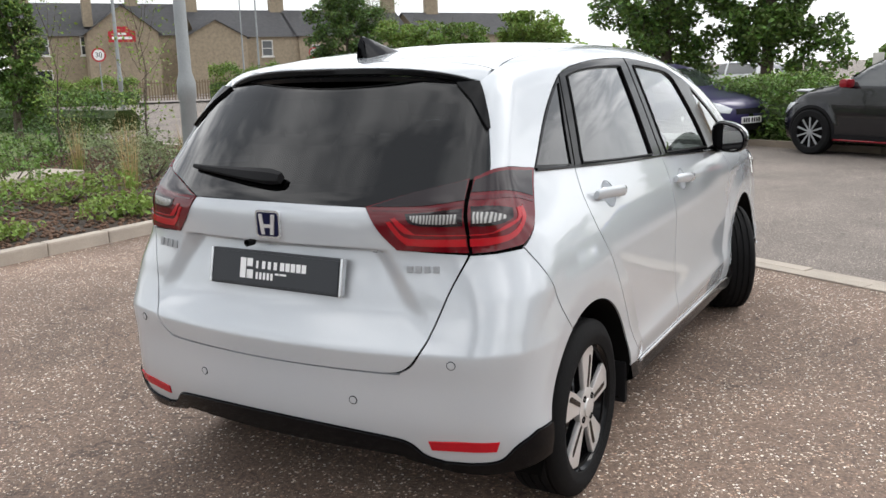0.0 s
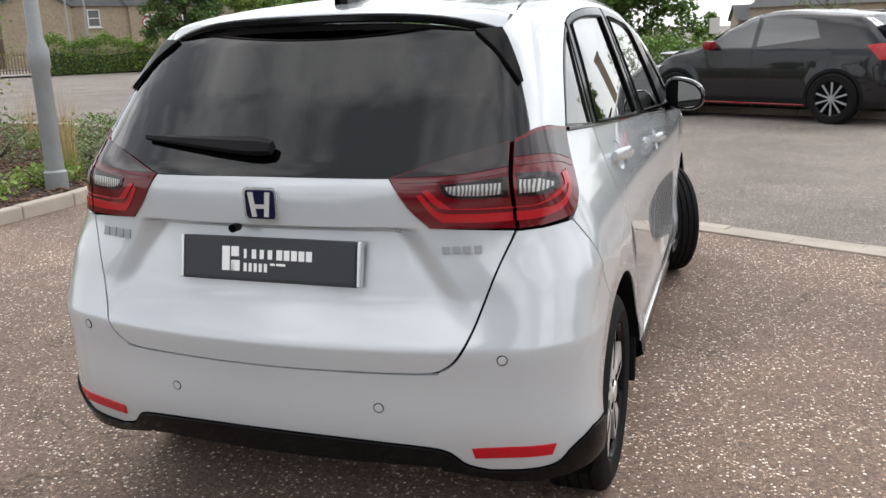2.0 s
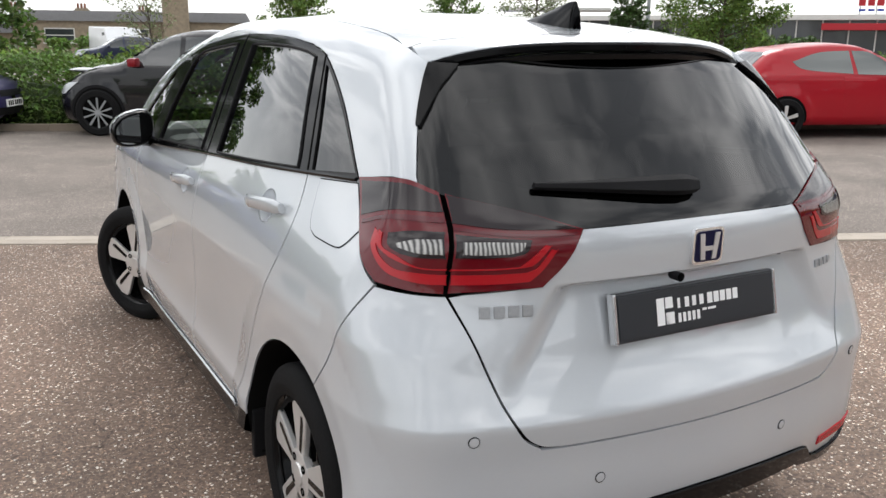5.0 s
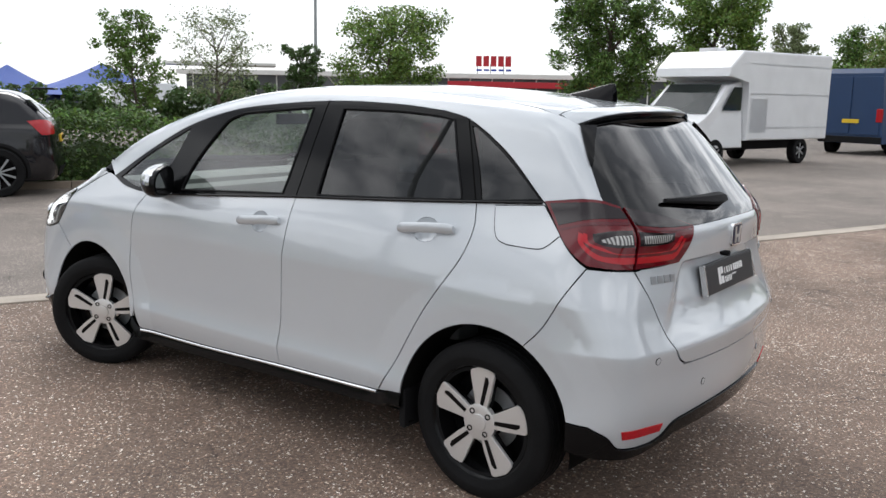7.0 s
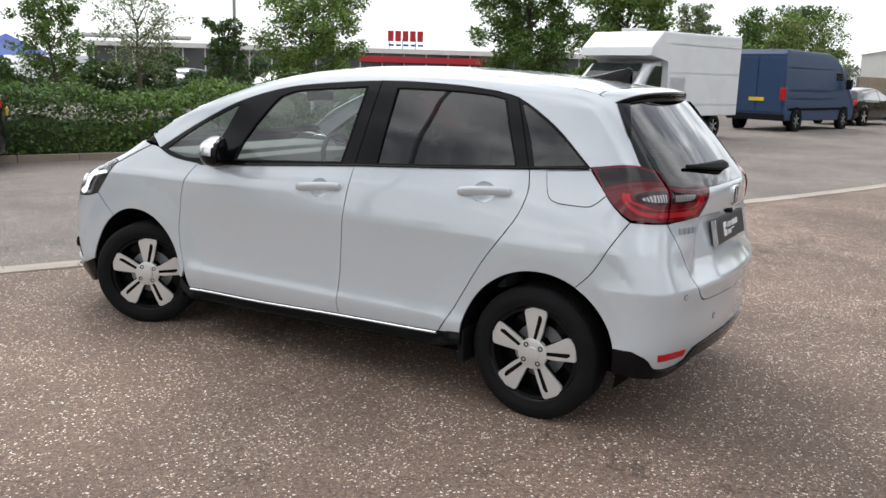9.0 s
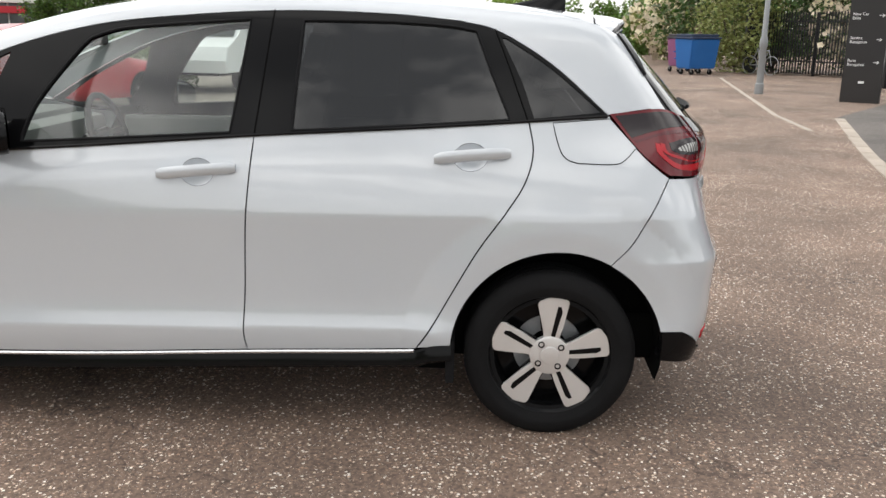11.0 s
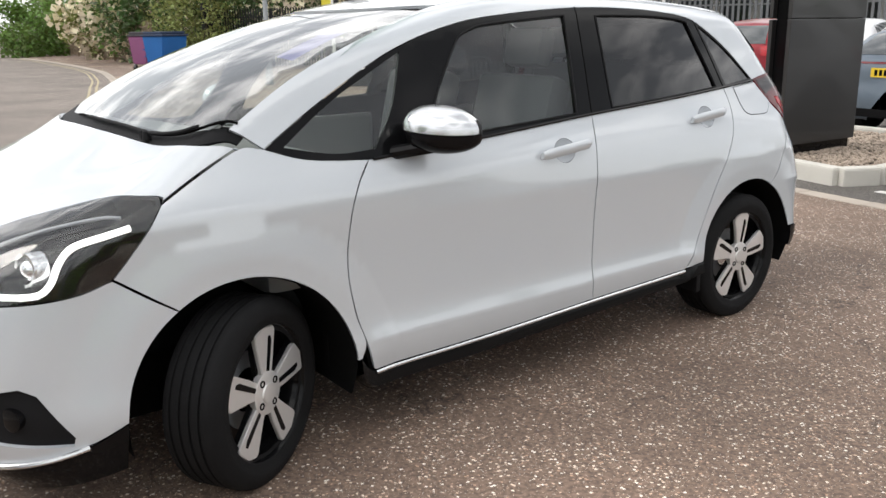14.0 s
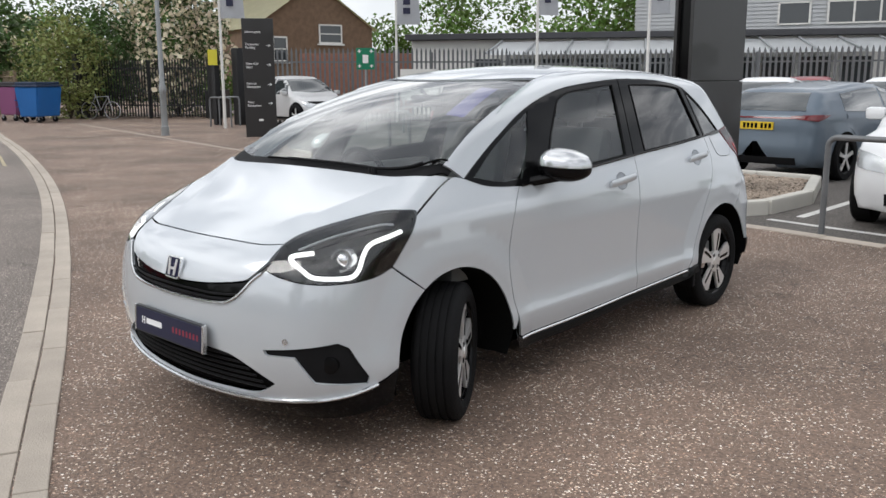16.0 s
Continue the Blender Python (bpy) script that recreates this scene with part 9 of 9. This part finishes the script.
fence((-47.5, 24), (-27, 42.5), 1.35, .16, "weathered close-boarded timber fence", False, "board_fence", TIMBER)
flat("footway", [(-46, 21.5), (-23, 41.5), (-25, 44), (-48, 24)], .10, plain("paving_grey", (.30, .27, .25), .85, 0, 0, .15, 12, .2), "grey footway in front of the ivy hedge")
flat("grass_verge", [(-30, 13.5), (-14, 9.6), (-13, 7.0), (-13, -3), (-30, -3)], .06, plain("rough_grass", (.10, .14, .035), .9, 0, 0, .4, 14, .6), "rough grass verge beyond the planting bed")
for i in range(26):
    tuft((-14.5 - rng.uniform(0, 9), rng.uniform(1, 10.5)), rng.uniform(.25, .6), 60, (LEAF_FRESH, LEAF_PALE)[i % 2], "long green grass on the verge", .3, .05)
hedge([(-26, 10.5), (-22, 12.0), (-17.5, 12.6)], 1.0, 2.0, LEAF, LEAF_DARK, 9000, .05, "rough green bushes on the verge", "hedge")


def round_sign(at, z, turn, label, text):
    s = thing("speed_sign", (*at, 0), turn, label, "road sign")
    bm = bmesh.new()
    rod(bm, (0, .03, 0), (0, .03, z + .2), .03)
    part("pole", bm, POST_GREY, s)
    for r, y, m in ((.34, .0, RED_SIGN), (.26, -.012, WHITE_INK)):
        bm = bmesh.new()
        rod(bm, (0, y, z), (0, y - .012, z), r, None, 28)
        part("disc", bm, m, s)
    ring_text(text, .34, Matrix.Translation((0, -.03, z - .01)) @ Matrix.Rotation(radians(90), 4, "X"), SEAM, s, "numerals", "CENTER")


round_sign((-33.8, 25.3), 2.6, 40, "round red-edged thirty limit sign on a pole", "30")
round_sign((-33.5, 42.0), 2.75, 25, "round red-edged thirty limit sign on a pole", "30")
bs = thing("blue_road_sign", (-14.6, 20.4, 0), 25, "blue road sign on a short post", "road sign")
bm = bmesh.new()
box(bm, -.22, .22, -.02, .02, 1.4, 2.0, .01)
part("panel", bm, plain("blue_sign", (.02, .10, .36), .5), bs)
bm = bmesh.new()
box(bm, -.12, .12, -.028, -.02, 1.75, 1.9), box(bm, -.16, .16, -.028, -.02, 1.5, 1.58)
part("sign_marks", bm, WHITE_INK, bs)
bm = bmesh.new()
rod(bm, (0, .03, 0), (0, .03, 1.9), .03)
part("pole", bm, POST_GREY, bs)
bm = bmesh.new()
box(bm, -.2, .2, -.1, .1, 0, .95, .04)
tagged(part("keep_left_bollard", bm, plain("yellow_bollard", (.68, .52, .05), .5)), "yellow traffic bollard on the island", "bollard").matrix_basis = pose(-14.9, 19.6, 0, 0, 0, 25)
flat("traffic_island", bend([(-18, 21.5), (-14, 18.6), (-11, 18.0), (-13, 20.5), (-18, 21.5)], 5)[:-1], .1, CONCRETE, "kerbed traffic island with low planting")
hedge([(-17, 21.0), (-14.6, 19.8), (-12.0, 18.9)], .7, .9, LEAF, LEAF_DARK, 1600, .06, "low clipped planting on the traffic island", "island_planting")
bx = thing("car_park_sign", (0.29, 26.63, 0), 0, "small pale sign on a grey post in the far car park", "sign")
bm = bmesh.new()
rod(bm, (0, 0, 0), (0, 0, 1.43), .035)
part("pole", bm, POST_GREY, bx)
bm = bmesh.new()
box(bm, -.16, .16, -.055, -.035, 1.10, 1.60, .008)
part("sign_plate", bm, RENDER_WHITE, bx)

# supermarket
TURN_S = math.degrees(math.atan2(54.5 - 67.1, 97.9 - 89.7))
sm = thing("supermarket", (96, 63, 0), TURN_S, "long low white supermarket with a red entrance band", "building")
bm = bmesh.new()
box(bm, -45, 30, 0, 30, 0, 4.3, .05)
part("wall", bm, plain("dark_glazed_wall", (.07, .075, .08), .2, 0, .5, .2, 2), sm)
bm = bmesh.new()
box(bm, -46, 31, -1.2, 31, 4.1, 4.75, .05)
part("roof", bm, RENDER_WHITE, sm)
bm = bmesh.new()
box(bm, -8, 12, -1.6, -.2, 2.9, 3.7, .05)
part("entrance_band", bm, RED_SIGN, sm)
for x in np.arange(-44, 30, 3.0):
    bm = bmesh.new()
    box(bm, x - .08, x + .08, -.2, -.02, 0, 4.1)
    part("mullion", bm, RENDER_WHITE, sm)
sg = thing("roof_sign", (95.2, 64.0, 4.7), TURN_S, "red raised roof sign above blue dashes on the supermarket", "sign")
for i in range(5):
    bm = bmesh.new()
    box(bm, -3.0 + i * 1.0, -3.0 + i * 1.0 + .78, -.15, .0, 1.05, 2.45, .05)
    part("letter_block", bm, RED_SIGN, sg)
    bm = bmesh.new()
    box(bm, -2.9 + i * 1.0, -2.9 + i * 1.0 + .72, -.15, .0, .42, .70, .04)
    part("blue_dash", bm, plain("blue_dash_paint", (.02, .05, .30), .5) if i == 0 else bpy.data.materials["blue_dash_paint"], sg)
bm = bmesh.new()
for x in (-2.8, -1, .8):
    rod(bm, (x, .1, 0), (x, .1, 1.4), .06)
part("frame", bm, POST_GREY, sg)
# car-wash canopies and trolley shelters beyond the hedge
for x, y, w, z, nm in ((21.2, 38.0, 3.6, 2.0, 0), (17.6, 40.5, 3.0, 1.8, 1)):
    tn = thing("canopy_tent", (x, y, 0), 20 * nm, "blue peaked fabric canopy on slim poles", "canopy")
    bm = bmesh.new()
    top = bm.verts.new((0, 0, z + .9))
    c4 = [bm.verts.new((sx * w, sy * w * .7, z - .7)) for sx, sy in ((-1, -1), (1, -1), (1, 1), (-1, 1))]
    for i in range(4):
        bm.faces.new((c4[i], c4[(i + 1) % 4], top))
    bmesh.ops.subdivide_edges(bm, edges=bm.edges[:], cuts=3, use_grid_fill=True)
    for v in bm.verts:
        v.co.z -= .25 * math.sin(math.pi * min(1, abs(v.co.x) / w)) * .8
    bmesh.ops.solidify(bm, geom=bm.faces[:], thickness=.01)
    part("fabric", bm, BLUE_TENT, tn, "", True)
    for sx in (-1, 1):
        for sy in (-1, 1):
            bm = bmesh.new()
            rod(bm, (sx * w * .97, sy * w * .68, 0), (sx * w * .97, sy * w * .68, z - .65), .05)
            part("pole", bm, POST_GREY, tn)
for x, y in ((25.5, 34), (44, 44)):
    sh = thing("trolley_shelter", (x, y, 0), -40, "pale flat-roofed trolley shelter on a forked post", "shelter")
    bm = bmesh.new()
    box(bm, -2.8, 2.8, -1.2, 1.2, 2.9, 3.05, .03)
    part("roof", bm, RENDER_WHITE, sh)
    bm = bmesh.new()
    rod(bm, (0, 0, 0), (0, 0, 2.2), .07), rod(bm, (0, 0, 2.2), (-.6, 0, 2.9), .05), rod(bm, (0, 0, 2.2), (.6, 0, 2.9), .05)
    part("post", bm, RENDER_WHITE, sh)
gabled("retail_unit", (10.5, 68), -12, 16, 10, 2.5, 3.3, BRICK_Y, SLATE, "brick and slate retail building far behind the trees", [(-5, 1.5, 2, 1.0, -1), (0, 1.5, 2, 1.0, -1)], [])
bm = bmesh.new()
box(bm, -.9, .9, -.9, .9, 0, 7.5, .05), box(bm, -1.05, 1.05, -1.05, 1.05, 7.2, 7.5, .03)
tagged(part("brick_tower", bm, BRICK_Y), "square buff brick tower of the far retail building", "tower").matrix_basis = pose(12.2, 62.0, 0, 0, 0, -12)
gabled("far_house", (7.5, 76), 5, 14, 8, 1.7, 2.9, BRICK_Y, SLATE, "far brick houses with dark roofs", [(-5, 1.7, 1.2, 1.1, -1), (2, 1.7, 1.2, 1.1, -1)], [(-5, 0, .9, 3.7), (0, 0, .9, 3.7), (5, 0, .9, 3.7)])
# far end of the road
fence((36, 3.2), (44, 2.4), 2.5, .3, "tall grey steel fence panels by the road", False, "steel_fence", PALISADE)
bm = bmesh.new()
box(bm, -3, 3, -.15, .15, 0, 2.0, .03)
tagged(part("boundary_wall", bm, BRICK_Y), "buff brick boundary wall by the road", "wall").matrix_basis = pose(49, 2.2, 0, 0, 0, -8)
gabled("end_building", (82, 3.0), -10, 4.5, 6, 4.2, 4.7, RENDER_WHITE, RENDER_WHITE, "cream flat building at the end of the road", [(-1, 3.2, .8, .9, -1), (1, 3.2, .8, .9, -1)], [])
fence((34.5, -10.9), (60, -13.6), 2.0, .16, "weathered timber fence beside the footway", False, "board_fence", TIMBER)

# workshops behind the sales lot
WORKSHOP_WALL = plain("brown_brick", (.155, .098, .062), .9, 0, 0, .3, 20, .4)
gabled("old_workshop", (43.75, -30.8), 165.5, 14, 7.4, 4.5, 7.0, WORKSHOP_WALL, CLAD_CREAM, "old brown brick workshop with a cream sheet roof", [(.9, 4.1, 1.5, 1.1, 1.004), (-2.3, 3.2, .9, 1.4, 1.004)], [])
bm = bmesh.new()
box(bm, -.5, 7, -.15, .15, 0, 2.6, .03)
tagged(part("brick_wall", bm, BRICK_R), "red brick wall behind the gate", "wall").matrix_basis = pose(27, -20.5, 0, 0, 0, -130)
lo = thing("low_showroom", (17.5, -31.0, 0), 30, "low flat-roofed white showroom with a glazed canopy", "building")
bm = bmesh.new()
box(bm, -13, 9, -4, 4, 0, 3.1, .03)
part("wall", bm, RENDER_WHITE, lo)
bm = bmesh.new()
box(bm, -13.2, 9.2, -4.2, 4.4, 3.1, 3.35, .03)
part("roof", bm, plain("dark_flat_roof", (.05, .05, .055), .8), lo)
bm = bmesh.new()
v = [bm.verts.new(q) for q in ((-9.5, 4.2, 3.0), (5.0, 4.2, 3.0), (5.0, 8.5, 2.35), (-9.5, 8.5, 2.35))]
bm.faces.new(v)
bmesh.ops.solidify(bm, geom=bm.faces[:], thickness=.05)
part("canopy", bm, plain("pale_canopy_sheet", (.60, .62, .63), .4, 0, .3, .05, 6), lo)
for x in np.arange(-9.5, 5.1, 1.45):
    bm = bmesh.new()
    tube(bm, [(x, 4.2, 3.06), (x, 8.5, 2.41)], .04, 6)
    part("canopy_rib", bm, POST_GREY, lo)
    bm = bmesh.new()
    box(bm, x + .15, x + 1.25, 4.0, 4.05, .7, 2.3)
    part("window", bm, DARK_PANE, lo)
bl = thing("clad_hall", (14.0, -50.5, 0), 18, "large pale grey hall with ribbed metal cladding", "building")
bm = bmesh.new()
box(bm, -13, 11, -8, 8, 0, 7.8, .05)
part("wall", bm, CLAD_GREY, bl)
bm = bmesh.new()
for k in range(38):
    box(bm, -13.02, 11.02, 8.0, 8.05, .15 + k * .2, .15 + k * .2 + .11)
tagged(part("cladding_rib", bm, CLAD_GREY, bl), kind="stuff")
bm = bmesh.new()
v = [bm.verts.new(p) for p in ((-13.2, -8.2, 7.8), (11.2, -8.2, 7.8), (11.2, 8.2, 7.8), (-13.2, 8.2, 7.8), (-13.2, 0, 9.2), (11.2, 0, 9.2))]
for f in ((0, 1, 5, 4), (2, 3, 4, 5), (1, 2, 5), (3, 0, 4)):
    bm.faces.new([v[i] for i in f])
part("roof", bm, CLAD_GREY, bl)
for x, w in ((2.8, 1.5), (-.6, 3.6), (-6.6, 3.6)):
    wn_ = new("window")
    wn_.parent = bl
    wn_.matrix_basis = pose(x, 8.06, 4.75)
    bm = bmesh.new()
    box(bm, -w / 2, w / 2, -.02, .03, -.52, .52)
    part("pane", bm, DARK_PANE, wn_)
    bm = bmesh.new()
    k = int(w / 1.1)
    for i in range(k + 1):
        xx = -w / 2 + i * w / k
        box(bm, xx - .05, xx + .05, 0, .06, -.57, .57)
    box(bm, -w / 2, w / 2, 0, .06, .50, .58), box(bm, -w / 2, w / 2, 0, .06, -.58, -.50)
    part("frame", bm, RENDER_WHITE, wn_)
